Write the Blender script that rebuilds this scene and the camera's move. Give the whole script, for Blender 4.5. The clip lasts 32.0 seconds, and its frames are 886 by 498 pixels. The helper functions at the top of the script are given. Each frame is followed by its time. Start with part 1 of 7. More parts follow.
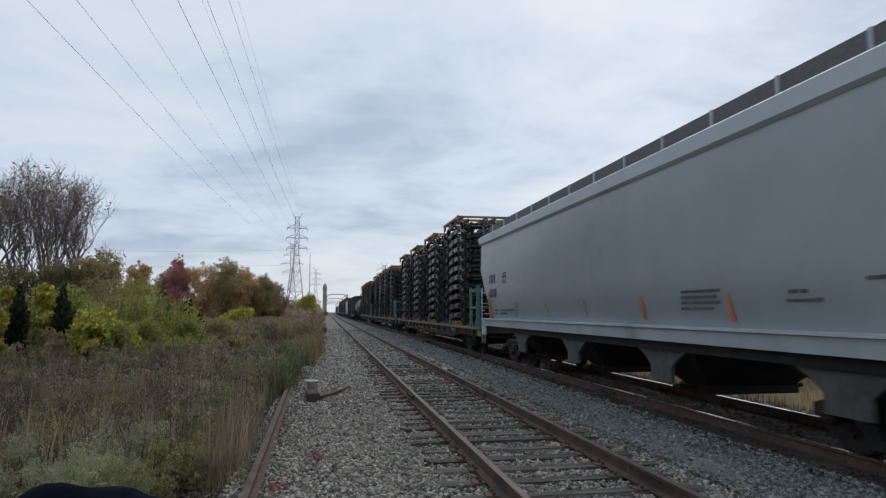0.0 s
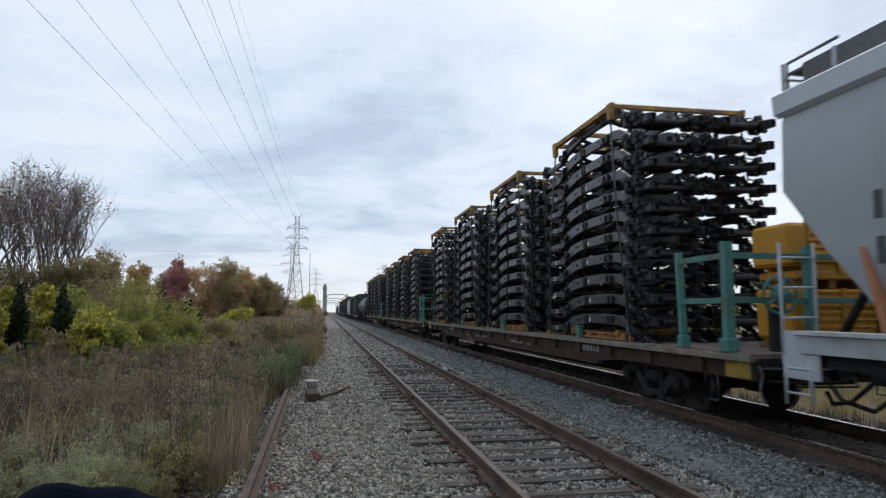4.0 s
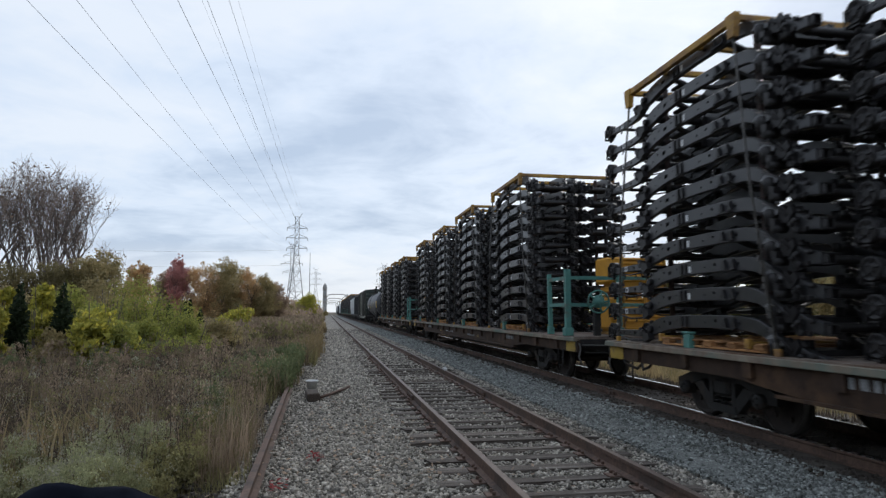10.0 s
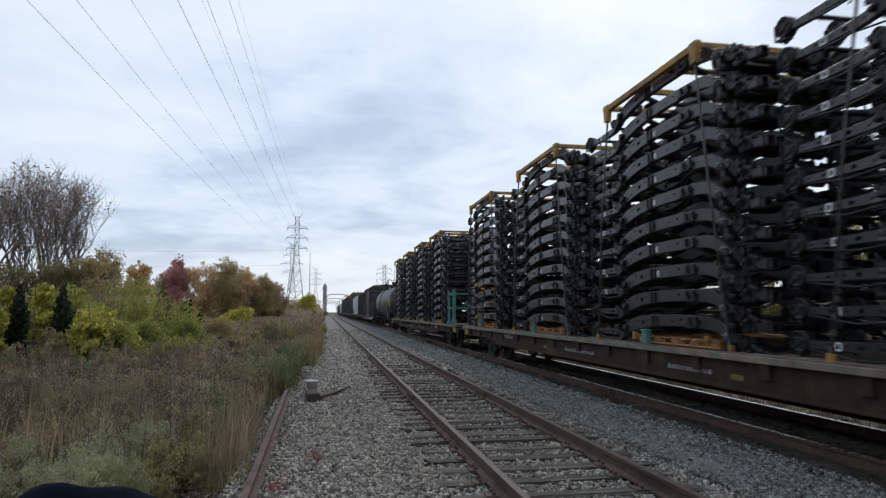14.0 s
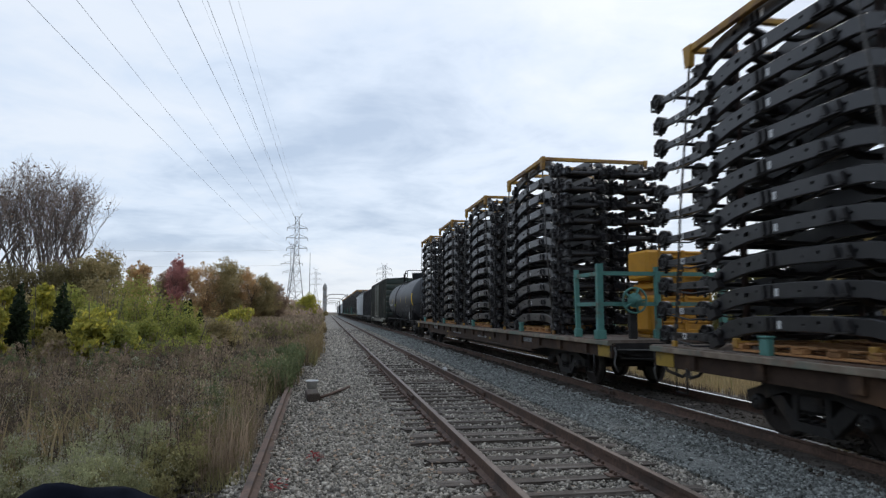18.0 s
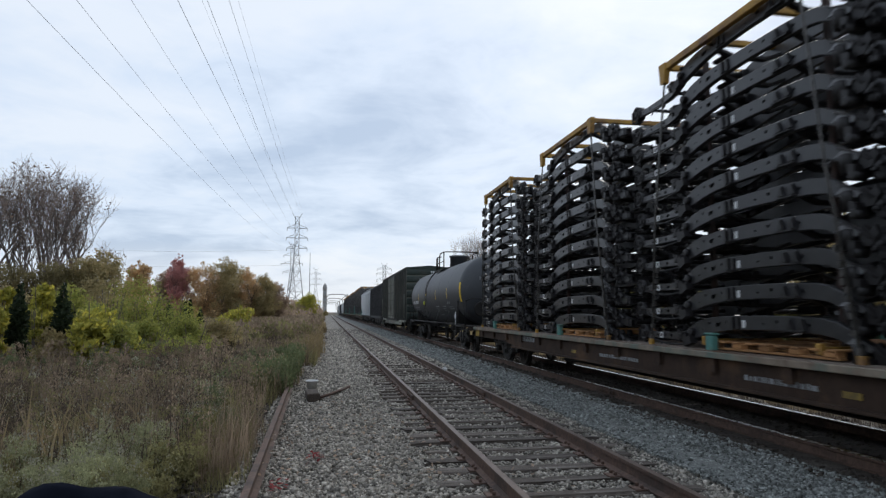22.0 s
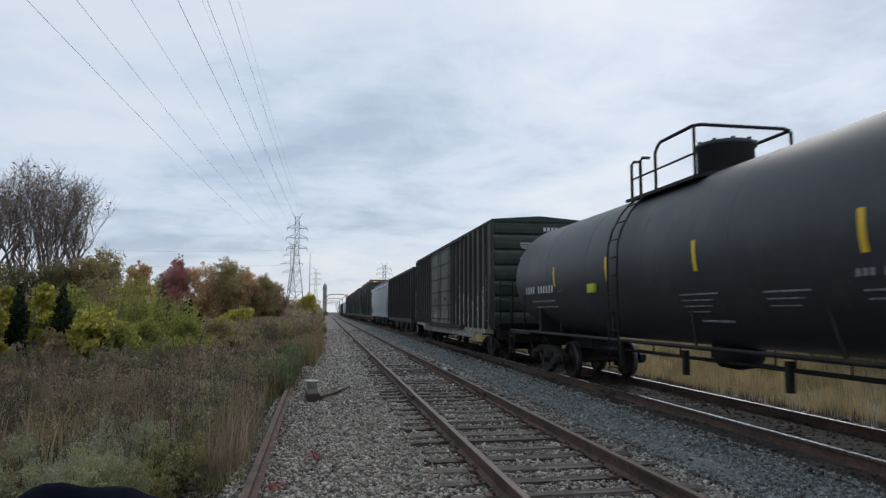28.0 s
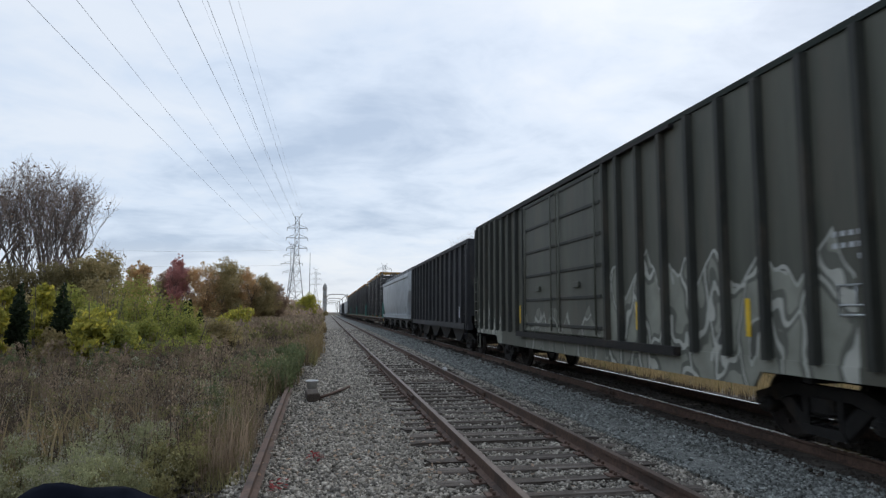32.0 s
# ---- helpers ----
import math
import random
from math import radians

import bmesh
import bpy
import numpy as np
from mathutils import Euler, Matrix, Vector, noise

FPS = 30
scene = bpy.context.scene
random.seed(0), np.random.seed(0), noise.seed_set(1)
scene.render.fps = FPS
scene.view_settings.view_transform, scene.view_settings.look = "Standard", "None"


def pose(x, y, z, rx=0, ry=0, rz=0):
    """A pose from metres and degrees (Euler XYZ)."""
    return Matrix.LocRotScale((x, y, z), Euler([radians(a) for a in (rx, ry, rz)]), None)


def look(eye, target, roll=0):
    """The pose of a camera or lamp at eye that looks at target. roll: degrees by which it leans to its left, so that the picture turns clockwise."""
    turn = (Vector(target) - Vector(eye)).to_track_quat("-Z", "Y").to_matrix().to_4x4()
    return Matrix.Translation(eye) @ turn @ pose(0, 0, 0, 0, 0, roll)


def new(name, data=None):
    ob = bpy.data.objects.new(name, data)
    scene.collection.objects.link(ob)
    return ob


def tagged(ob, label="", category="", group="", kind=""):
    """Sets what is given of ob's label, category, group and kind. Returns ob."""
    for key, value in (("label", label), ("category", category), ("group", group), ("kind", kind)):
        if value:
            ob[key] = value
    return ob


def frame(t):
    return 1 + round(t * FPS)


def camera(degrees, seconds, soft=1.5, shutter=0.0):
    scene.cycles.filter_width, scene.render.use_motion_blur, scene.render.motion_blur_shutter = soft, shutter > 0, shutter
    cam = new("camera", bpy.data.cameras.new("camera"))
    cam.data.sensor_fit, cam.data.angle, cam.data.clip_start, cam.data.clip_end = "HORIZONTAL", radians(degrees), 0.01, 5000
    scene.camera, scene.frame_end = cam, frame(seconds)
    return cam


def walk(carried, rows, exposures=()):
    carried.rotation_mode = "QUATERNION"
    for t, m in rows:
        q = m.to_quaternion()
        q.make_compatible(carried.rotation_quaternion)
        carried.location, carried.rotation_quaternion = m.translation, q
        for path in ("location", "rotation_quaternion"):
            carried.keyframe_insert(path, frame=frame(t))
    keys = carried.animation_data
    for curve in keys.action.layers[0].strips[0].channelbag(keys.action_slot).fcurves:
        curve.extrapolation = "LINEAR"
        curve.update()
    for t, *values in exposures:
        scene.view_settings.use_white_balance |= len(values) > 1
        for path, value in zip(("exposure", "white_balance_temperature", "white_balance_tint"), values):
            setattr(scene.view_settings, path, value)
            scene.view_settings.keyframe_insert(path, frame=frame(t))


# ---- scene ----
cam = camera(68.0, 32.0, soft=1.3, shutter=0.5)
RAIL = 0.19                       # rail head above the ballast
CAM_Z = RAIL + 1.595
eye = Vector((0, 0, CAM_Z))
YAW, TILT = radians(10.009), radians(5.457)
ahead = Vector((math.sin(YAW) * math.cos(TILT), math.cos(YAW) * math.cos(TILT), math.sin(TILT)))
stand = look(eye, eye + ahead * 10)
walk(cam, [(0.0, stand), (32.0, stand)], exposures=[(0.0, -0.12), (1.5, -0.08), (3.0, 0.06), (4.5, 0.10), (6.0, 0.12), (24.5, 0.12), (26.5, 0.03), (28.0, -0.10), (29.5, -0.13), (30.3, -0.09), (31.2, 0.04), (32.0, 0.06)])

# ---- sky and sun ----
world = bpy.data.worlds.new("overcast_sky")
scene.world = world
world.use_nodes = True
wn, wl = world.node_tree.nodes, world.node_tree.links
wn.clear()
SUN_EL, SUN_AZ = radians(38), radians(35)   # azimuth from +y towards +x


def wnode(kind, **kw):
    n = wn.new(kind)
    for k, v in kw.items():
        n.inputs[k].default_value = v
    return n


sky = wn.new("ShaderNodeTexSky")
sky.sky_type = "NISHITA"
sky.sun_disc = False
sky.sun_elevation, sky.sun_rotation = SUN_EL, SUN_AZ
sky.air_density, sky.dust_density = 1.2, 2.0
wc = wn.new("ShaderNodeTexCoord")
sep = wn.new("ShaderNodeSeparateXYZ")
wl.new(wc.outputs["Generated"], sep.inputs[0])
lift = wn.new("ShaderNodeMath")
lift.operation = "ADD"
lift.inputs[1].default_value = 0.16
absz = wn.new("ShaderNodeMath")
absz.operation = "ABSOLUTE"
wl.new(sep.outputs[2], absz.inputs[0])
wl.new(absz.outputs[0], lift.inputs[0])
flat = wn.new("ShaderNodeVectorMath")
flat.operation = "DIVIDE"
wl.new(wc.outputs["Generated"], flat.inputs[0])
comb = wn.new("ShaderNodeCombineXYZ")
for i in range(3):
    wl.new(lift.outputs[0], comb.inputs[i])
wl.new(comb.outputs[0], flat.inputs[1])
big = wnode("ShaderNodeTexNoise", Scale=1.15, Detail=5.0, Roughness=0.55, Distortion=0.35)
fine = wnode("ShaderNodeTexNoise", Scale=3.6, Detail=6.0, Roughness=0.6, Distortion=0.5)
wl.new(flat.outputs[0], big.inputs["Vector"])
wl.new(flat.outputs[0], fine.inputs["Vector"])
both = wn.new("ShaderNodeMix")
both.inputs[0].default_value = 0.24
wl.new(big.outputs[0], both.inputs[2])
wl.new(fine.outputs[0], both.inputs[3])
ramp = wn.new("ShaderNodeValToRGB")
els = ramp.color_ramp.elements
els[0].position, els[0].color = 0.37, (0.43, 0.53, 0.685, 1)
els[1].position, els[1].color = 0.61, (0.725, 0.79, 0.885, 1)
e = els.new(0.5)
e.color = (0.62, 0.715, 0.855, 1)
wl.new(both.outputs[0], ramp.inputs[0])
scale_sky = wn.new("ShaderNodeMix")
scale_sky.data_type = "RGBA"
scale_sky.blend_type = "MULTIPLY"
scale_sky.inputs[0].default_value = 1.0
scale_sky.inputs[7].default_value = (0.1, 0.1, 0.1, 1)
wl.new(sky.outputs[0], scale_sky.inputs[6])
veil = wn.new("ShaderNodeMix")
veil.data_type = "RGBA"
veil.inputs[0].default_value = 0.9
wl.new(scale_sky.outputs[2], veil.inputs[6])
wl.new(ramp.outputs[0], veil.inputs[7])
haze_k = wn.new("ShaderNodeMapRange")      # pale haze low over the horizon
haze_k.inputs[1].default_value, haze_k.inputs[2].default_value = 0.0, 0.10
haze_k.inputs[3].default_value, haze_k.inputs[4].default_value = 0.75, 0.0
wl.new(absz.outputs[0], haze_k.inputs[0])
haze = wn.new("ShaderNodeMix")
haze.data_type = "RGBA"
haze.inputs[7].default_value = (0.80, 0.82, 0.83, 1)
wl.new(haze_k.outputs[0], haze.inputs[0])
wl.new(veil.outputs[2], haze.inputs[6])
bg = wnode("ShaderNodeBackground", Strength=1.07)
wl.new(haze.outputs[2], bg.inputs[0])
wout = wn.new("ShaderNodeOutputWorld")
wl.new(bg.outputs[0], wout.inputs[0])

sun = new("sun", bpy.data.lights.new("sun", "SUN"))
sun.data.energy, sun.data.angle, sun.data.color = 0.7, radians(25), (1.0, 0.96, 0.9)
sun_from = Vector((math.sin(SUN_AZ) * math.cos(SUN_EL), math.cos(SUN_AZ) * math.cos(SUN_EL), math.sin(SUN_EL)))
sun.matrix_world = look(sun_from * 60, (0, 0, 0))


# ---- materials ----
def surface(name, c1, c2, scale=8.0, rough=0.6, metal=0.0, bump=0.15, c3=None, scale3=1.2, amount3=0.45,
            island=0.0, per_object=0.0, streak=None, rough2=None, spec=0.5):
    """Two-scale colour: grain between c1 and c2, patches of c3, fine relief, uneven gloss."""
    m = bpy.data.materials.new(name)
    m.use_nodes = True
    n, l = m.node_tree.nodes, m.node_tree.links
    b = n["Principled BSDF"]
    b.inputs["Metallic"].default_value = metal
    b.inputs["Specular IOR Level"].default_value = spec
    tc = n.new("ShaderNodeTexCoord")
    src = tc.outputs["Object"]
    if streak:
        mp = n.new("ShaderNodeMapping")
        mp.inputs["Scale"].default_value = streak
        l.new(src, mp.inputs[0])
        src = mp.outputs[0]
    g = n.new("ShaderNodeTexNoise")
    g.inputs["Scale"].default_value, g.inputs["Detail"].default_value, g.inputs["Roughness"].default_value = scale, 6.0, 0.65
    l.new(src, g.inputs["Vector"])
    r = n.new("ShaderNodeValToRGB")
    r.color_ramp.elements[0].position, r.color_ramp.elements[1].position = 0.35, 0.65
    r.color_ramp.elements[0].color, r.color_ramp.elements[1].color = (*c1, 1), (*c2, 1)
    l.new(g.outputs[0], r.inputs[0])
    col = r.outputs[0]
    if c3:
        w = n.new("ShaderNodeTexNoise")
        w.inputs["Scale"].default_value, w.inputs["Detail"].default_value, w.inputs["Roughness"].default_value = scale3, 7.0, 0.7
        l.new(src, w.inputs["Vector"])
        wr = n.new("ShaderNodeValToRGB")
        wr.color_ramp.elements[0].position, wr.color_ramp.elements[1].position = 0.66 - amount3 * 0.4, 0.78 - amount3 * 0.3
        l.new(w.outputs[0], wr.inputs[0])
        mx = n.new("ShaderNodeMix")
        mx.data_type = "RGBA"
        l.new(wr.outputs[0], mx.inputs[0])
        l.new(col, mx.inputs[6])
        mx.inputs[7].default_value = (*c3, 1)
        col = mx.outputs[2]
    for amount, kind, out in ((island, "ShaderNodeNewGeometry", "Random Per Island"), (per_object, "ShaderNodeObjectInfo", "Random")):
        if amount:
            o = n.new(kind)
            mr = n.new("ShaderNodeMapRange")
            mr.inputs[3].default_value, mr.inputs[4].default_value = 1 - amount, 1 + amount
            l.new(o.outputs[out], mr.inputs[0])
            hs = n.new("ShaderNodeHueSaturation")
            l.new(mr.outputs[0], hs.inputs["Value"])
            l.new(col, hs.inputs["Color"])
            col = hs.outputs[0]
    l.new(col, b.inputs["Base Color"])
    rr = n.new("ShaderNodeMapRange")
    rr.inputs[3].default_value, rr.inputs[4].default_value = rough, rough2 if rough2 is not None else min(1.0, rough + 0.18)
    l.new(g.outputs[0], rr.inputs[0])
    l.new(rr.outputs[0], b.inputs["Roughness"])
    if bump:
        bp = n.new("ShaderNodeBump")
        bp.inputs["Strength"].default_value, bp.inputs["Distance"].default_value = bump, 0.02
        l.new(g.outputs[0], bp.inputs["Height"])
        l.new(bp.outputs[0], b.inputs["Normal"])
    return m


def foliage(name, c1, c2, c3=None, island=0.3, rough=0.6, patch=0.9):
    """Leaves and blades: one colour for each leaf, light passing through a little."""
    m = bpy.data.materials.new(name)
    m.use_nodes = True
    n, l = m.node_tree.nodes, m.node_tree.links
    b = n["Principled BSDF"]
    geo = n.new("ShaderNodeNewGeometry")
    r = n.new("ShaderNodeValToRGB")
    r.color_ramp.elements[0].color, r.color_ramp.elements[1].color = (*c1, 1), (*c2, 1)
    if c3:
        x = r.color_ramp.elements.new(0.8)
        x.color = (*c3, 1)
    l.new(geo.outputs["Random Per Island"], r.inputs[0])
    tc = n.new("ShaderNodeTexCoord")
    w = n.new("ShaderNodeTexNoise")
    w.inputs["Scale"].default_value, w.inputs["Detail"].default_value = patch, 4.0
    l.new(tc.outputs["Object"], w.inputs["Vector"])
    mr = n.new("ShaderNodeMapRange")
    mr.inputs[1].default_value, mr.inputs[2].default_value = 0.3, 0.7
    mr.inputs[3].default_value, mr.inputs[4].default_value = 1 - island, 1 + island
    l.new(w.outputs[0], mr.inputs[0])
    hs = n.new("ShaderNodeHueSaturation")
    l.new(mr.outputs[0], hs.inputs["Value"])
    l.new(r.outputs[0], hs.inputs["Color"])
    l.new(hs.outputs[0], b.inputs["Base Color"])
    b.inputs["Roughness"].default_value = rough
    b.inputs["Specular IOR Level"].default_value = 0.25
    tr = n.new("ShaderNodeBsdfTranslucent")
    l.new(hs.outputs[0], tr.inputs[0])
    ms = n.new("ShaderNodeMixShader")
    ms.inputs[0].default_value = 0.5
    l.new(b.outputs[0], ms.inputs[1])
    l.new(tr.outputs[0], ms.inputs[2])
    l.new(ms.outputs[0], n["Material Output"].inputs[0])
    return m


def sprayed(m):
    """Adds chalky grey spray-paint shapes and outlines low on a car's side, in the car's own coordinates."""
    n, l = m.node_tree.nodes, m.node_tree.links
    b = n["Principled BSDF"]
    old = b.inputs["Base Color"].links[0].from_socket

    def math_node(op, a, c=None):
        k = n.new("ShaderNodeMath")
        k.operation = op
        for i, v in enumerate((a, c)):
            if v is None:
                continue
            if isinstance(v, (int, float)):
                k.inputs[i].default_value = v
            else:
                l.new(v, k.inputs[i])
        return k.outputs[0]

    tc = n.new("ShaderNodeTexCoord")
    s = n.new("ShaderNodeSeparateXYZ")
    l.new(tc.outputs["Object"], s.inputs[0])
    y, z = s.outputs[1], s.outputs[2]
    flat_yz = n.new("ShaderNodeCombineXYZ")
    l.new(math_node("MULTIPLY", y, 1.15), flat_yz.inputs[0])
    l.new(math_node("MULTIPLY", z, 0.62), flat_yz.inputs[1])
    wob = n.new("ShaderNodeTexNoise")
    wob.inputs["Scale"].default_value, wob.inputs["Detail"].default_value = 1.9, 1.0
    l.new(flat_yz.outputs[0], wob.inputs["Vector"])
    bent = n.new("ShaderNodeVectorMath")
    bent.operation = "MULTIPLY_ADD"
    l.new(wob.outputs["Color"], bent.inputs[0])
    bent.inputs[1].default_value = (0.75, 0.9, 0)
    l.new(flat_yz.outputs[0], bent.inputs[2])
    cells = n.new("ShaderNodeTexVoronoi")
    cells.feature = "DISTANCE_TO_EDGE"
    cells.inputs["Scale"].default_value = 1.25
    l.new(bent.outputs[0], cells.inputs["Vector"])
    small = n.new("ShaderNodeTexVoronoi")
    small.feature = "F1"
    small.inputs["Scale"].default_value = 1.25
    l.new(bent.outputs[0], small.inputs["Vector"])
    edge_n = n.new("ShaderNodeTexNoise")
    edge_n.noise_dimensions = "1D"
    edge_n.inputs["Scale"].default_value, edge_n.inputs["Detail"].default_value = 1.0, 2.0
    l.new(y, edge_n.inputs["W"])
    # pointed crowns over each letter
    peak = math_node("ABSOLUTE", math_node("SUBTRACT", math_node("FRACT", math_node("MULTIPLY", math_node("ADD", y, math_node("MULTIPLY", edge_n.outputs[0], 1.2)), 0.95)), 0.5))
    top = math_node("ADD", math_node("ADD", math_node("MULTIPLY", edge_n.outputs[0], 1.0), 1.95), math_node("MULTIPLY", peak, -1.1))
    below = math_node("SUBTRACT", top, z)
    # one long piece by the leading end, a shorter faded one at the far end
    long_ = math_node("MULTIPLY", math_node("GREATER_THAN", y, -7.75), math_node("LESS_THAN", y, -1.95))
    far_ = math_node("MULTIPLY", math_node("GREATER_THAN", y, 5.6), math_node("GREATER_THAN", below, 0.45))
    door_ = math_node("MULTIPLY", math_node("MULTIPLY", math_node("GREATER_THAN", y, -1.9), math_node("LESS_THAN", y, 3.2)), math_node("MULTIPLY", math_node("GREATER_THAN", below, 0.75), 0.5))
    zone = math_node("ADD", math_node("ADD", math_node("MULTIPLY", long_, math_node("GREATER_THAN", below, 0)), far_), door_)
    grain = n.new("ShaderNodeTexNoise")
    grain.inputs["Scale"].default_value, grain.inputs["Detail"].default_value = 3.0, 6.0
    l.new(tc.outputs["Object"], grain.inputs["Vector"])
    worn = math_node("MULTIPLY", math_node("ADD", grain.outputs[0], 0.22), 1.2)
    fill = math_node("MULTIPLY", worn, 0.95)
    counter = math_node("MULTIPLY", math_node("LESS_THAN", small.outputs["Distance"], 0.15), 0.75)
    dark = math_node("MULTIPLY", math_node("MULTIPLY", math_node("LESS_THAN", cells.outputs[0], 0.11), math_node("GREATER_THAN", cells.outputs[0], 0.035)), 0.6)
    line = math_node("MULTIPLY", math_node("LESS_THAN", cells.outputs[0], 0.035), worn)
    rim = math_node("MULTIPLY", math_node("LESS_THAN", math_node("ABSOLUTE", math_node("SUBTRACT", small.outputs["Distance"], 0.165)), 0.014), worn)
    crown = math_node("MULTIPLY", math_node("LESS_THAN", below, 0.05), worn)
    for mask, colour in ((fill, (0.31, 0.315, 0.26)), (counter, (0.04, 0.042, 0.036)), (dark, (0.045, 0.047, 0.04)), (line, (0.52, 0.52, 0.46)), (rim, (0.48, 0.48, 0.43)), (crown, (0.50, 0.50, 0.45))):
        mx = n.new("ShaderNodeMix")
        mx.data_type = "RGBA"
        l.new(math_node("MULTIPLY", mask, zone), mx.inputs[0])
        l.new(old, mx.inputs[6])
        mx.inputs[7].default_value = (*colour, 1)
        old = mx.outputs[2]
    l.new(old, b.inputs["Base Color"])


M = {}
M["dirt"] = surface("dirt", (0.085, 0.07, 0.052), (0.16, 0.135, 0.10), 3.0, 0.9, bump=0.5, c3=(0.11, 0.105, 0.055), scale3=0.25)
M["ballast"] = surface("ballast", (0.12, 0.107, 0.092), (0.34, 0.308, 0.264), 26.0, 0.85, bump=0.9, c3=(0.12, 0.096, 0.072), scale3=0.6, amount3=0.35)
M["ballast_blue"] = surface("ballast_blue", (0.108, 0.112, 0.103), (0.24, 0.246, 0.228), 26.0, 0.85, bump=0.9, c3=(0.115, 0.098, 0.08), scale3=0.5, amount3=0.35)
M["fines"] = surface("fines", (0.032, 0.025, 0.02), (0.075, 0.06, 0.047), 14.0, 0.9, bump=0.6, c3=(0.11, 0.095, 0.08), scale3=1.0, amount3=0.3)
M["stone"] = surface("stone", (0.155, 0.138, 0.116), (0.45, 0.408, 0.345), 30.0, 0.8, bump=0.3, island=0.65)
M["stone_blue"] = surface("stone_blue", (0.125, 0.13, 0.122), (0.30, 0.31, 0.288), 30.0, 0.8, bump=0.3, island=0.6)
M["rail"] = surface("rusty_rail", (0.080, 0.046, 0.033), (0.15, 0.092, 0.067), 18.0, 0.7, 0.1, 0.2, c3=(0.055, 0.037, 0.029), scale3=2.0)
M["rail_head"] = surface("worn_rail_head", (0.115, 0.082, 0.066), (0.19, 0.145, 0.12), 20.0, 0.42, 0.4, 0.05)
M["rail_shiny"] = surface("polished_rail_head", (0.55, 0.55, 0.56), (0.72, 0.72, 0.73), 14.0, 0.18, 1.0, 0.03)
M["sleeper"] = surface("sleeper_wood", (0.055, 0.044, 0.036), (0.14, 0.115, 0.096), 9.0, 0.85, bump=0.6, streak=(0.6, 6, 6), c3=(0.22, 0.195, 0.17), scale3=1.5, amount3=0.3, per_object=0.4)
M["black_steel"] = surface("black_steel", (0.010, 0.0095, 0.009), (0.024, 0.021, 0.0195), 6.0, 0.6, 0.0, 0.1, c3=(0.045, 0.032, 0.023), scale3=1.5, amount3=0.3, spec=0.35)
M["wheel_steel"] = surface("wheel_steel", (0.014, 0.010, 0.008), (0.035, 0.025, 0.02), 8.0, 0.65, 0.2, 0.1)
M["wheel_rim"] = surface("worn_wheel_rim", (0.10, 0.095, 0.09), (0.18, 0.172, 0.165), 8.0, 0.4, 0.8, 0.02)
M["chassis"] = surface("coated_chassis_steel", (0.016, 0.0158, 0.0172), (0.026, 0.0255, 0.0275), 5.0, 0.27, 0.0, 0.015, c3=(0.036, 0.035, 0.0365), scale3=1.0, amount3=0.3, per_object=0.25, rough2=0.44, spec=0.55)
M["chassis_dark"] = surface("black_cast_fittings", (0.0105, 0.009, 0.0092), (0.019, 0.0165, 0.0168), 6.0, 0.4, 0.0, 0.03, c3=(0.024, 0.022, 0.021), scale3=1.5, amount3=0.3, rough2=0.6, spec=0.4)
M["yellow"] = surface("worn_yellow_paint", (0.33, 0.175, 0.025), (0.45, 0.25, 0.035), 5.0, 0.55, 0.0, 0.1, c3=(0.14, 0.07, 0.035), scale3=1.6, amount3=0.55)
M["yellow_bright"] = surface("yellow_paint", (0.47, 0.215, 0.012), (0.58, 0.28, 0.02), 4.0, 0.5, 0.0, 0.06, c3=(0.30, 0.14, 0.03), scale3=1.8, amount3=0.3)
M["reflector"] = surface("yellow_reflector_tape", (0.75, 0.48, 0.02), (0.85, 0.56, 0.04), 5.0, 0.4, 0.0, 0.0)
M["teal"] = surface("faded_teal_paint", (0.058, 0.18, 0.155), (0.09, 0.24, 0.205), 5.0, 0.55, 0.0, 0.1, c3=(0.09, 0.075, 0.05), scale3=2.5, amount3=0.35)
M["post_brown"] = surface("dull_red_brown_steel", (0.045, 0.030, 0.027), (0.085, 0.052, 0.045), 6.0, 0.7, 0.0, 0.1, c3=(0.03, 0.028, 0.027), scale3=2.0, amount3=0.4)
M["deck"] = surface("worn_deck", (0.12, 0.09, 0.072), (0.22, 0.18, 0.15), 4.0, 0.8, bump=0.4, c3=(0.11, 0.06, 0.035), scale3=0.9, amount3=0.5)
M["flat_side"] = surface("weathered_brown_sill", (0.026, 0.015, 0.010), (0.055, 0.033, 0.022), 3.0, 0.75, bump=0.15, c3=(0.10, 0.055, 0.03), scale3=0.8, amount3=0.35, spec=0.3)
M["pallet"] = surface("orange_brown_timber", (0.23, 0.105, 0.04), (0.40, 0.205, 0.08), 8.0, 0.8, bump=0.4, streak=(1, 5, 5), per_object=0.35)
M["chain"] = surface("grey_chain_steel", (0.05, 0.048, 0.045), (0.12, 0.11, 0.10), 12.0, 0.5, 0.5, 0.1)
M["hopper"] = surface("grey_hopper_paint", (0.53, 0.575, 0.60), (0.60, 0.64, 0.665), 0.7, 0.4, 0.0, 0.02, c3=(0.50, 0.53, 0.545), scale3=0.5, amount3=0.3, rough2=0.55)
M["hopper_white"] = surface("pale_hopper_paint", (0.55, 0.58, 0.60), (0.66, 0.69, 0.71), 1.2, 0.5, 0.0, 0.05, c3=(0.38, 0.38, 0.37), scale3=0.7, amount3=0.3)
M["sill_light"] = surface("light_grey_sill_paint", (0.44, 0.475, 0.50), (0.52, 0.555, 0.58), 2.0, 0.5, 0.0, 0.05, c3=(0.34, 0.35, 0.35), scale3=0.8, amount3=0.3)
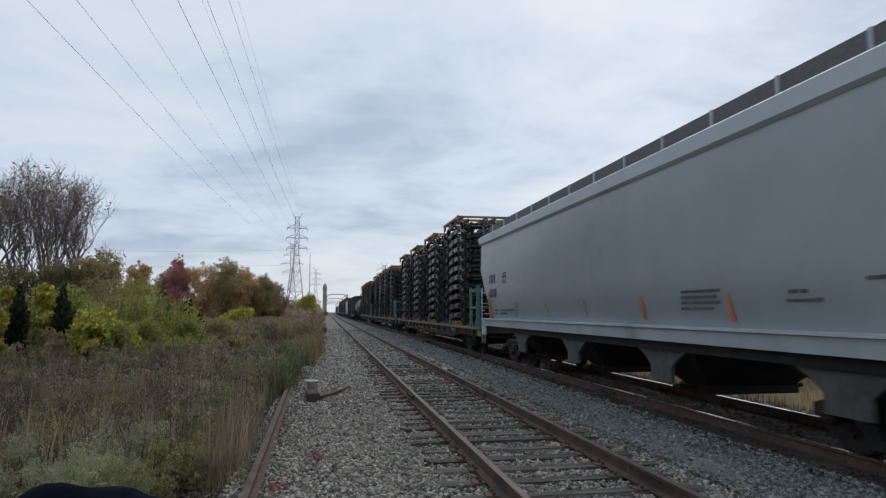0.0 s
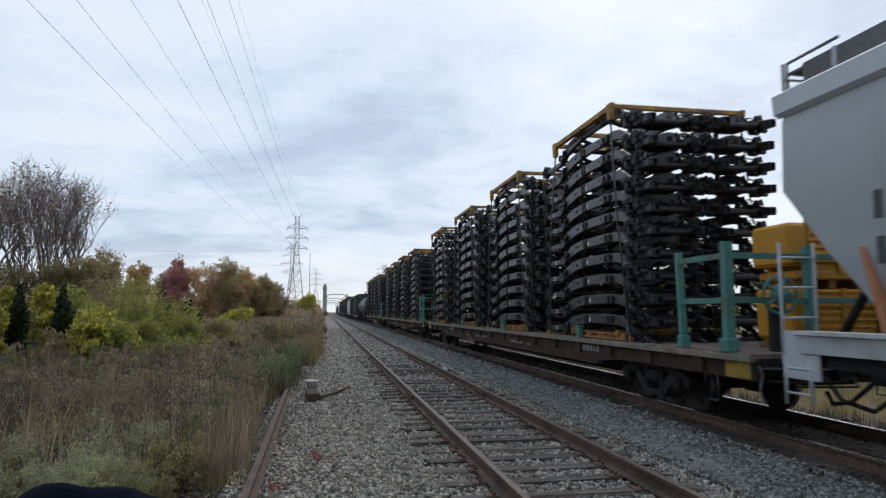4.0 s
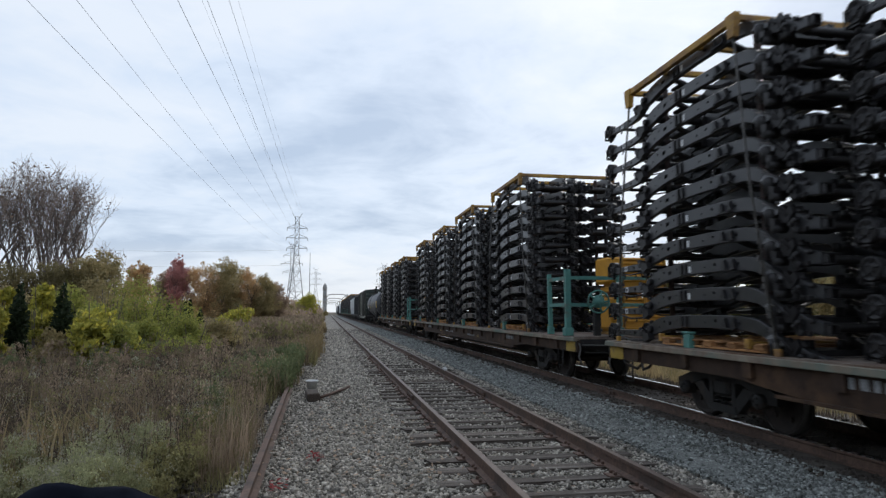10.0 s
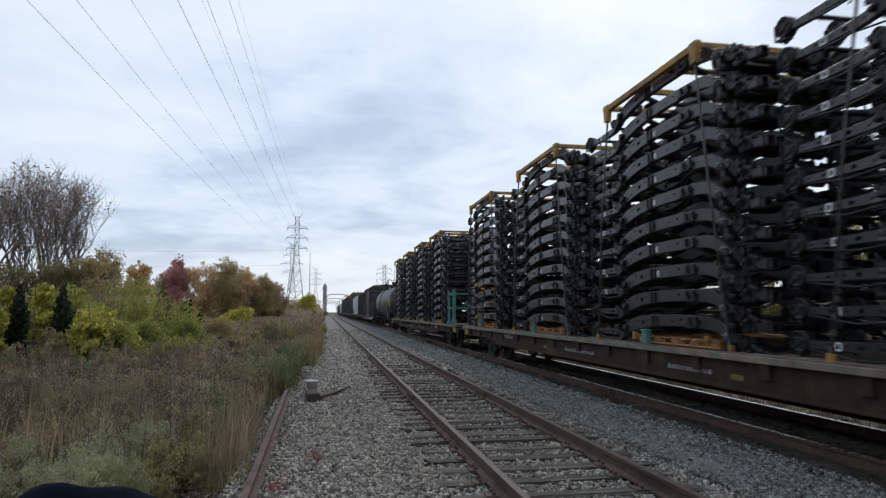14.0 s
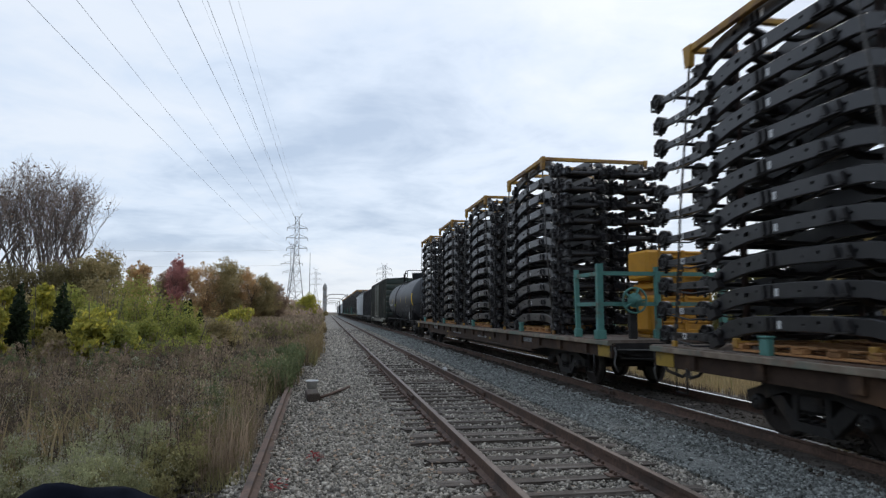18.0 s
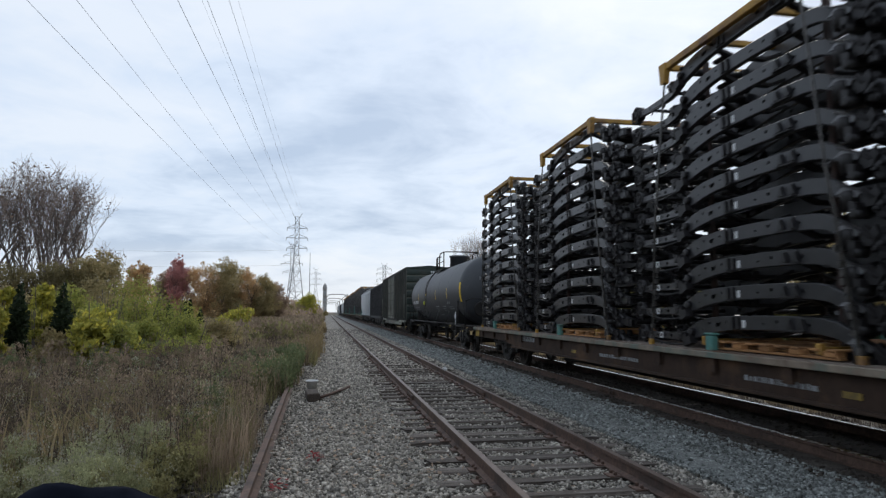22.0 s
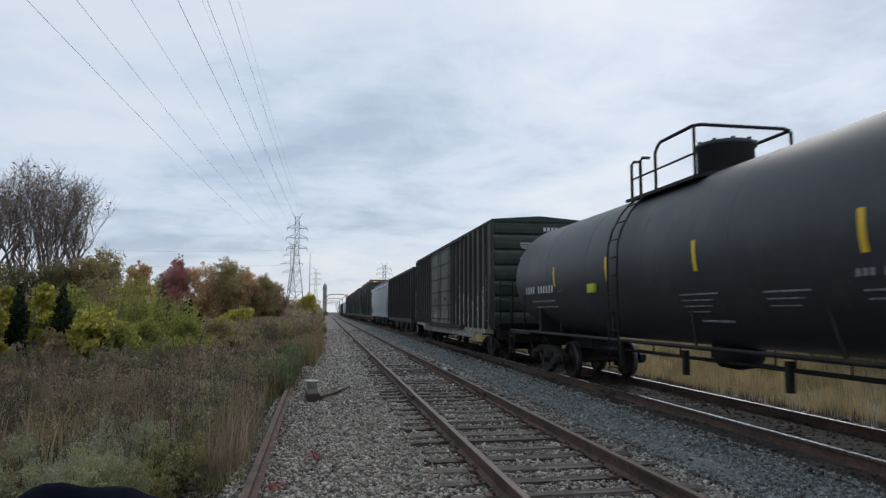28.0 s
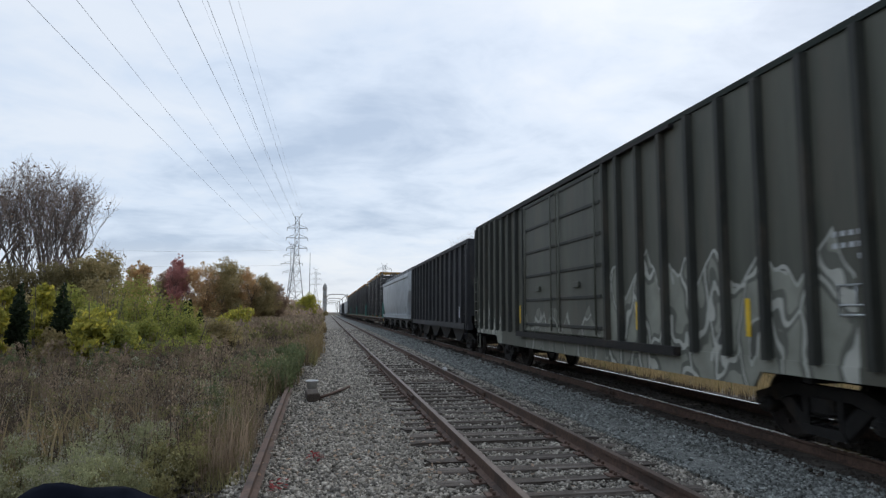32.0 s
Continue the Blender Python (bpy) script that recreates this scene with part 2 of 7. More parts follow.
M["tank"] = surface("dark_tank_paint", (0.034, 0.037, 0.042), (0.048, 0.052, 0.058), 0.8, 0.42, 0.0, 0.02, c3=(0.07, 0.07, 0.072), scale3=0.6, amount3=0.35, rough2=0.6)
M["boxcar"] = surface("faded_green_boxcar_paint", (0.070, 0.073, 0.056), (0.118, 0.12, 0.093), 1.6, 0.55, 0.0, 0.12, c3=(0.115, 0.105, 0.08), scale3=1.3, amount3=0.42, streak=(1, 1, 0.18))
sprayed(M["boxcar"])
# Boxcar green darkened for the ribs' unlit faces, with grime patches over it.
M["boxcar_rib"] = surface("shaded_grimy_green_rib", (0.020, 0.022, 0.018), (0.045, 0.046, 0.037), 2.5, 0.6, 0.0, 0.1, c3=(0.075, 0.062, 0.045), scale3=1.5, amount3=0.35, streak=(1, 1, 0.3))
M["boxcar_end"] = surface("dark_green_paint", (0.012, 0.023, 0.017), (0.020, 0.034, 0.026), 1.5, 0.5, 0.0, 0.08, c3=(0.035, 0.036, 0.03), scale3=0.8, amount3=0.3)
M["darkcar"] = surface("black_gondola_paint", (0.022, 0.022, 0.024), (0.042, 0.042, 0.045), 1.2, 0.65, 0.0, 0.1, c3=(0.07, 0.06, 0.055), scale3=0.8, amount3=0.35, streak=(1, 1, 0.3))
M["lettering"] = surface("pale_lettering", (0.50, 0.52, 0.53), (0.62, 0.64, 0.65), 20.0, 0.6, 0.0, 0.0, c3=(0.3, 0.3, 0.3), scale3=9.0, amount3=0.3)
M["patch_yellow"] = surface("worn_yellow_patch", (0.30, 0.19, 0.02), (0.40, 0.26, 0.035), 6.0, 0.6, 0.0, 0.0, c3=(0.08, 0.06, 0.03), scale3=3.0, amount3=0.5)
M["lettering_dim"] = surface("dim_lettering", (0.20, 0.205, 0.21), (0.30, 0.305, 0.31), 20.0, 0.6, 0.0, 0.0, c3=(0.08, 0.08, 0.08), scale3=9.0, amount3=0.4)
M["notice"] = surface("yellow_green_patch", (0.45, 0.5, 0.03), (0.55, 0.6, 0.06), 8.0, 0.6, 0.0, 0.0)
M["grime"] = surface("grimy_grey_steel", (0.06, 0.058, 0.055), (0.12, 0.115, 0.11), 4.0, 0.7, 0.0, 0.1)
M["walk_mesh"] = surface("roof_walk_mesh", (0.11, 0.11, 0.11), (0.18, 0.175, 0.17), 20.0, 0.7, 0.0, 0.1)
M["faint_tape"] = surface("worn_dull_stripe", (0.26, 0.24, 0.23), (0.34, 0.28, 0.26), 10.0, 0.6, 0.0, 0.0)
M["tab"] = surface("bare_steel_tab", (0.14, 0.14, 0.145), (0.26, 0.26, 0.27), 8.0, 0.45, 0.4, 0.0)
M["deck_edge"] = surface("worn_deck_edge", (0.15, 0.105, 0.075), (0.27, 0.22, 0.165), 3.0, 0.75, bump=0.2, c3=(0.125, 0.155, 0.125), scale3=1.2, amount3=0.5)
M["lettering_dark"] = surface("dark_lettering", (0.05, 0.055, 0.06), (0.08, 0.085, 0.09), 20.0, 0.6, 0.0, 0.0)
M["orange_tape"] = surface("faded_orange_stripe", (0.42, 0.15, 0.06), (0.5, 0.22, 0.11), 10.0, 0.6, 0.0, 0.0)
M["white_tape"] = surface("white_patch", (0.6, 0.6, 0.6), (0.75, 0.75, 0.74), 10.0, 0.6, 0.0, 0.0)
M["graffiti"] = surface("pale_grey_spray_paint", (0.26, 0.28, 0.25), (0.40, 0.42, 0.38), 3.0, 0.7, 0.0, 0.0, c3=(0.12, 0.13, 0.115), scale3=2.2, amount3=0.35)
M["graffiti_line"] = surface("chalky_spray_outline", (0.48, 0.5, 0.47), (0.6, 0.62, 0.58), 6.0, 0.7, 0.0, 0.0)
M["galvanised"] = surface("galvanised_steel", (0.17, 0.18, 0.20), (0.25, 0.265, 0.28), 3.0, 0.5, 0.3, 0.0)
M["wire"] = surface("aluminium_wire", (0.34, 0.36, 0.39), (0.44, 0.46, 0.49), 3.0, 0.5, 0.3, 0.0)
M["bridge"] = surface("grey_bridge_steel", (0.24, 0.245, 0.24), (0.36, 0.365, 0.355), 1.0, 0.7, 0.0, 0.1, c3=(0.22, 0.17, 0.13), scale3=0.4)
M["bark"] = surface("grey_bark", (0.105, 0.085, 0.075), (0.185, 0.155, 0.138), 6.0, 0.9, bump=0.4)
M["twig"] = surface("brown_twigs", (0.22, 0.17, 0.15), (0.34, 0.275, 0.24), 6.0, 0.9, bump=0.0)
M["lf_green"] = foliage("green_leaves", (0.20, 0.235, 0.07), (0.36, 0.40, 0.10), (0.46, 0.44, 0.11))
M["lf_yellow"] = foliage("yellow_green_leaves", (0.26, 0.26, 0.06), (0.78, 0.66, 0.12), (0.52, 0.47, 0.09))
M["lf_red"] = foliage("red_leaves", (0.46, 0.22, 0.20), (0.62, 0.34, 0.30), (0.54, 0.26, 0.24))
M["lf_orange"] = foliage("orange_leaves", (0.56, 0.38, 0.20), (0.72, 0.52, 0.27), (0.62, 0.43, 0.23))
M["lf_olive"] = foliage("olive_leaves", (0.31, 0.265, 0.135), (0.47, 0.39, 0.185), (0.42, 0.325, 0.16))
M["lf_brown"] = foliage("brown_leaves", (0.35, 0.255, 0.185), (0.54, 0.41, 0.29), (0.44, 0.32, 0.23))
M["lf_withered"] = foliage("withered_leaves", (0.16, 0.11, 0.085), (0.27, 0.19, 0.14), (0.21, 0.145, 0.11))
M["lf_dull"] = foliage("dull_olive_brown_leaves", (0.17, 0.145, 0.075), (0.29, 0.245, 0.12), (0.23, 0.19, 0.09))
M["needles"] = foliage("dark_needles", (0.022, 0.034, 0.018), (0.055, 0.075, 0.036))
M["weed_brown"] = foliage("dry_brown_weeds", (0.24, 0.178, 0.125), (0.36, 0.275, 0.195), (0.29, 0.22, 0.155), 0.6, patch=0.8)
M["weed_olive"] = foliage("olive_weeds", (0.20, 0.183, 0.085), (0.30, 0.272, 0.13), (0.25, 0.225, 0.10), 0.55, patch=0.9)
M["weed_grey"] = foliage("grey_green_weeds", (0.28, 0.285, 0.15), (0.48, 0.475, 0.29), (0.37, 0.37, 0.21), 0.5, patch=1.6)
M["weed_edge"] = foliage("dull_green_weeds", (0.13, 0.155, 0.075), (0.24, 0.265, 0.14), (0.18, 0.205, 0.10), 0.35)
M["screening_thicket"] = foliage("brown_thicket", (0.07, 0.055, 0.035), (0.15, 0.12, 0.07), (0.10, 0.085, 0.045))
M["hedge"] = foliage("olive_hedge", (0.12, 0.12, 0.04), (0.26, 0.23, 0.08), (0.18, 0.16, 0.055), 0.45, patch=0.5)
M["timber_dark"] = surface("dark_old_timber", (0.03, 0.021, 0.016), (0.08, 0.06, 0.046), 8.0, 0.9, bump=0.5, streak=(5, 0.6, 5))
M["concrete"] = surface("pale_concrete", (0.30, 0.29, 0.27), (0.44, 0.43, 0.40), 9.0, 0.9, bump=0.3)
M["scrap_plastic"] = surface("pale_blue_plastic", (0.42, 0.47, 0.52), (0.55, 0.6, 0.64), 9.0, 0.4, bump=0.1)
M["smear_bundle"] = surface("dark_navy_bundle", (0.0035, 0.005, 0.010), (0.008, 0.010, 0.018), 5.0, 0.85, 0.0, 0.2, c3=(0.012, 0.014, 0.022), scale3=2.0, amount3=0.3, spec=0.1)
M["weed_pale"] = foliage("pale_seed_fluff", (0.30, 0.285, 0.215), (0.44, 0.415, 0.33), (0.37, 0.35, 0.27))
M["weed_dark"] = foliage("dark_withered_weeds", (0.085, 0.066, 0.05), (0.15, 0.12, 0.092), (0.11, 0.086, 0.068))
M["weed_straw"] = foliage("straw_grass", (0.26, 0.20, 0.11), (0.44, 0.35, 0.21), (0.34, 0.26, 0.14))
M["field_straw"] = foliage("tan_dry_grass", (0.36, 0.275, 0.15), (0.58, 0.46, 0.26), (0.46, 0.35, 0.19), 0.45, patch=0.5)
M["red_leaf"] = foliage("fallen_red_leaves", (0.20, 0.02, 0.02), (0.34, 0.05, 0.05))
M["white_plastic"] = surface("white_plastic", (0.6, 0.6, 0.6), (0.75, 0.75, 0.74), 10.0, 0.5, 0.0, 0.0, c3=(0.4, 0.4, 0.38), scale3=4.0)


# ---- mesh helpers ----
def box(bm, cx, cy, cz, sx, sy, sz, m=None, bevel=0.0):
    """A block; with a bevel its twelve edges are chamfered."""
    r = bmesh.ops.create_cube(bm, size=1.0)["verts"] if bevel else None
    if bevel:
        for v in r:
            v.co = Vector((v.co.x * sx + cx, v.co.y * sy + cy, v.co.z * sz + cz))
        es = list({e for v in r for e in v.link_edges})
        got = bmesh.ops.bevel(bm, geom=es, offset=bevel, segments=1, affect="EDGES", profile=0.5)
        if m:
            bmesh.ops.transform(bm, matrix=m, verts=list({v for f in got["faces"] for v in f.verts} | {v for v in r if v.is_valid}))
        return
    vs = []
    for dx, dy, dz in ((-1, -1, -1), (1, -1, -1), (1, 1, -1), (-1, 1, -1), (-1, -1, 1), (1, -1, 1), (1, 1, 1), (-1, 1, 1)):
        p = Vector((cx + dx * sx / 2, cy + dy * sy / 2, cz + dz * sz / 2))
        vs.append(bm.verts.new(m @ p if m else p))
    for f in ((3, 2, 1, 0), (4, 5, 6, 7), (0, 1, 5, 4), (1, 2, 6, 5), (2, 3, 7, 6), (3, 0, 4, 7)):
        bm.faces.new([vs[i] for i in f])


def span(bm, x0, x1, y0, y1, z0, z1, m=None, bevel=0.0):
    box(bm, (x0 + x1) / 2, (y0 + y1) / 2, (z0 + z1) / 2, abs(x1 - x0), abs(y1 - y0), abs(z1 - z0), m, bevel)


def tube(bm, pts, r, seg=6, r1=None, smooth=True, close=True):
    """A round bar along a line of points, tapering from r to r1."""
    pts = [Vector(p) for p in pts]
    rings = []
    for i, p in enumerate(pts):
        d = (pts[min(i + 1, len(pts) - 1)] - pts[max(i - 1, 0)]).normalized()
        a = d.cross(Vector((0, 0, 1)) if abs(d.z) < 0.9 else Vector((0, 1, 0))).normalized()
        b = d.cross(a)
        rad = r + ((r1 if r1 is not None else r) - r) * i / max(1, len(pts) - 1)
        rings.append([bm.verts.new(p + (a * math.cos(2 * math.pi * k / seg) + b * math.sin(2 * math.pi * k / seg)) * rad) for k in range(seg)])
    for q, w in zip(rings, rings[1:]):
        for k in range(seg):
            f = bm.faces.new((q[k], q[(k + 1) % seg], w[(k + 1) % seg], w[k]))
            f.smooth = smooth
    if close and seg > 2:
        bm.faces.new(rings[0][::-1])
        bm.faces.new(rings[-1])


def prism(bm, poly, a, b, axis="x"):
    """A polygon in the plane across the axis, pushed from a to b along it. Points: (y, z) for x, (x, z) for y, (x, y) for z."""
    put = {"x": lambda u, v, w: (w, u, v), "y": lambda u, v, w: (u, w, v), "z": lambda u, v, w: (u, v, w)}[axis]
    lo = [bm.verts.new(put(u, v, a)) for u, v in poly]
    hi = [bm.verts.new(put(u, v, b)) for u, v in poly]
    n = len(poly)
    for k in range(n):
        bm.faces.new((lo[k], lo[(k + 1) % n], hi[(k + 1) % n], hi[k]))
    bm.faces.new(lo[::-1])
    bm.faces.new(hi)


def lathe(bm, prof, centre, axis="y", seg=24, smooth=True):
    """A profile of (along, radius) turned round an axis through centre."""
    c = Vector(centre)
    rings = []
    for h, r in prof:
        ring = []
        for k in range(seg):
            u, v = r * math.cos(2 * math.pi * k / seg), r * math.sin(2 * math.pi * k / seg)
            p = {"y": (u, h, v), "x": (h, u, v), "z": (u, v, h)}[axis]
            ring.append(bm.verts.new(c + Vector(p)))
        rings.append(ring)
    for q, w in zip(rings, rings[1:]):
        for k in range(seg):
            f = bm.faces.new((q[k], q[(k + 1) % seg], w[(k + 1) % seg], w[k]))
            f.smooth = smooth
    bm.faces.new(rings[0][::-1])
    bm.faces.new(rings[-1])


def mesh_of(name, bm, material):
    bmesh.ops.recalc_face_normals(bm, faces=bm.faces)
    me = bpy.data.meshes.new(name)
    bm.to_mesh(me)
    bm.free()
    me.materials.append(material)
    return me


def part(name, bm, material, parent, label="", at=None):
    """One mesh object under a thing or a part; bm may be a mesh that alike parts share."""
    me = bm if isinstance(bm, bpy.types.Mesh) else mesh_of(name, bm, material)
    ob = new(name, me)
    ob.parent = parent
    if at is not None:
        ob.matrix_basis = at
    if label:
        ob["label"] = label
    if name.startswith("stencil"):
        ob["kind"] = "stuff"
    return ob


def thing(name, label, category, at=None, group="", kind="", mesh=None):
    ob = new(name, mesh)
    if at is not None:
        ob.matrix_basis = at
    return tagged(ob, label, category, group, kind)


def raw_mesh(name, verts, faces, material, smooth=False):
    """A mesh from arrays: verts (n, 3), faces (m, k)."""
    verts, faces = np.asarray(verts, dtype=np.float32), np.asarray(faces, dtype=np.int32)
    me = bpy.data.meshes.new(name)
    me.vertices.add(len(verts))
    me.vertices.foreach_set("co", verts.ravel())
    k = faces.shape[1]
    me.loops.add(faces.size)
    me.loops.foreach_set("vertex_index", faces.ravel())
    me.polygons.add(len(faces))
    me.polygons.foreach_set("loop_start", np.arange(0, faces.size, k, dtype=np.int32))
    me.polygons.foreach_set("loop_total", np.full(len(faces), k, dtype=np.int32))
    me.update(calc_edges=True)
    me.validate()
    me.materials.append(material)
    return me


def mark_bars(bm, x, y, z, chars, height, wide=0.36, step=0.68):
    """A mark that is not spelled out: one upright bar for each character, a gap for a space."""
    for c in chars:
        if c == "#":
            span(bm, x - 0.004, x + 0.001, y - height * wide, y, z, z + height)
        y -= height * step


def text_bars(bm, x, y, z, length, height, seed):
    """Unreadable writing: a row of short bars on a near side, reading along -y."""
    rnd = random.Random(seed)
    p = 0.0
    while p < length:
        w = rnd.uniform(0.4, 1.4) * height
        span(bm, x - 0.004, x + 0.001, y - p - w, y - p, z, z + height * rnd.uniform(0.8, 1.0))
        p += w + height * rnd.uniform(0.25, 0.6)


# ---- ground ----
def ground_sheet():
    """One sheet to the horizon: level by the tracks, a shallow ditch and low swells beside them."""
    xs = [-1500, -600, -250, -120, -60, -35, -22, -15, -10, -7, -5, -3.5, -2.4, -1.4, -0.8, -0.3, 0.3, 1, 8, 9.2, 10.5, 12, 15, 22, 40, 80, 200, 600, 1500]
    ys = [-400, -100, -40, -15, -5] + [i * 3.0 for i in range(0, 30)] + [95, 110, 130, 160, 200, 260, 340, 450, 600, 900, 1500, 2500]
    vs, fs = [], []
    for y in ys:
        for x in xs:
            z = -0.13 if -0.5 < x < 8.1 else -0.05
            if x < -0.8:
                z = -0.05 - 0.35 * min(1, (-x - 0.8) / 3.0) + 0.12 * noise.noise((x * 0.13, y * 0.09, 0))
            if x > 8.5:
                z = -0.05 - 0.45 * min(1, (x - 8.5) / 3.0) + 0.1 * noise.noise((x * 0.1, y * 0.1, 5))
            vs.append((x, y, z))
    n = len(xs)
    for j in range(len(ys) - 1):
        for i in range(n - 1):
            fs.append((j * n + i, j * n + i + 1, (j + 1) * n + i + 1, (j + 1) * n + i))
    thing("ground", "brown earth and trodden weeds beside the railway", "ground", kind="structure", mesh=raw_mesh("ground", vs, fs, M["dirt"], True))


def strip(name, label, material, x0, x1, y0, y1, z, sag=0.0, step=1.0):
    """A ballast bed: a low bank with sloping shoulders and an uneven face."""
    vs, fs = [], []
    us = [x0 - 0.35, x0, x0 + (x1 - x0) * 0.2, x0 + (x1 - x0) * 0.4, x0 + (x1 - x0) * 0.6, x0 + (x1 - x0) * 0.8, x1, x1 + 0.35]
    n = len(us)
    k = int((y1 - y0) / step)
    for j in range(k + 1):
        y = y0 + (y1 - y0) * j / k
        for i, u in enumerate(us):
            edge = i in (0, n - 1)
            vs.append((u + 0.08 * noise.noise((u * 3, y * 0.8, 2)), y, -0.12 if edge else z + 0.025 * noise.noise((u * 1.5, y * 0.9, 3))))
    for j in range(k):
        for i in range(n - 1):
            fs.append((j * n + i, j * n + i + 1, (j + 1) * n + i + 1, (j + 1) * n + i))
    thing(name, label, "ballast", kind="structure", mesh=raw_mesh(name, vs, fs, material, True))


T1, T2 = 2.48, 6.68               # track centres
GAUGE = 0.7525                    # half the distance between rail heads


def rail_profile(x, z):
    """Foot, web and head of a rail whose head top is at z."""
    return [(x + dx, z + dz) for dx, dz in ((-.07, -.17), (.07, -.17), (.07, -.158), (.012, -.135), (.009, -.05), (.035, -.036),
                                            (.035, -.004), (-.035, -.004), (-.035, -.036), (-.009, -.05), (-.012, -.135), (-.07, -.158))]


def track(name, cx, label, head, sleepers, y0, y1):
    t = thing(name, label, "railway track", pose(0, 0, 0), kind="structure")
    for side in (-1, 1):
        bm = bmesh.new()
        prism(bm, rail_profile(cx + side * GAUGE, RAIL), y0, y1, "y")
        r = part("rail", bm, M["rail"], t)
        bm = bmesh.new()
        span(bm, cx + side * GAUGE - 0.033, cx + side * GAUGE + 0.033, y0, y1, RAIL - 0.004, RAIL)
        part("rail_head", bm, head, r, "worn running surface of the rail")
        for k in range(12):
            y = 13.4 + (k - 1) * 11.9 + (0.25 if side > 0 else 0)
            bm = bmesh.new()
            for o in (-1, 1):
                box(bm, cx + side * GAUGE + o * 0.03, y, RAIL - 0.09, 0.035, 0.75, 0.085, bevel=0.008)
                for b in range(4):
                    box(bm, cx + side * GAUGE + o * 0.055, y - 0.27 + b * 0.18, RAIL - 0.09, 0.03, 0.035, 0.035)
            part("joint_bar", bm, M["rail"], r, "bolted rail joint bar")
    return t


def sleeper_mesh(seed):
    rnd = random.Random(seed)
    bm = bmesh.new()
    box(bm, 0, 0, -0.08, 2.55, 0.22, 0.17, bevel=0.018)
    for v in bm.verts:
        v.co += Vector((rnd.uniform(-.09, .09), rnd.uniform(-.022, .022), rnd.uniform(-.012, .012)))
    return mesh_of("sleeper", bm, M["sleeper"])


def plate_mesh():
    """Tie plate with four spike heads, under one rail."""
    bm = bmesh.new()
    box(bm, 0, 0, 0.011, 0.34, 0.18, 0.022, bevel=0.005)
    for x in (-0.095, 0.095):
        for y in (-0.055, 0.055):
            box(bm, x, y, 0.04, 0.035, 0.03, 0.035, bevel=0.006)
    return mesh_of("tie_plate", bm, M["rail"])


# ---- train: running gear ----
TRAIN = []                        # (thing, place along the train in metres, height)
WHEELS = []                       # wheelsets that turn


def speed_way(t):
    """Metres that the train has come nearer by t seconds."""
    return 3.72 * t + 0.0025 * t * t


def ride(ob, u, x=0.0, z=0.0, turn=0.0):
    """Sets a thing on the train: u metres along it, x to the side, z above the rail."""
    ob.matrix_basis = pose(T2 + x, u, RAIL + z, 0, 0, turn)
    TRAIN.append((ob, u, x, z, turn))
    return ob


def side_frame_mesh():
    """Cast bogie side frame: bow-shaped, two openings, axle boxes at the ends."""
    bm = bmesh.new()
    top = [(-1.18, 0.40), (-1.18, 0.55), (-0.95, 0.62), (-0.62, 0.74), (0.62, 0.74), (0.95, 0.62), (1.18, 0.55), (1.18, 0.40), (0.98, 0.40), (0.72, 0.52)]
    prism(bm, top + [(0.45, 0.60), (-0.45, 0.60), (-0.72, 0.52), (-0.98, 0.40)], -0.07, 0.07)
    prism(bm, [(-0.72, 0.52), (-0.5, 0.56), (-0.22, 0.30), (-0.34, 0.18)], -0.06, 0.06)
    prism(bm, [(0.72, 0.52), (0.5, 0.56), (0.22, 0.30), (0.34, 0.18)], -0.06, 0.06)
    prism(bm, [(-0.36, 0.17), (0.36, 0.17), (0.30, 0.28), (-0.30, 0.28)], -0.08, 0.08)
    for y in (-0.27, 0.27):
        prism(bm, [(y - 0.045, 0.27), (y + 0.045, 0.27), (y + 0.045, 0.62), (y - 0.045, 0.62)], -0.065, 0.065)
    return mesh_of("side_frame", bm, M["black_steel"])


def spring_mesh():
    bm = bmesh.new()
    for y in (-0.16, 0.0, 0.16):
        pts = [(0.055 * math.cos(a * 0.9), y + 0.055 * math.sin(a * 0.9), 0.28 + a * 0.0095) for a in range(0, 30)]
        tube(bm, pts, 0.014, 4)
    return mesh_of("spring", bm, M["black_steel"])


def wheelset_mesh():
    bm = bmesh.new()
    for s in (-1, 1):
        x = s * 0.72
        prof = [(-0.06, 0.10), (-0.06, 0.14), (-0.02, 0.17), (-0.02, 0.36), (-0.065, 0.375), (-0.065, 0.425), (0.05, 0.43), (0.05, 0.455), (0.075, 0.455), (0.075, 0.375), (0.02, 0.36), (0.02, 0.17), (0.06, 0.14), (0.06, 0.1)]
        lathe(bm, [(x - s * h * 1.0, r) for h, r in prof], (0, 0, 0), "x", 28)
        for k in range(5):                     # holes and marks that let the turning be seen
            a = k * 1.2566
            box(bm, x + s * 0.03, 0.26 * math.cos(a), 0.26 * math.sin(a), 0.03, 0.05, 0.05)
    tube(bm, [(-1.02, 0, 0), (1.02, 0, 0)], 0.075, 10)
    return mesh_of("wheelset", bm, M["wheel_steel"])


def rim_mesh():
    bm = bmesh.new()
    for s in (-1, 1):
        lathe(bm, [(s * 0.66, 0.430), (s * 0.775, 0.434), (s * 0.785, 0.430), (s * 0.785, 0.418), (s * 0.66, 0.41)], (0, 0, 0), "x", 28)
    return mesh_of("wheel_rim", bm, M["wheel_rim"])


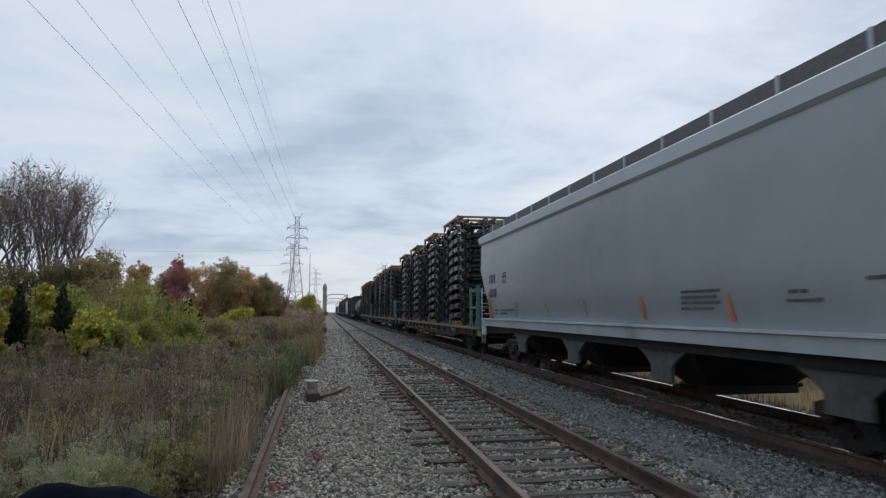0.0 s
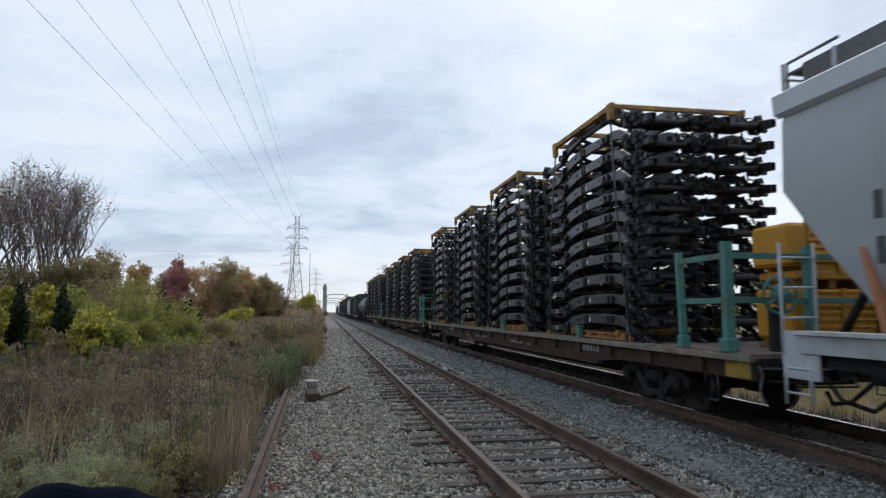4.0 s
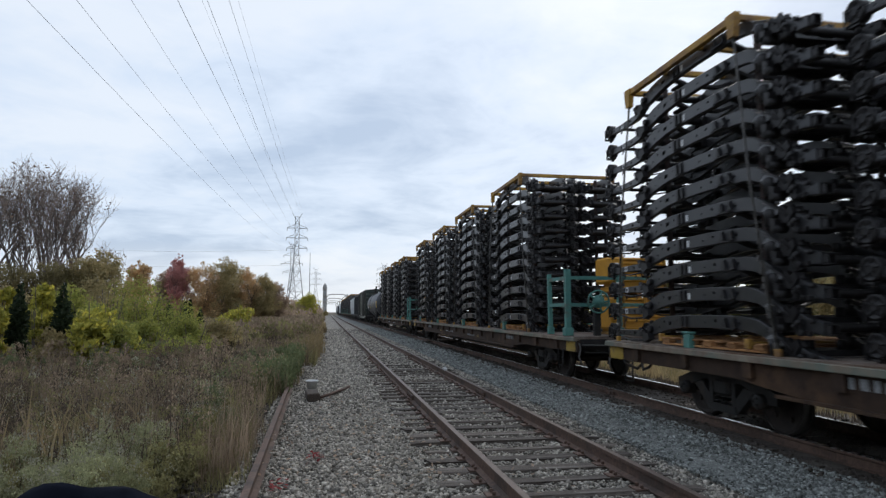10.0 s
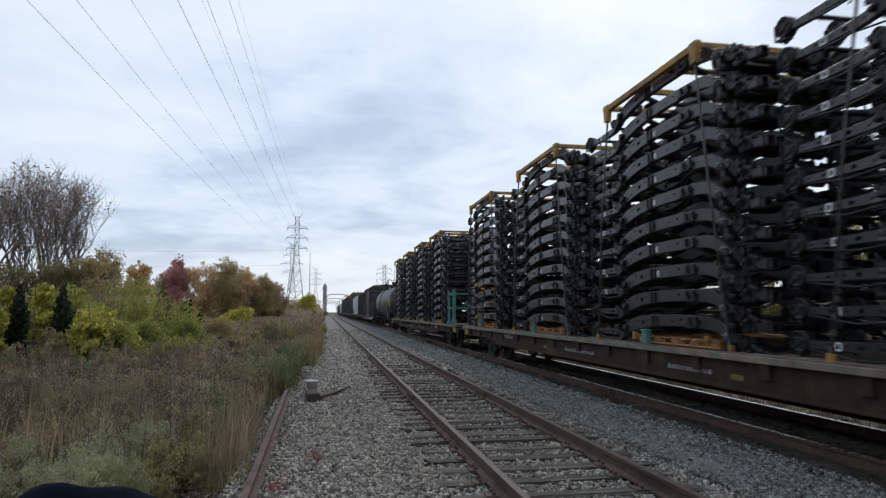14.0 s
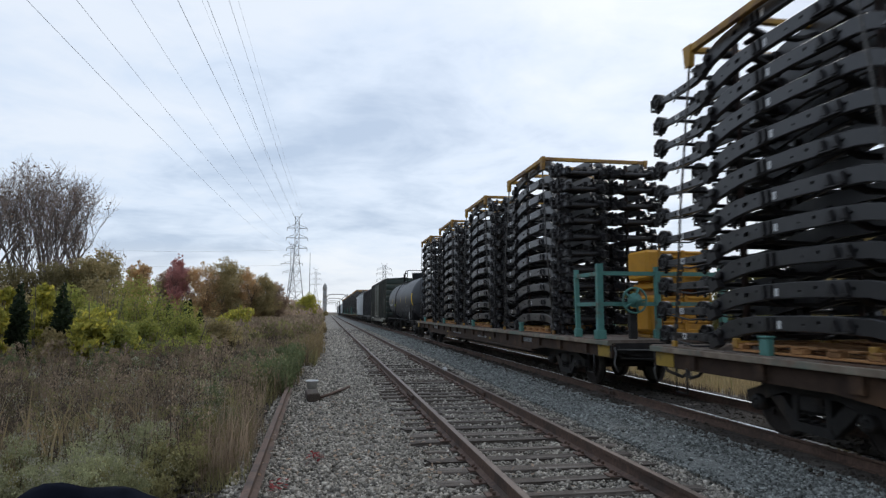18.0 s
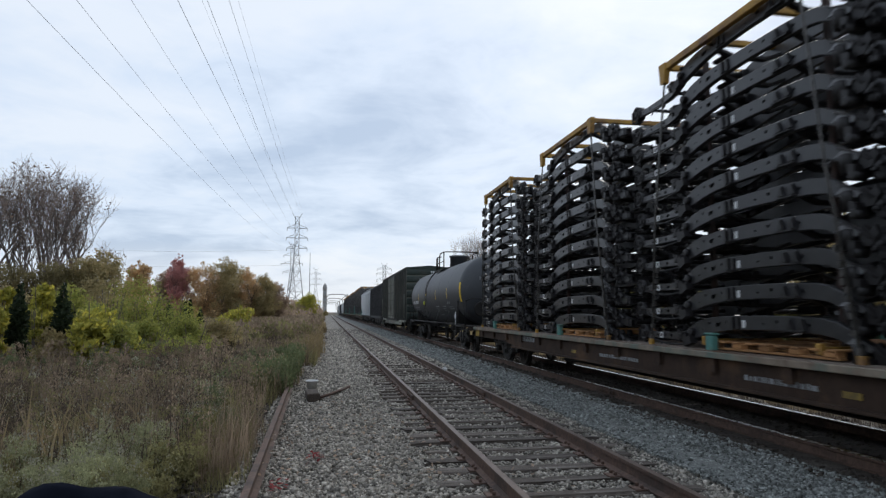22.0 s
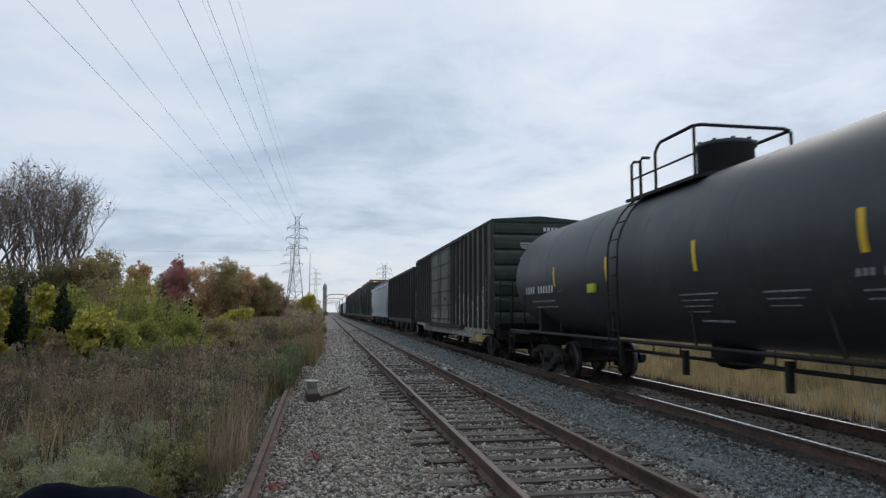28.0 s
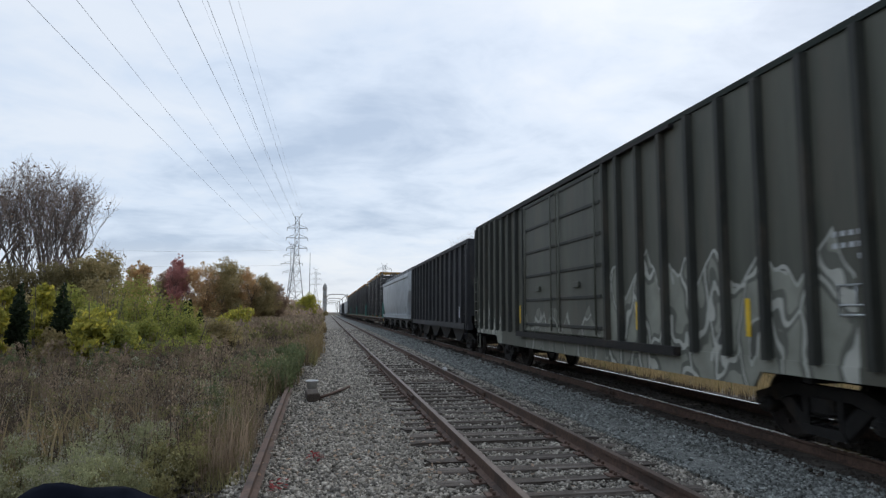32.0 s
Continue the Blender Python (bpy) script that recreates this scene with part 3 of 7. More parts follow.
def cap_mesh():
    bm = bmesh.new()
    lathe(bm, [(-0.11, 0.05), (-0.11, 0.09), (-0.08, 0.105), (0.05, 0.105), (0.05, 0.05)], (0, 0, 0), "x", 12)
    for k in range(3):
        a = k * 2.094
        box(bm, -0.12, 0.05 * math.cos(a), 0.05 * math.sin(a), 0.03, 0.03, 0.03)
    return mesh_of("bearing_cap", bm, M["black_steel"])


SIDE, SPRING, WSET, RIM, CAP = side_frame_mesh(), spring_mesh(), wheelset_mesh(), rim_mesh(), cap_mesh()


def bogie(car, y, turning=True):
    """Two-axle bogie under a car at y; its wheelsets turn."""
    bm = bmesh.new()
    box(bm, 0, 0, 0.52, 2.2, 0.36, 0.24, bevel=0.04)
    box(bm, 0, 0, 0.69, 0.5, 0.5, 0.12, bevel=0.03)
    for s in (-1, 1):
        tube(bm, [(-0.85, s * 0.36, 0.38), (0.85, s * 0.36, 0.38)], 0.045, 6)
    bg_ = part("bogie", bm, M["black_steel"], car, "black cast-steel two-axle bogie", pose(0, y, 0))
    for s in (-1, 1):
        part("side_frame", SIDE, None, bg_, at=pose(s * 1.0, 0, 0))
        part("spring_nest", SPRING, None, bg_, at=pose(s * 1.0, 0, 0))
    for s in (-1, 1):
        w = part("wheelset", WSET, None, bg_, "rusty steel wheels on one axle", pose(0, s * 0.89, 0.43))
        rim_ob = new("wheel_rim", RIM)
        rim_ob.parent = w
        tagged(rim_ob, "bright worn treads on both wheels", kind="stuff")
        if turning:
            WHEELS.append((w, s * 0.89))
        for q in (-1, 1):
            part("bearing_cap", CAP, None, bg_, at=pose(q * 1.05, s * 0.89, 0.43, 0, 0, 0 if q < 0 else 180))
    return bg_


def coupler(car, y, way):
    """Draft gear, shank and knuckle at a car's end; way is -1 or 1."""
    bm = bmesh.new()
    box(bm, 0, y, 0.86, 0.34, 0.5, 0.3, bevel=0.02)
    box(bm, 0, y + way * 0.45, 0.86, 0.14, 0.5, 0.16, bevel=0.02)
    box(bm, 0.03, y + way * 0.72, 0.86, 0.26, 0.22, 0.28, bevel=0.05)
    tube(bm, [(-0.35, y, 0.75), (-0.38, y + way * 0.3, 0.5), (-0.3, y + way * 0.7, 0.42), (-0.25, y + way * 0.85, 0.55)], 0.03, 6)
    tube(bm, [(-1.2, y, 0.95), (-1.2, y + way * 0.1, 0.72), (-0.4, y + way * 0.15, 0.70), (-0.2, y + way * 0.45, 0.78)], 0.014, 5)
    part("coupler", bm, M["black_steel"], car, "black knuckle coupler with air hose")


def ladder_bm(bm, x, y0, y1, z0, z1, n, r=0.016, axis="y"):
    """Two stiles and n rungs on a side (axis y) or an end (axis x)."""
    if axis == "y":
        for y in (y0, y1):
            tube(bm, [(x, y, z0), (x, y, z1)], r * 1.3, 5)
        for k in range(n):
            z = z0 + (z1 - z0) * (k + 0.5) / n
            tube(bm, [(x, y0, z), (x, y1, z)], r, 5)
    else:
        for xx in (y0, y1):
            tube(bm, [(xx, x, z0), (xx, x, z1)], r * 1.3, 5)
        for k in range(n):
            z = z0 + (z1 - z0) * (k + 0.5) / n
            tube(bm, [(y0, x, z), (y1, x, z)], r, 5)


def stirrup(bm, x, y, z0, z1, w=0.4):
    tube(bm, [(x, y - w / 2, z1), (x, y - w / 2, z0), (x, y + w / 2, z0), (x, y + w / 2, z1)], 0.02, 5)


# ---- covered hopper ----
def hopper_car(u0, length, paint, sill_paint, label, turning=True, detail=True, mark=None):
    """Covered hopper: bowed shell with sloped ends, roof walk, side sill, hopper chutes; u0 is its near end."""
    h = length / 2
    car = thing("covered_hopper_car", label, "railway wagon", group="wagons of the train")
    bm = bmesh.new()
    sect = [(-1.50, 1.38), (-1.60, 2.2), (-1.60, 2.95), (-1.58, 3.75), (-1.50, 4.0), (-1.30, 4.07), (0, 4.22)]
    sect = sect + [(-x, z) for x, z in sect[-2::-1]]

    # ends: bottom drawn in (slope sheets), the shell runs out at mid height
    def end_y(z):
        if z > 2.95:
            return h - 0.25 - (z - 2.95) * 0.02
        return h - 0.25 - (2.95 - z) * 0.86
    a = [bm.verts.new((x, -end_y(z), z)) for x, z in sect]
    b = [bm.verts.new((x, end_y(z), z)) for x, z in sect]
    n = len(sect)
    for k in range(n - 1):
        f = bm.faces.new((a[k], a[k + 1], b[k + 1], b[k]))
        f.smooth = True
    bm.faces.new((a[n - 1], a[0], b[0], b[n - 1]))
    for ring, rev in ((a, False), (b, True)):
        bm.faces.new(ring[::-1] if rev else ring)
    part("shell", bm, paint, car)
    for s in (-1, 1):
        bm = bmesh.new()
        prism(bm, [(s * 1.58, 3.80), (s * 1.65, 3.84), (s * 1.67, 4.05), (s * 1.45, 4.17), (s * 1.43, 4.11)], -h + 0.22, h - 0.22, "y")
        part("eave_rail", bm, paint, car)
        bm = bmesh.new()
        prism(bm, [(s * 1.42, 1.14), (s * 1.54, 1.14), (s * 1.57, 1.33), (s * 1.62, 1.345), (s * 1.62, 1.385), (s * 1.40, 1.385)], -h + 0.3, h - 0.3, "y")
        part("side_sill", bm, sill_paint, car, "pale side sill of the hopper car")
    bm = bmesh.new()
    for s in (-1, 1):
        span(bm, -0.25, 0.25, s * (h - 3.6), s * h, 0.72, 1.0)
        span(bm, s * 1.36, s * 1.42, -h + 0.4, h - 0.4, 0.99, 1.17)
        span(bm, -1.45, 1.45, s * (h - 0.4), s * h, 1.0, 1.15)
        for x in (-1.0, 1.0):
            tube(bm, [(x, s * (h - 0.15), 1.1), (x, s * (h - 1.3), 2.6)], 0.05, 6)
    part("underframe", bm, M["black_steel"], car, "black underframe")
    for k in range(4):
        y = -0.73 + (k - 1.5) * 3.85
        bm = bmesh.new()
        for s in (-1, 1):
            v0 = [bm.verts.new((x, y + s * 0.98, 1.05)) for x in (-1.4, 1.4)]
            v1 = [bm.verts.new((x, y + s * 0.35, 0.42)) for x in (-0.75, 0.75)]
            f = bm.faces.new((v0[0], v0[1], v1[1], v1[0]))
        for s in (-1, 1):
            vs = [bm.verts.new(p) for p in ((s * 1.4, y - 0.98, 1.05), (s * 1.4, y + 0.98, 1.05), (s * 0.75, y + 0.35, 0.42), (s * 0.75, y - 0.35, 0.42))]
            bm.faces.new(vs)
        span(bm, -0.8, 0.8, y - 0.4, y + 0.4, 0.30, 0.43)
        span(bm, -1.1, 1.1, y - 0.12, y + 0.12, 0.36, 0.42)
        c = part("discharge_chute", bm, M["black_steel"], car, "grimy discharge chute")
        for s in (-1, 1):
            bm = bmesh.new()
            prism(bm, [(y - 0.85, 1.03), (y + 0.85, 1.03), (y + 0.5, 0.86), (y + 0.32, 0.72), (y + 0.32, 0.5), (y - 0.32, 0.5), (y - 0.32, 0.72), (y - 0.5, 0.86)], s * 1.36, s * 1.30)
            part("chute_plate", bm, M["grime"], c, "grimy grey chute side plate")
    bm = bmesh.new()
    for s in (-0.75, 0.75):
        span(bm, s - 0.3, s + 0.3, -h + 0.3, h - 0.3, 4.42, 4.46)
    for k in range(int(length / 1.4)):
        y = -h + 0.7 + k * 1.4
        span(bm, -1.1, 1.1, y - 0.03, y + 0.03, 4.38, 4.42)
        for s in (-1, 1):
            span(bm, s * 1.0 - 0.03, s * 1.0 + 0.03, y - 0.03, y + 0.03, 4.1, 4.4)
    part("roof_walk", bm, M["galvanised"], car, "grating roof walk")
    for s in (-1, 1):
        bm = bmesh.new()
        span(bm, s * 1.27, s * 1.30, -h + 0.3, h - 0.3, 4.12, 4.46)
        part("walk_edge", bm, M["walk_mesh"], car, "dark mesh edge of the roof walk")
    bm = bmesh.new()
    for k in range(int(length / 1.4)):
        y = -h + 0.7 + k * 1.4
        for s in (-1, 1):
            span(bm, s * 1.30, s * 1.33, y - 0.025, y + 0.025, 4.1, 4.46)
    part("walk_bracket", bm, sill_paint, car)["kind"] = "stuff"
    if detail:
        for e_ in (-1, 1):
            for s in (-1, 1):
                bm = bmesh.new()
                x = s * 1.5
                ladder_bm(bm, x, e_ * (h - 0.02), e_ * (h - 0.42), 0.55, 1.1, 2)
                ladder_bm(bm, e_ * h, s * 1.5 - s * 0.45, s * 1.5, 1.0, 2.4, 4, axis="x")
                part("ladder", bm, sill_paint, car, "pale end ladder and grab irons")
                bm = bmesh.new()
                ladder_bm(bm, e_ * (h - 0.22), s * 1.5 - s * 0.45, s * 1.5, 3.0, 4.46, 4, axis="x")
                tube(bm, [(x * 0.9, e_ * (h - 0.1), 4.15), (x * 0.9, e_ * (h - 0.1), 4.52), (x * 0.9, e_ * (h - 0.9), 4.52)], 0.02, 5)
                span(bm, s * 0.45, s * 1.3, e_ * (h - 0.32), e_ * (h - 0.05), 4.40, 4.43)
                part("roof_ladder", bm, M["walk_mesh"], car, "dark upper ladder and roof grab rail")
                bm = bmesh.new()
                prism(bm, [(e_ * (h - 0.02), 0.85), (e_ * (h - 0.55), 0.85), (e_ * (h - 0.55), 1.38), (e_ * (h - 0.02), 1.38)], s * 1.50, s * 1.47)
                part("corner_plate", bm, sill_paint, car)
        bm = bmesh.new()
        mark_bars(bm, -1.602, 7.66, 2.47, "####", 0.27)
        mark_bars(bm, -1.602, 7.65, 2.04, "#####", 0.26)
        for k, (y, z, l_) in enumerate(((7.2, 1.62, 0.5), (6.4, 1.62, 1.0), (7.2, 1.52, 0.4), (6.5, 1.52, 0.8), (5.4, 1.62, 0.5), (-6.0, 1.80, 0.3), (-5.96, 1.70, 0.55), (-7.1, 1.9, 1.4))):
            text_bars(bm, -1.575, y, z, l_, 0.045, k)
        for j in range(4):
            text_bars(bm, -1.58, -3.73, 1.86 - j * 0.08, 0.95 - 0.12 * (j % 2), 0.045, 20 + j)
        tube(bm, [(-1.605, 6.05, 2.45), (-1.605, 5.79, 2.45), (-1.605, 5.79, 2.73), (-1.605, 6.05, 2.73), (-1.605, 6.05, 2.45)], 0.009, 4)
        text_bars(bm, -1.602, 6.02, 2.6, 0.18, 0.05, 33)
        part("stencil", bm, M["lettering_dark"], car, "dark stencilled data marks")
        for y in (4.98, 2.40, 0.0, -2.45, -4.85):
            bm = bmesh.new()
            prism(bm, [(y + 0.05, 1.84), (y, 1.84), (y - 0.13, 1.47), (y - 0.06, 1.47)], -1.585, -1.545)
            part("stripe", bm, M["orange_tape"] if y < -1 else M["faint_tape"], car, "faded orange slanting stripe")
        bm = bmesh.new()
        prism(bm, [(7.86, 2.22), (7.80, 2.22), (7.56, 1.40), (7.64, 1.40)], -1.61, -1.545)
        part("stripe", bm, M["orange_tape"], car, "faded orange slanting stripe")
    for e_ in (-1, 1):
        bogie(car, e_ * (h - 2.3), turning)
        coupler(car, e_ * h, e_)
    return ride(car, u0 + h)


# ---- flat car with stacked chassis ----
def pallet_parts(L=2.5):
    """Meshes that all the pallets share: bearers, boards and blocks."""
    out = []
    for k in range(3):
        bm = bmesh.new()
        box(bm, -0.5 + k * 0.5, 0, 0.03, 0.10, L, 0.03, bevel=0.006)
        out.append(("bearer", mesh_of("bearer", bm, M["pallet"])))
        for j in range(5):
            bm = bmesh.new()
            box(bm, -0.5 + k * 0.5, -L / 2 + 0.12 + j * (L - 0.24) / 4, 0.075, 0.12, 0.2, 0.06, bevel=0.006)
            out.append(("block", mesh_of("block", bm, M["pallet"])))
    for k in range(9):
        bm = bmesh.new()
        box(bm, 0, -L / 2 + 0.08 + k * (L - 0.16) / 8, 0.118, 1.15, 0.14, 0.026, bevel=0.006)
        out.append(("board", mesh_of("board", bm, M["pallet"])))
    return out


PALLET = pallet_parts()


def pallet_thing():
    p = thing("timber_pallet", "orange-brown timber pallet on the flat car deck", "pallet", group="pallets under the stacks")
    for name, me in PALLET:
        part(name, me, None, p)
    return p


def rail_side(y):
    """Distance of a chassis rail from the chassis's centre line."""
    if y > 1.5:
        return 0.52 - 0.16 * min(1, (y - 1.5) / 0.7)
    if y < -1.65:
        return 0.50 - 0.05 * min(1, (-y - 1.65) / 1.2)
    return 0.52


RAIL_KEYS = ((-2.42, -0.27, -0.125), (-2.2, -0.25, -0.085), (-2.05, -0.17, -0.02), (-1.85, -0.12, 0.01), (-1.68, -0.05, 0.09), (-1.5, 0.03, 0.21), (-1.32, 0.10, 0.29), (-1.1, 0.135, 0.325),
             (-0.6, 0.155, 0.345), (-0.1, 0.16, 0.35), (0.4, 0.15, 0.345), (0.8, 0.12, 0.335), (1.1, 0.075, 0.31), (1.3, 0.03, 0.275), (1.45, 0.0, 0.225), (1.6, -0.03, 0.175), (1.8, -0.05, 0.115), (2.0, -0.055, 0.085),
             (2.4, -0.05, 0.07), (2.9, -0.045, 0.06), (3.3, -0.03, 0.06))
# holes punched in the outer web: place, width, lower and upper share of its height
WEB_HOLES = ((-0.92, 0.05, 0.42, 0.62), (-0.38, 0.05, 0.5, 0.72), (-0.12, 0.035, 0.35, 0.5), (0.44, 0.045, 0.22, 0.62), (0.66, 0.03, 0.55, 0.72), (0.86, 0.10, 0.34, 0.62), (1.06, 0.035, 0.6, 0.76),
             (1.22, 0.03, 0.3, 0.45), (2.12, 0.04, 0.3, 0.66), (2.42, 0.07, 0.26, 0.72), (2.62, 0.03, 0.35, 0.65), (2.86, 0.05, 0.3, 0.7), (3.1, 0.03, 0.35, 0.65), (-1.98, 0.05, 0.35, 0.65))


def rail_band(y):
    """Bottom and top of a chassis rail at y."""
    for (a, la, ha), (b, lb, hb) in zip(RAIL_KEYS, RAIL_KEYS[1:]):
        if y <= b:
            k = (y - a) / (b - a)
            return la + (lb - la) * k, ha + (hb - ha) * k
    return RAIL_KEYS[-1][1:]


def punched_rail(bm, s):
    """One hollow side rail with real openings through its outer web."""
    w, c = 0.038, 0.010
    stops = sorted({k[0] for k in RAIL_KEYS} | {round(y + q * d / 2, 4) for y, d, _, _ in WEB_HOLES for q in (-1, 1)})
    rings = []
    for y in stops:
        lo, hi = rail_band(y)
        x = s * rail_side(y)
        half = w if y > -1.7 else 0.055
        o, i = x + s * half, x - s * half
        rings.append([bm.verts.new(p) for p in ((i, y, lo), (o - s * c, y, lo), (o, y, lo + c), (o, y, hi - c), (o - s * c, y, hi), (i, y, hi))])
    for j, (a, b) in enumerate(zip(rings, rings[1:])):
        mid = (stops[j] + stops[j + 1]) / 2
        hole = [h for h in WEB_HOLES if abs(mid - h[0]) < h[1] / 2]
        for k in range(6):
            if k == 2 and hole:
                f0, f1 = hole[0][2:]
                cut = []
                for ring in (a, b):
                    p, q = ring[2].co, ring[3].co
                    cut.append([bm.verts.new(p.lerp(q, f)) for f in (f0, f1)])
                    cut.append([bm.verts.new(p.lerp(q, f) - Vector((s * 0.03, 0, 0))) for f in (f0, f1)])
                (a0, a1), (d0, d1), (b0, b1), (e0, e1) = cut
                bm.faces.new((a[2], a0, b0, b[2]))
                bm.faces.new((a1, a[3], b[3], b1))
                for quad in ((a0, d0, e0, b0), (a1, b1, e1, d1), (a0, a1, d1, d0), (b0, e0, e1, b1)):
                    bm.faces.new(quad)
            else:
                bm.faces.new((a[k], a[(k + 1) % 6], b[(k + 1) % 6], b[k]))
    bm.faces.new(rings[0][::-1])
    bm.faces.new(rings[-1])


def chassis_rail_mesh():
    """One chassis's two side rails: punched deep middle, kicked-up tail, gussets."""
    bm = bmesh.new()
    for s in (-1, 1):
        punched_rail(bm, s)
        for y in (-0.62, -0.82):
            prism(bm, [(y - 0.07, 0.17), (y + 0.05, 0.17), (y + 0.01, 0.32), (y - 0.02, 0.32)], s * 0.556, s * 0.575)
    return mesh_of("chassis_frame", bm, M["chassis"])


def fittings_mesh():
    """Hangers, spring buckets, lugs, pipes and clips on both rails."""
    bm = bmesh.new()
    for s in (-1, 1):
        o = s * 0.558
        # hanger and crescent flange where the rail kicks up
        lathe(bm, [(o, 0.03), (o, 0.06), (o + s * 0.05, 0.06), (o + s * 0.06, 0.045), (o + s * 0.06, 0.03)], (0, 1.50, 0.10), "x", 12)
        prism(bm, [(1.60, -0.10), (1.72, -0.13), (1.76, 0.04), (1.66, 0.08)], s * 0.50, s * 0.60)
        prism(bm, [(1.44, -0.06), (1.56, -0.10), (1.58, 0.02), (1.48, 0.05)], s * 0.53, s * 0.64)
        box(bm, s * 0.56, 1.82, 0.02, 0.07, 0.10, 0.10, bevel=0.015)
        # bracket pair beside the tag
        for y in (0.385, 0.50):
            prism(bm, [(y - 0.03, 0.17), (y + 0.03, 0.16), (y + 0.03, 0.30), (y - 0.02, 0.325)], s * 0.556, s * 0.585)
        # body mount shelf with two gussets
        for y in (-0.64, -0.84):
            prism(bm, [(y - 0.05, 0.19), (y + 0.05, 0.19), (y + 0.005, 0.30), (y - 0.015, 0.30)], s * 0.577, s * 0.60)
        box(bm, s * 0.585, -0.72, 0.165, 0.06, 0.30, 0.015)
        # spring bucket behind the drooping tip, wing bracket and arm lugs before it
        lathe(bm, [(-0.15, 0.04), (-0.15, 0.075), (0.0, 0.085), (0.05, 0.08), (0.07, 0.05), (0.07, 0.02)], (s * 0.59, -1.68, 0.0), "z", 12)
        prism(bm, [(-1.86, -0.13), (-1.80, 0.02), (-1.88, 0.09), (-1.95, 0.02), (-2.02, 0.08), (-2.06, -0.02), (-1.97, -0.13)], s * 0.53, s * 0.58)
        prism(bm, [(-1.82, -0.22), (-1.74, -0.2), (-1.74, -0.05), (-1.84, -0.08)], s * 0.50, s * 0.66)
        prism(bm, [(-2.14, -0.27), (-2.04, -0.26), (-2.02, -0.12), (-2.12, -0.09)], s * 0.46, s * 0.60)
        lathe(bm, [(s * 0.46, 0.02), (s * 0.46, 0.05), (s * 0.60, 0.05), (s * 0.60, 0.02)], (0, -2.09, -0.235), "x", 10)
        lathe(bm, [(s * 0.48, 0.02), (s * 0.48, 0.055), (s * 0.66, 0.055), (s * 0.66, 0.02)], (0, -1.79, -0.19), "x", 10)
        # engine mount on top of the front horn
        lathe(bm, [(0.0, 0.06), (0.045, 0.06), (0.06, 0.04), (0.085, 0.04), (0.085, 0.01)], (s * 0.47, -2.02, -0.03), "z", 10)
        # brake and fuel pipes along the rail and below the tail
        tube(bm, [(s * 0.62, -2.0, -0.06), (s * 0.63, -1.85, 0.05), (s * 0.60, -1.55, 0.16)], 0.014, 5)
        tube(bm, [(s * 0.40, 3.2, -0.04), (s * 0.47, 2.4, -0.125), (s * 0.54, 1.7, -0.10)], 0.015, 5)
        tube(bm, [(s * 0.30, 2.95, 0.0), (s * 0.42, 2.0, 0.03), (s * 0.44, 1.5, 0.10)], 0.012, 4)
        for y in (2.62, 2.2):
            tube(bm, [(s * 0.47, y, -0.11), (s * 0.47, y, -0.16), (s * 0.47, y + 0.04, -0.175)], 0.013, 4)
        # clips, bushings and small brackets
        rnd = random.Random(77 + s)
        for k in range(13):
            y = rnd.uniform(-2.35, -1.55) if k < 6 else rnd.uniform(1.5, 2.0)
            lo, hi = rail_band(y)
            q = Vector((s * rnd.uniform(0.40, 0.63) if y < 0 else s * rnd.uniform(0.36, 0.58), y, rnd.uniform(lo - 0.05, hi + 0.05)))
            if k % 2:
                lathe(bm, [(q.x - 0.03, 0.012), (q.x - 0.03, 0.03), (q.x + 0.03, 0.03), (q.x + 0.03, 0.012)], (0, q.y, q.z), "x", 8)
            else:
                box(bm, q.x, q.y, q.z, rnd.uniform(0.03, 0.08), rnd.uniform(0.03, 0.09), rnd.uniform(0.03, 0.08), bevel=0.008)
    return mesh_of("bracket_set", bm, M["chassis_dark"])


def tab_mesh():
    """Pale folded tab at the drooping tip of the deep rail."""
    bm = bmesh.new()
    prism(bm, [(-1.50, 0.06), (-1.62, 0.06), (-1.80, -0.02), (-1.84, 0.03), (-1.72, 0.09), (-1.62, 0.13)], -0.60, -0.57)
    return mesh_of("tab", bm, M["tab"])


def slot_mesh():
    bm = bmesh.new()
    box(bm, -0.560, 0.28, 0.235, 0.006, 0.065, 0.095)
    for z in (-0.03, 0.045):
        box(bm, -0.402, 2.74, z, 0.006, 0.10, 0.022)
    for y in (2.70, 2.78):
        box(bm, -0.402, y, 0.008, 0.006, 0.025, 0.055)
    return mesh_of("slot_plate", bm, M["white_tape"])


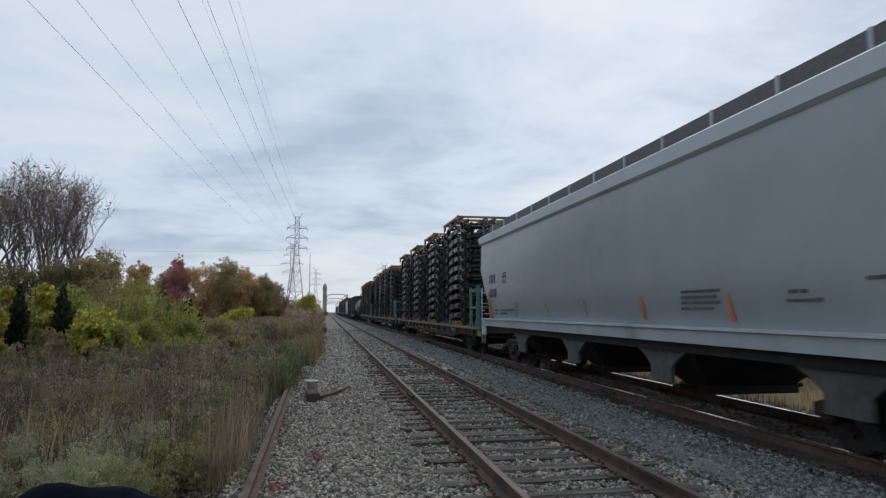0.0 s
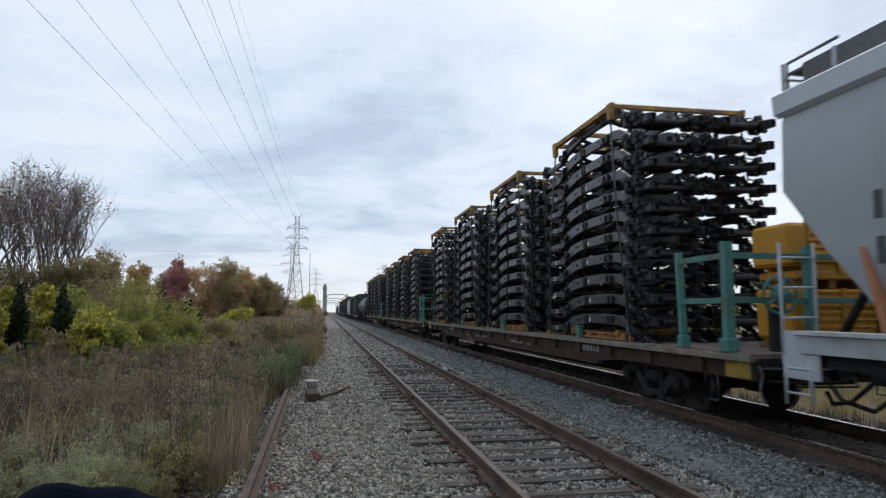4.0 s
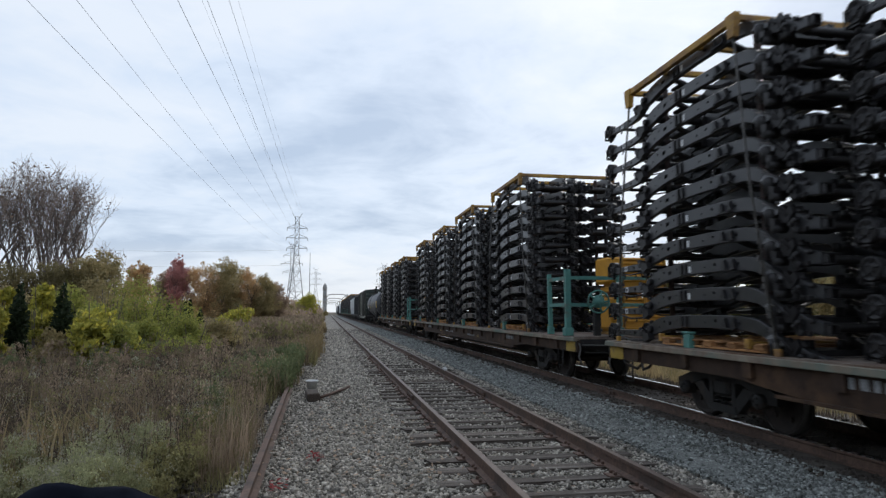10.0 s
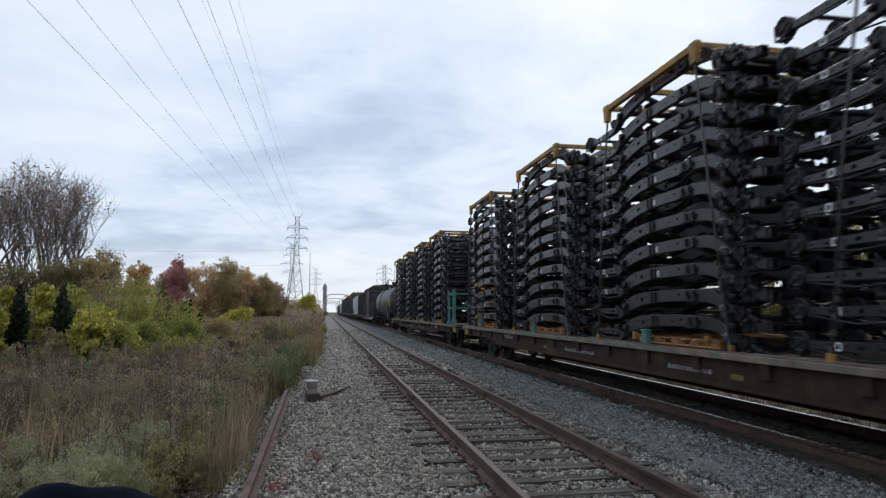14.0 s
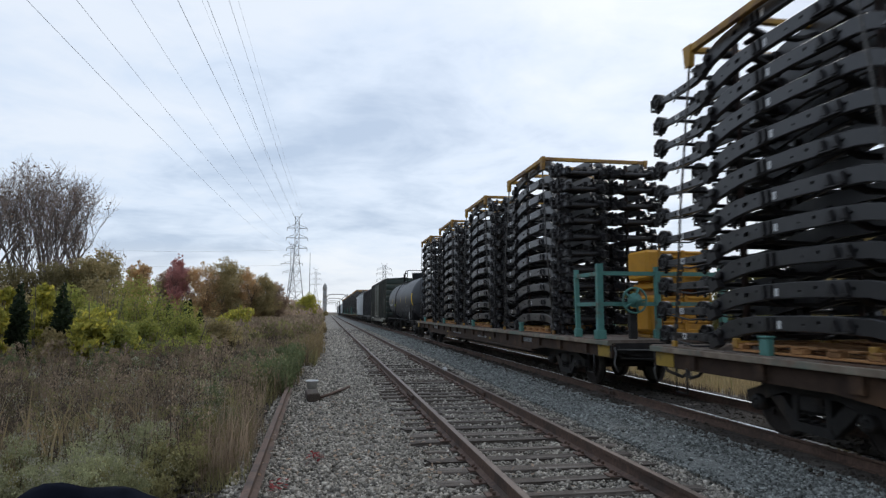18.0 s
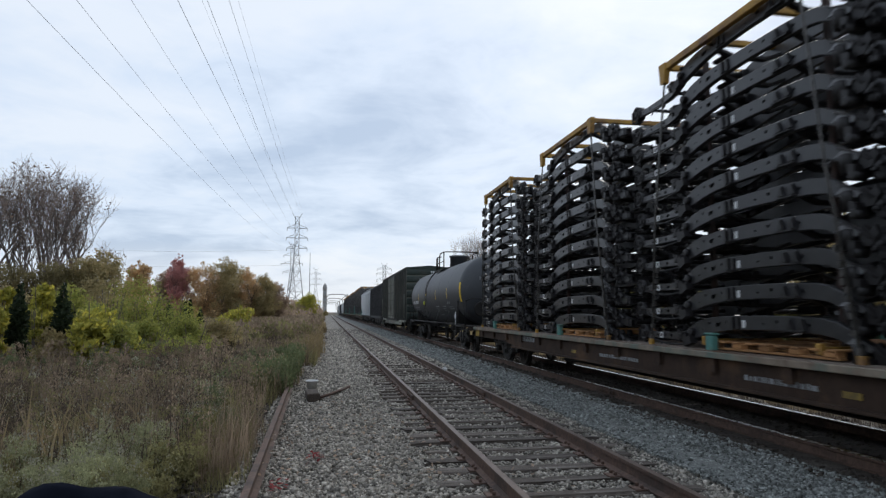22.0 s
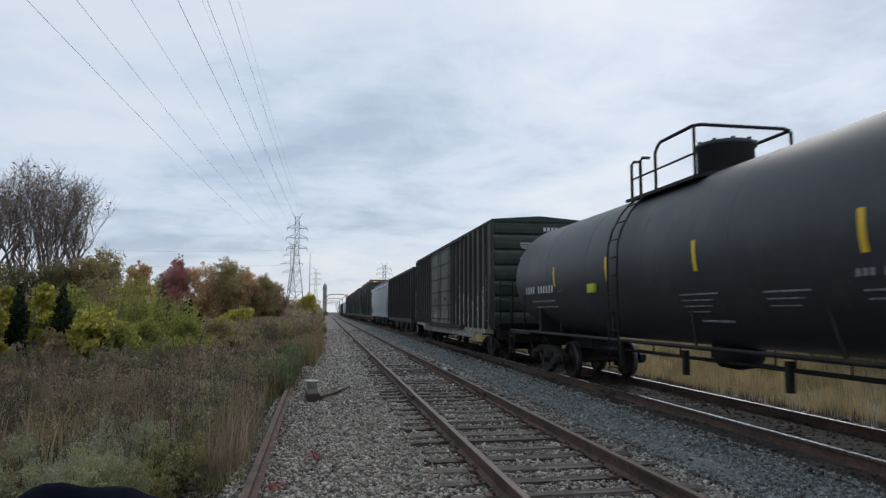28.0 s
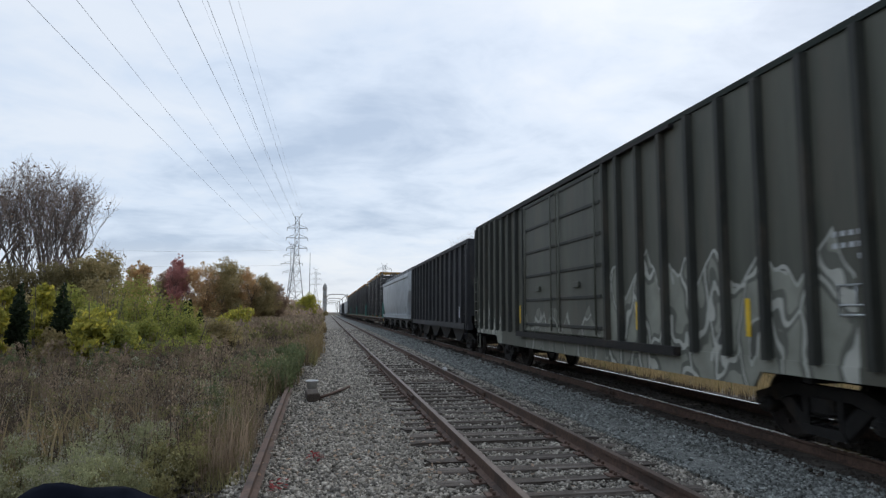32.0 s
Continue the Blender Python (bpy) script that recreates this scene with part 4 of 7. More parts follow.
def cross_meshes():
    """Crossmembers: tail tube, spare-wheel bar, kick-up tube, two dropped channels, front beam and horn beam."""
    out = []
    for y, kind, z in ((2.95, "tube", 0.01), (2.05, "tube", 0.02), (1.42, "big", 0.14), (0.62, "drop", 0.16), (-0.85, "drop", 0.17), (-1.72, "front", -0.02), (-2.12, "beam", -0.14)):
        bm = bmesh.new()
        x = rail_side(y)
        if kind == "tube":
            tube(bm, [(-x, y, z), (-0.2, y - 0.05, z - 0.02), (0.2, y - 0.05, z - 0.02), (x, y, z)], 0.032, 7)
        elif kind == "big":
            tube(bm, [(-x, y, z), (x, y, z)], 0.062, 10)
            for q in (-1, 1):
                prism(bm, [(y - 0.11, z - 0.06), (y + 0.12, z - 0.04), (y + 0.08, z + 0.06), (y - 0.10, z + 0.07)], q * (x - 0.12), q * x)
        elif kind == "drop":
            for p, q, r_, t_ in ((-x, -0.26, 0, -0.10), (-0.26, 0.26, -0.10, -0.10), (0.26, x, -0.10, 0)):
                vs = [bm.verts.new(v) for v in ((p, y - 0.06, z + r_), (p, y + 0.06, z + r_), (p, y + 0.06, z + r_ + 0.045), (p, y - 0.06, z + r_ + 0.045),
                                                (q, y - 0.06, z + t_), (q, y + 0.06, z + t_), (q, y + 0.06, z + t_ + 0.045), (q, y - 0.06, z + t_ + 0.045))]
                for k in range(4):
                    bm.faces.new((vs[k], vs[(k + 1) % 4], vs[4 + (k + 1) % 4], vs[4 + k]))
                bm.faces.new(vs[3::-1])
                bm.faces.new(vs[4:])
            if y > 0:
                box(bm, -0.30, y + 0.20, z - 0.04, 0.14, 0.30, 0.06, bevel=0.02)
        elif kind == "front":
            tube(bm, [(-x, y, z), (-0.34, y, z - 0.07), (-0.16, y, z - 0.13), (0.16, y, z - 0.13), (0.34, y, z - 0.07), (x, y, z)], 0.085, 8)
            prism(bm, [(y - 0.22, z - 0.16), (y + 0.14, z - 0.13), (y + 0.10, z - 0.03), (y - 0.18, z - 0.05)], -0.40, 0.40)
            for q in (-1, 1):
                box(bm, q * 0.30, y - 0.04, z - 0.08, 0.12, 0.24, 0.10, bevel=0.03)
                lathe(bm, [(z - 0.06, 0.02), (z - 0.06, 0.055), (z + 0.07, 0.055), (z + 0.07, 0.02)], (q * 0.22, y - 0.08, 0), "z", 9)
        else:
            tube(bm, [(-x, y, z), (-0.30, y - 0.03, z - 0.05), (0.30, y - 0.03, z - 0.05), (x, y, z)], 0.06, 7)
            box(bm, 0.0, y, z - 0.05, 0.22, 0.13, 0.09, bevel=0.02)
        out.append(mesh_of("crossmember", bm, M["chassis_dark"]))
    return out


def mount_mesh():
    """Round body mount at the tip of a rail: a dished drum with spokes, a punched end plate and a foot."""
    bm = bmesh.new()
    lathe(bm, [(-0.065, 0.03), (-0.075, 0.045), (-0.055, 0.05), (-0.045, 0.10), (-0.065, 0.115), (-0.065, 0.132), (0.065, 0.132), (0.065, 0.115), (0.045, 0.10), (0.055, 0.05), (0.075, 0.045), (0.065, 0.03)], (0, 0, 0.015), "x", 18)
    for k in range(5):
        a = 0.4 + k * 1.2566
        for q in (-1, 1):
            tube(bm, [(q * 0.058, 0.045 * math.cos(a), 0.015 + 0.045 * math.sin(a)), (q * 0.058, 0.115 * math.cos(a), 0.015 + 0.115 * math.sin(a))], 0.012, 4)
    for z0, z1 in ((-0.14, -0.10), (-0.055, -0.015), (0.03, 0.07)):
        box(bm, 0, 0.118, (z0 + z1) / 2, 0.17, 0.018, z1 - z0)
    for x in (-0.075, 0, 0.075):
        box(bm, x, 0.118, -0.035, 0.022, 0.016, 0.21)
    box(bm, 0, 0.04, -0.135, 0.11, 0.15, 0.02)
    box(bm, 0, 0.02, -0.165, 0.05, 0.05, 0.05, bevel=0.01)
    return mesh_of("body_mount", bm, M["chassis_dark"])


def horn_cap_mesh():
    """Flared square cap on the leading tip of a rail."""
    bm = bmesh.new()
    for x0, x1, z0, z1 in ((-0.06, 0.06, 0.05, 0.07), (-0.06, 0.06, -0.07, -0.05), (-0.06, -0.04, -0.05, 0.05), (0.04, 0.06, -0.05, 0.05)):
        span(bm, x0, x1, -0.05, 0.05, z0, z1, bevel=0.008)
    box(bm, 0, 0.02, 0, 0.05, 0.03, 0.10)
    return mesh_of("rail_end", bm, M["chassis_dark"])


RAILS, FITTINGS, CROSS, MOUNT, TAB, SLOT, HORN = chassis_rail_mesh(), fittings_mesh(), cross_meshes(), mount_mesh(), tab_mesh(), slot_mesh(), horn_cap_mesh()
LEVEL = 0.398


def whole_chassis_mesh():
    """A chassis far down the train in one piece."""
    bm = bmesh.new()
    for me, m in [(RAILS, Matrix()), (FITTINGS, Matrix())] + [(c, Matrix()) for c in CROSS[1:6:2]] + [(MOUNT, pose(s * 0.36, 3.34, 0.03)) for s in (-1, 1)]:
        before = len(bm.verts)
        bm.from_mesh(me)
        bm.verts.ensure_lookup_table()
        bmesh.ops.transform(bm, matrix=m, verts=bm.verts[before:])
    return mesh_of("chassis_frame", bm, M["chassis"])


WHOLE = whole_chassis_mesh()
STACK_Z = 1.20                    # underside of the lowest chassis above the rail


def chassis_stack(u, x, rnd, full=True, level=LEVEL):
    st = thing("chassis_stack", "stack of eleven black-coated truck chassis on a flat car", "truck chassis", group="stacked chassis on the flat cars")
    for k in range(11):
        f = part("chassis_frame", RAILS if full else WHOLE, None, st, "black truck chassis with bowed side rails", pose(rnd.uniform(-.02, .02), rnd.uniform(-.03, .03), k * level, 0, rnd.uniform(-.3, .3), rnd.uniform(-.4, .4)))
        for j, c in enumerate(CROSS if full else ()):
            part("crossmember", c, None, f)
        for s in (-1, 1) if full else ():
            part("body_mount", MOUNT, None, f, at=pose(s * 0.36, 3.34, 0.03))
            if full:
                part("rail_end", HORN, None, f, at=pose(s * 0.45, -2.45, -0.205))
        if full:
            part("bracket_set", FITTINGS, None, f, "black hangers, lugs and pipes")["kind"] = "stuff"
            part("tab", TAB, None, f, "pale unpainted tab")
            if rnd.random() < 0.8:
                part("slot_plate", SLOT, None, f, "small white tag")["kind"] = "stuff"
    return ride(st, u, x, STACK_Z)


def rack_thing(u, full=True, level=LEVEL):
    """Yellow securing rack on top of a pair of stacks, with its tie-down chains."""
    r = thing("securing_rack", "worn yellow steel securing rack chained over stacked chassis", "load rack", group="yellow racks on the stacks")
    z = STACK_Z + 11 * level - 0.11
    for s in (-1, 1):
        bm = bmesh.new()
        box(bm, s * 1.36, 0.11, z + 0.04, 0.09, 3.18, 0.11, bevel=0.01)
        part("side_bar", bm, M["yellow"], r)
    for y in (-1.44, -0.45, 0.6, 1.66):
        bm = bmesh.new()
        box(bm, 0, y, z + 0.05, 2.65, 0.09, 0.09, bevel=0.01)
        part("cross_bar", bm, M["yellow"], r)
    for s in (-1, 1):
        for y in (-1.42, 1.66):
            bm = bmesh.new()
            prism(bm, [(y - 0.11, z + 0.1), (y + 0.11, z + 0.1), (y + 0.07, z - 0.22), (y - 0.05, z - 0.22)], s * 1.33, s * 1.42)
            part("hook", bm, M["yellow"], r, "yellow corner hook")
            d = 0.55 if y < 0 else 0.75
            bm = bmesh.new()
            e_ = -1 if y < 0 else 1
            bend = 0.06 * math.sin(u)
            tube(bm, [(s * 1.38, y, z - 0.2), (s * 1.40, y + e_ * d * 0.5 + bend, 3.2), (s * 1.34, y + e_ * d, 1.08)], 0.018, 5)
            for k in range(14 if full else 0):
                zz = 1.1 + k * 0.09
                box(bm, s * 1.345, y + e_ * (d - k * 0.02), zz, 0.05 if k % 2 else 0.015, 0.05, 0.07)
            part("chain", bm, M["chain"], r, "grey tie-down chain")
            bm = bmesh.new()
            box(bm, s * 1.345, y + e_ * d, 1.10, 0.06, 0.10, 0.10, bevel=0.01)
            part("chain_anchor", bm, M["yellow"], r)
    for s in (-1, 1) if full else ():
        for y in (1.22, -1.28):
            bm = bmesh.new()
            box(bm, s * 0.92, y, (1.06 + z) / 2, 0.07, 0.09, z - 1.06, bevel=0.01)
            part("post", bm, M["post_brown"], r, "dark red-brown upright inside the stack")
    for s in (-1, 1):
        for y in (0.9, -1.35):
            bm = bmesh.new()
            box(bm, s * 0.68, y, STACK_Z - 0.012, 1.2, 0.09, 0.045, bevel=0.01)
            box(bm, s * 1.30, y, STACK_Z - 0.02, 0.07, 0.09, 0.13, bevel=0.01)
            part("base_bar", bm, M["yellow"], r, "yellow base bar with stub post")
    return ride(r, u)


def flat_car(u0, seed, turning=True, full=True, shifts=(0, 0, 0, 0), low=()):
    L, h = 26.9, 13.45
    car = thing("flat_car", "long rusty brown flat car with worn steel deck and teal fittings", "railway wagon", group="wagons of the train")
    bm = bmesh.new()
    span(bm, -1.40, 1.40, -h, h, 1.00, 1.06)
    part("deck", bm, M["deck"], car, "scuffed grey-brown steel deck")
    for s in (-1, 1):
        bm = bmesh.new()
        prism(bm, [(-h, 0.72), (-h, 1.0), (h, 1.0), (h, 0.72), (h - 3.9, 0.72), (h - 5.2, 0.60), (-h + 5.2, 0.60), (-h + 3.9, 0.72)], s * 1.26, s * 1.34)
        part("side_sill", bm, M["flat_side"], car, "dark brown side sill with stake pockets")
        bm = bmesh.new()
        span(bm, s * 1.27, s * 1.43, -h, h, 0.955, 1.04, bevel=0.008)
        part("deck_edge", bm, M["deck_edge"], car, "worn pale brown deck edge")
        bm = bmesh.new()
        span(bm, s * 1.27, s * 1.40, -h + 4.8, h - 4.8, 0.57, 0.61)
        part("lower_flange", bm, M["flat_side"], car)
        for k in range(17):
            y = -h + 1.2 + k * (L - 2.4) / 16
            bm = bmesh.new()
            span(bm, s * 1.34, s * 1.40, y - 0.09, y + 0.09, 0.76, 0.955)
            part("stake_pocket", bm, M["flat_side"], car)
    bm = bmesh.new()
    span(bm, -0.35, 0.35, -h + 0.3, h - 0.3, 0.62, 1.0)
    prism(bm, [(-h + 4.6, 0.62), (h - 4.6, 0.62), (h - 6.4, 0.335), (-h + 6.4, 0.335)], -0.30, 0.30)
    span(bm, -0.36, 0.36, -h + 6.2, h - 6.2, 0.31, 0.335)
    for k in range(9):
        y = -h + 1.5 + k * (L - 3) / 8
        span(bm, -1.28, 1.28, y - 0.06, y + 0.06, 0.78, 1.0)
    for e_ in (-1, 1):
        span(bm, -1.35, 1.35, e_ * (h - 0.12), e_ * h, 0.84, 1.0)
        prism(bm, [(-1.35, 0.86), (-0.6, 0.70), (0.6, 0.70), (1.35, 0.86)], e_ * (h - 0.10), e_ * (h - 0.04), "y")
    tube(bm, [(-0.6, -6, 0.6), (-0.6, 5, 0.58)], 0.03, 5)
    lathe(bm, [(-0.5, 0.05), (-0.48, 0.19), (0.5, 0.19), (0.52, 0.05)], (0.7, 2.0, 0.66), "y", 12)
    part("underframe", bm, M["black_steel"], car, "black underframe with brake gear")
    for s in (-1, 1):
        for y0, y1, z0_, z1_ in ((h - 0.62, h - 0.08, 0.73, 0.95), (-h + 0.08, -h + 0.62, 0.73, 0.95), (-4.1, -3.85, 0.70, 0.77), (3.65, 3.9, 0.70, 0.77)):
            bm = bmesh.new()
            span(bm, s * 1.345, s * 1.352, y0, y1, z0_, z1_)
            part("warning_patch", bm, M["patch_yellow"], car, "worn yellow reflector patch on the sill")
    bm = bmesh.new()
    text_bars(bm, -1.345, 7.6, 0.80, 0.9, 0.13, seed)
    text_bars(bm, -1.345, 2.4, 0.72, 1.6, 0.07, seed + 1)
    text_bars(bm, -1.345, -2.2, 0.72, 1.2, 0.07, seed + 2)
    text_bars(bm, -1.345, -7.6, 0.80, 0.9, 0.13, seed + 3)
    part("stencil", bm, M["lettering_dim"], car, "worn white data marks on the sill")
    for s in (-1, 1):
        for y in (-7.6, -1.5, 4.6, 10.6):
            bm = bmesh.new()
            box(bm, s * 1.35, y, 1.16, 0.10, 0.17, 0.22, bevel=0.015)
            box(bm, s * 1.35, y, 1.285, 0.12, 0.20, 0.03, bevel=0.008)
            part("deck_post", bm, M["teal"], car, "short teal deck post")
    # brake platform railing at the leading end
    yb = -h + 0.52
    yf = yb + 1.15
    for x, y, w, z1, lean in ((-1.34, yb, 0.12, 2.55, 0), (-1.34, yf, 0.09, 2.50, 0.08), (-0.1, yb, 0.10, 2.50, 0), (1.34, yb, 0.12, 2.55, 0), (1.34, yf, 0.09, 2.5, 0.08)):
        b2 = bmesh.new()
        vs = [(-w / 2, -w / 2), (w / 2, -w / 2), (w / 2, w / 2), (-w / 2, w / 2)]
        lo = [b2.verts.new((x + a, y + b, 1.06)) for a, b in vs]
        hi = [b2.verts.new((x + a, y + b + lean, z1)) for a, b in vs]
        for k in range(4):
            b2.faces.new((lo[k], lo[(k + 1) % 4], hi[(k + 1) % 4], hi[k]))
        b2.faces.new(hi)
        b2.faces.new(lo[::-1])
        box(b2, x, y, 1.15, w * 1.6, w * 1.6, 0.18, bevel=0.01)
        part("railing_post", b2, M["teal"], car, "teal railing post")
    for z in (1.75, 2.36):
        for x0, y0, x1, y1 in ((-1.34, yb, 1.34, yb), (-1.34, yb, -1.34, yf), (1.34, yb, 1.34, yf)):
            b2 = bmesh.new()
            span(b2, min(x0, x1) - 0.03, max(x0, x1) + 0.03, min(y0, y1) - 0.03, max(y0, y1) + 0.03, z - 0.04, z + 0.04)
            part("railing_bar", b2, M["teal"], car, "teal railing bar")
    bm = bmesh.new()
    c = Vector((-0.67, yb - 0.16, 1.82))
    tube(bm, [c + Vector((0.25 * math.cos(a * 0.2618), 0, 0.25 * math.sin(a * 0.2618))) for a in range(25)], 0.022, 6)
    for a in range(5):
        tube(bm, [c, c + Vector((0.25 * math.cos(a * 1.2566), 0, 0.25 * math.sin(a * 1.2566)))], 0.026, 5)
    lathe(bm, [(-0.06, 0.015), (-0.06, 0.045), (-0.03, 0.06), (-0.01, 0.15), (0.01, 0.15), (0.01, 0.06), (0.12, 0.06), (0.12, 0.03)], c, "y", 18)
    part("brake_wheel", bm, M["teal"], car, "teal hand-brake wheel")
    bm = bmesh.new()
    box(bm, -0.67, yb - 0.05, 1.36, 0.15, 0.15, 0.6, bevel=0.02)
    part("brake_stand", bm, M["black_steel"], car)
    for s in (-1, 1):
        for e_ in (-1, 1):
            bm = bmesh.new()
            stirrup(bm, s * 1.38, e_ * (h - 0.9), 0.38, 0.75, 0.3)
            part("stirrup_step", bm, M["black_steel"], car, "stirrup step below the sill")
    for e_ in (-1, 1):
        bm = bmesh.new()
        tube(bm, [(-1.30, e_ * (h + 0.02), 0.92), (-1.28, e_ * (h + 0.06), 0.80), (-1.32, e_ * (h + 0.05), 0.62), (-1.26, e_ * (h + 0.08), 0.46)], 0.018, 5)
        tube(bm, [(-1.25, e_ * (h + 0.04), 0.88), (-0.4, e_ * (h + 0.10), 0.86), (-0.15, e_ * (h + 0.30), 0.90)], 0.016, 5)
        part("uncoupling_lever", bm, M["grime"], car, "grimy bent uncoupling lever")
        bogie(car, e_ * (h - 3.2), turning)
        coupler(car, e_ * h, e_)
    ride(car, u0 + h)
    rnd = random.Random(seed)
    for k in range(4):
        yc = u0 + 5.25 + k * 6.15 + shifts[k]
        for s in (-1, 1):
            chassis_stack(yc, s * 0.68, rnd, full, LEVEL - (0.008 if k in low else 0))
        rack_thing(yc + 0.15, full, LEVEL - (0.008 if k in low else 0))
        for s in (-1, 1):
            if full:
                ride(pallet_thing(), yc - 0.25 + rnd.uniform(-.15, .15), s * 0.76, 1.06, rnd.uniform(-1.5, 1.5))
    folded_racks(u0, full)
    return car


def folded_racks(u0, full):
    """Two folded yellow racks, one on the other, at the leading end of a flat car."""
    for k in range(2):
        f = thing("folded_rack", "stacked folded yellow steel racks behind a teal railing", "load rack", group="folded yellow racks")
        bm = bmesh.new()
        box(bm, 0.12, 0, 0.42, 1.20, 0.80, 0.76, bevel=0.03)
        box(bm, 0.10, 0, 0.06, 1.36, 0.84, 0.12, bevel=0.02)
        part("case", bm, M["yellow_bright"], f)
        bm = bmesh.new()
        box(bm, -0.57, -0.04, 0.50 if k else 0.44, 0.30, 0.86, 0.62 if k else 0.74, bevel=0.05)
        box(bm, -0.57, -0.475, 0.30, 0.22, 0.02, 0.05)
        part("end_cover", bm, M["yellow_bright"], f, "smooth yellow end cover")
        for j in (-1, 1):
            bm = bmesh.new()
            for sx in (-1, 1):
                box(bm, 0.13 + j * 0.29 + sx * 0.27, -0.415, 0.44, 0.045, 0.05, 0.74, bevel=0.008)
            p = part("panel_frame", bm, M["yellow_bright"], f)
            for q in range(6):
                bm = bmesh.new()
                box(bm, 0.13 + j * 0.29, -0.41, 0.26 + q * 0.10, 0.49, 0.05, 0.05, bevel=0.014)
                part("rib", bm, M["yellow_bright"], p)
        bm = bmesh.new()
        for x in (-0.4, 0.68):
            box(bm, x, -0.43, 0.45, 0.05, 0.05, 0.86, bevel=0.008)
            tube(bm, [(x, -0.43, 0.86), (x, -0.43, 0.93)], 0.025, 6)
        part("lifting_post", bm, M["yellow"], f, "rusty yellow corner post")
        ride(f, u0 + 1.17, 0.52 - 0.03 * k, 1.12 + k * 0.94)
    s = thing("rack_skid", "yellow skid under the folded racks", "load rack")
    for x in (-0.6, 0.7):
        bm = bmesh.new()
        box(bm, x, 0, 0.03, 0.12, 0.8, 0.06, bevel=0.01)
        part("runner", bm, M["yellow"], s)
    ride(s, u0 + 1.17, 0.52, 1.06)
    s = thing("rack_separator", "brown timbers between the folded racks", "timber")
    for x in (-0.45, 0.05, 0.55):
        bm = bmesh.new()
        box(bm, x, 0, 0.065, 0.12, 0.7, 0.13, bevel=0.01)
        part("beam", bm, M["pallet"], s)
    ride(s, u0 + 1.17, 0.50, 1.93)


# ---- tank car ----
def tank_car(u0, u1):
    h = (u1 - u0) / 2
    car = thing("tank_car", "black tank car with yellow reflector bars and white marks", "railway wagon", group="wagons of the train")
    R, zc = 1.46, 2.48
    cy0, cy1 = -h + 1.35, h - 1.05
    prof = [(cy0 - 0.78, 0.02)] + [(cy0 - 0.78 * math.cos(a), R * math.sin(a)) for a in (0.2, 0.4, 0.6, 0.8, 1.0, 1.2, 1.4)] + [(cy0, R)]
    prof += [(cy1, R)] + [(cy1 + 0.78 * math.cos(a), R * math.sin(a)) for a in (1.4, 1.2, 1.0, 0.8, 0.6, 0.4, 0.2)] + [(cy1 + 0.78, 0.02)]
    bm = bmesh.new()
    lathe(bm, prof, (0, 0, zc), "y", 64)
    body = part("barrel", bm, M["tank"], car)

    def skin(z, y=0.0, out=0.006):
        """Near side of the tank at height z."""
        r = R
        over = max(cy0 - y, y - cy1, 0.0)
        if over:
            r = R * math.sqrt(max(0.0, 1 - (over / 0.78) ** 2))
        return -math.sqrt(max(0.01, (r + out) ** 2 - (z - zc) ** 2))
    for k in range(1, 6):
        y = cy0 + (cy1 - cy0) * k / 6
        bm = bmesh.new()
        lathe(bm, [(y - 0.012, R - 0.02), (y - 0.008, R + 0.0025), (y + 0.008, R + 0.0025), (y + 0.012, R - 0.02)], (0, 0, zc), "y", 64)
        part("weld_seam", bm, M["tank"], body)
    bm = bmesh.new()
    for s in (-1, 1):
        tube(bm, [(s * 1.42, -h + 0.2, 1.08), (s * 1.42, h - 0.2, 1.08)], 0.032, 8)
        for y in (-4.2, -1.4, 1.4, 4.2):
            tube(bm, [(s * 1.42, y, 1.10), (s * 1.20, y + 0.45, 1.60)], 0.022, 5)
        for e_ in (-1, 1):
            span(bm, s * 0.3, s * 1.45, e_ * (h - 2.1), e_ * (h - 0.2), 1.0, 1.06)
    part("running_board", bm, M["black_steel"], car, "dark side running pipe")
    for e_ in (-1, 1):
        bm = bmesh.new()
        span(bm, -0.35, 0.35, e_ * (h - 3.6), e_ * h, 0.7, 1.05)
        prism(bm, [(-1.25, 1.05), (1.25, 1.05), (1.25, 1.75), (0.8, 1.35), (0, 1.15), (-0.8, 1.35), (-1.25, 1.75)], e_ * (h - 2.45), e_ * (h - 2.3), "y")
        prism(bm, [(-1.3, 0.9), (1.3, 0.9), (1.3, 1.05), (-1.3, 1.05)], e_ * (h - 0.3), e_ * (h - 0.15), "y")
        part("stub_sill", bm, M["black_steel"], car)
    bm = bmesh.new()
    tube(bm, [(-0.3, -4.5, 0.78), (-0.3, 4.4, 0.78)], 0.03, 6)
    tube(bm, [(0.5, -4.2, 0.70), (0.5, 4.2, 0.70)], 0.025, 6)
    for k in range(9):
        y = -4 + k
        tube(bm, [(-0.3, y, 0.78), (-0.3, y, 1.0)], 0.02, 4)
    for y in (-2.2, 0.4, 2.9):
        box(bm, -0.55, y, 0.72, 0.09, 0.09, 0.42)
    lathe(bm, [(-0.2, 0.05), (-0.15, 0.32), (0.0, 0.4), (0.25, 0.42)], (0, -0.3, 0.85), "z", 14)
    part("bottom_piping", bm, M["black_steel"], car, "brake rods and bottom outlet")
    # dome platform
    yd = 116.15 - (u0 + h)
    bm = bmesh.new()
    lathe(bm, [(3.7, 0.46), (4.36, 0.46), (4.37, 0.50), (4.43, 0.50), (4.46, 0.44), (4.46, 0.05)], (0.0, yd, 0), "z", 24)
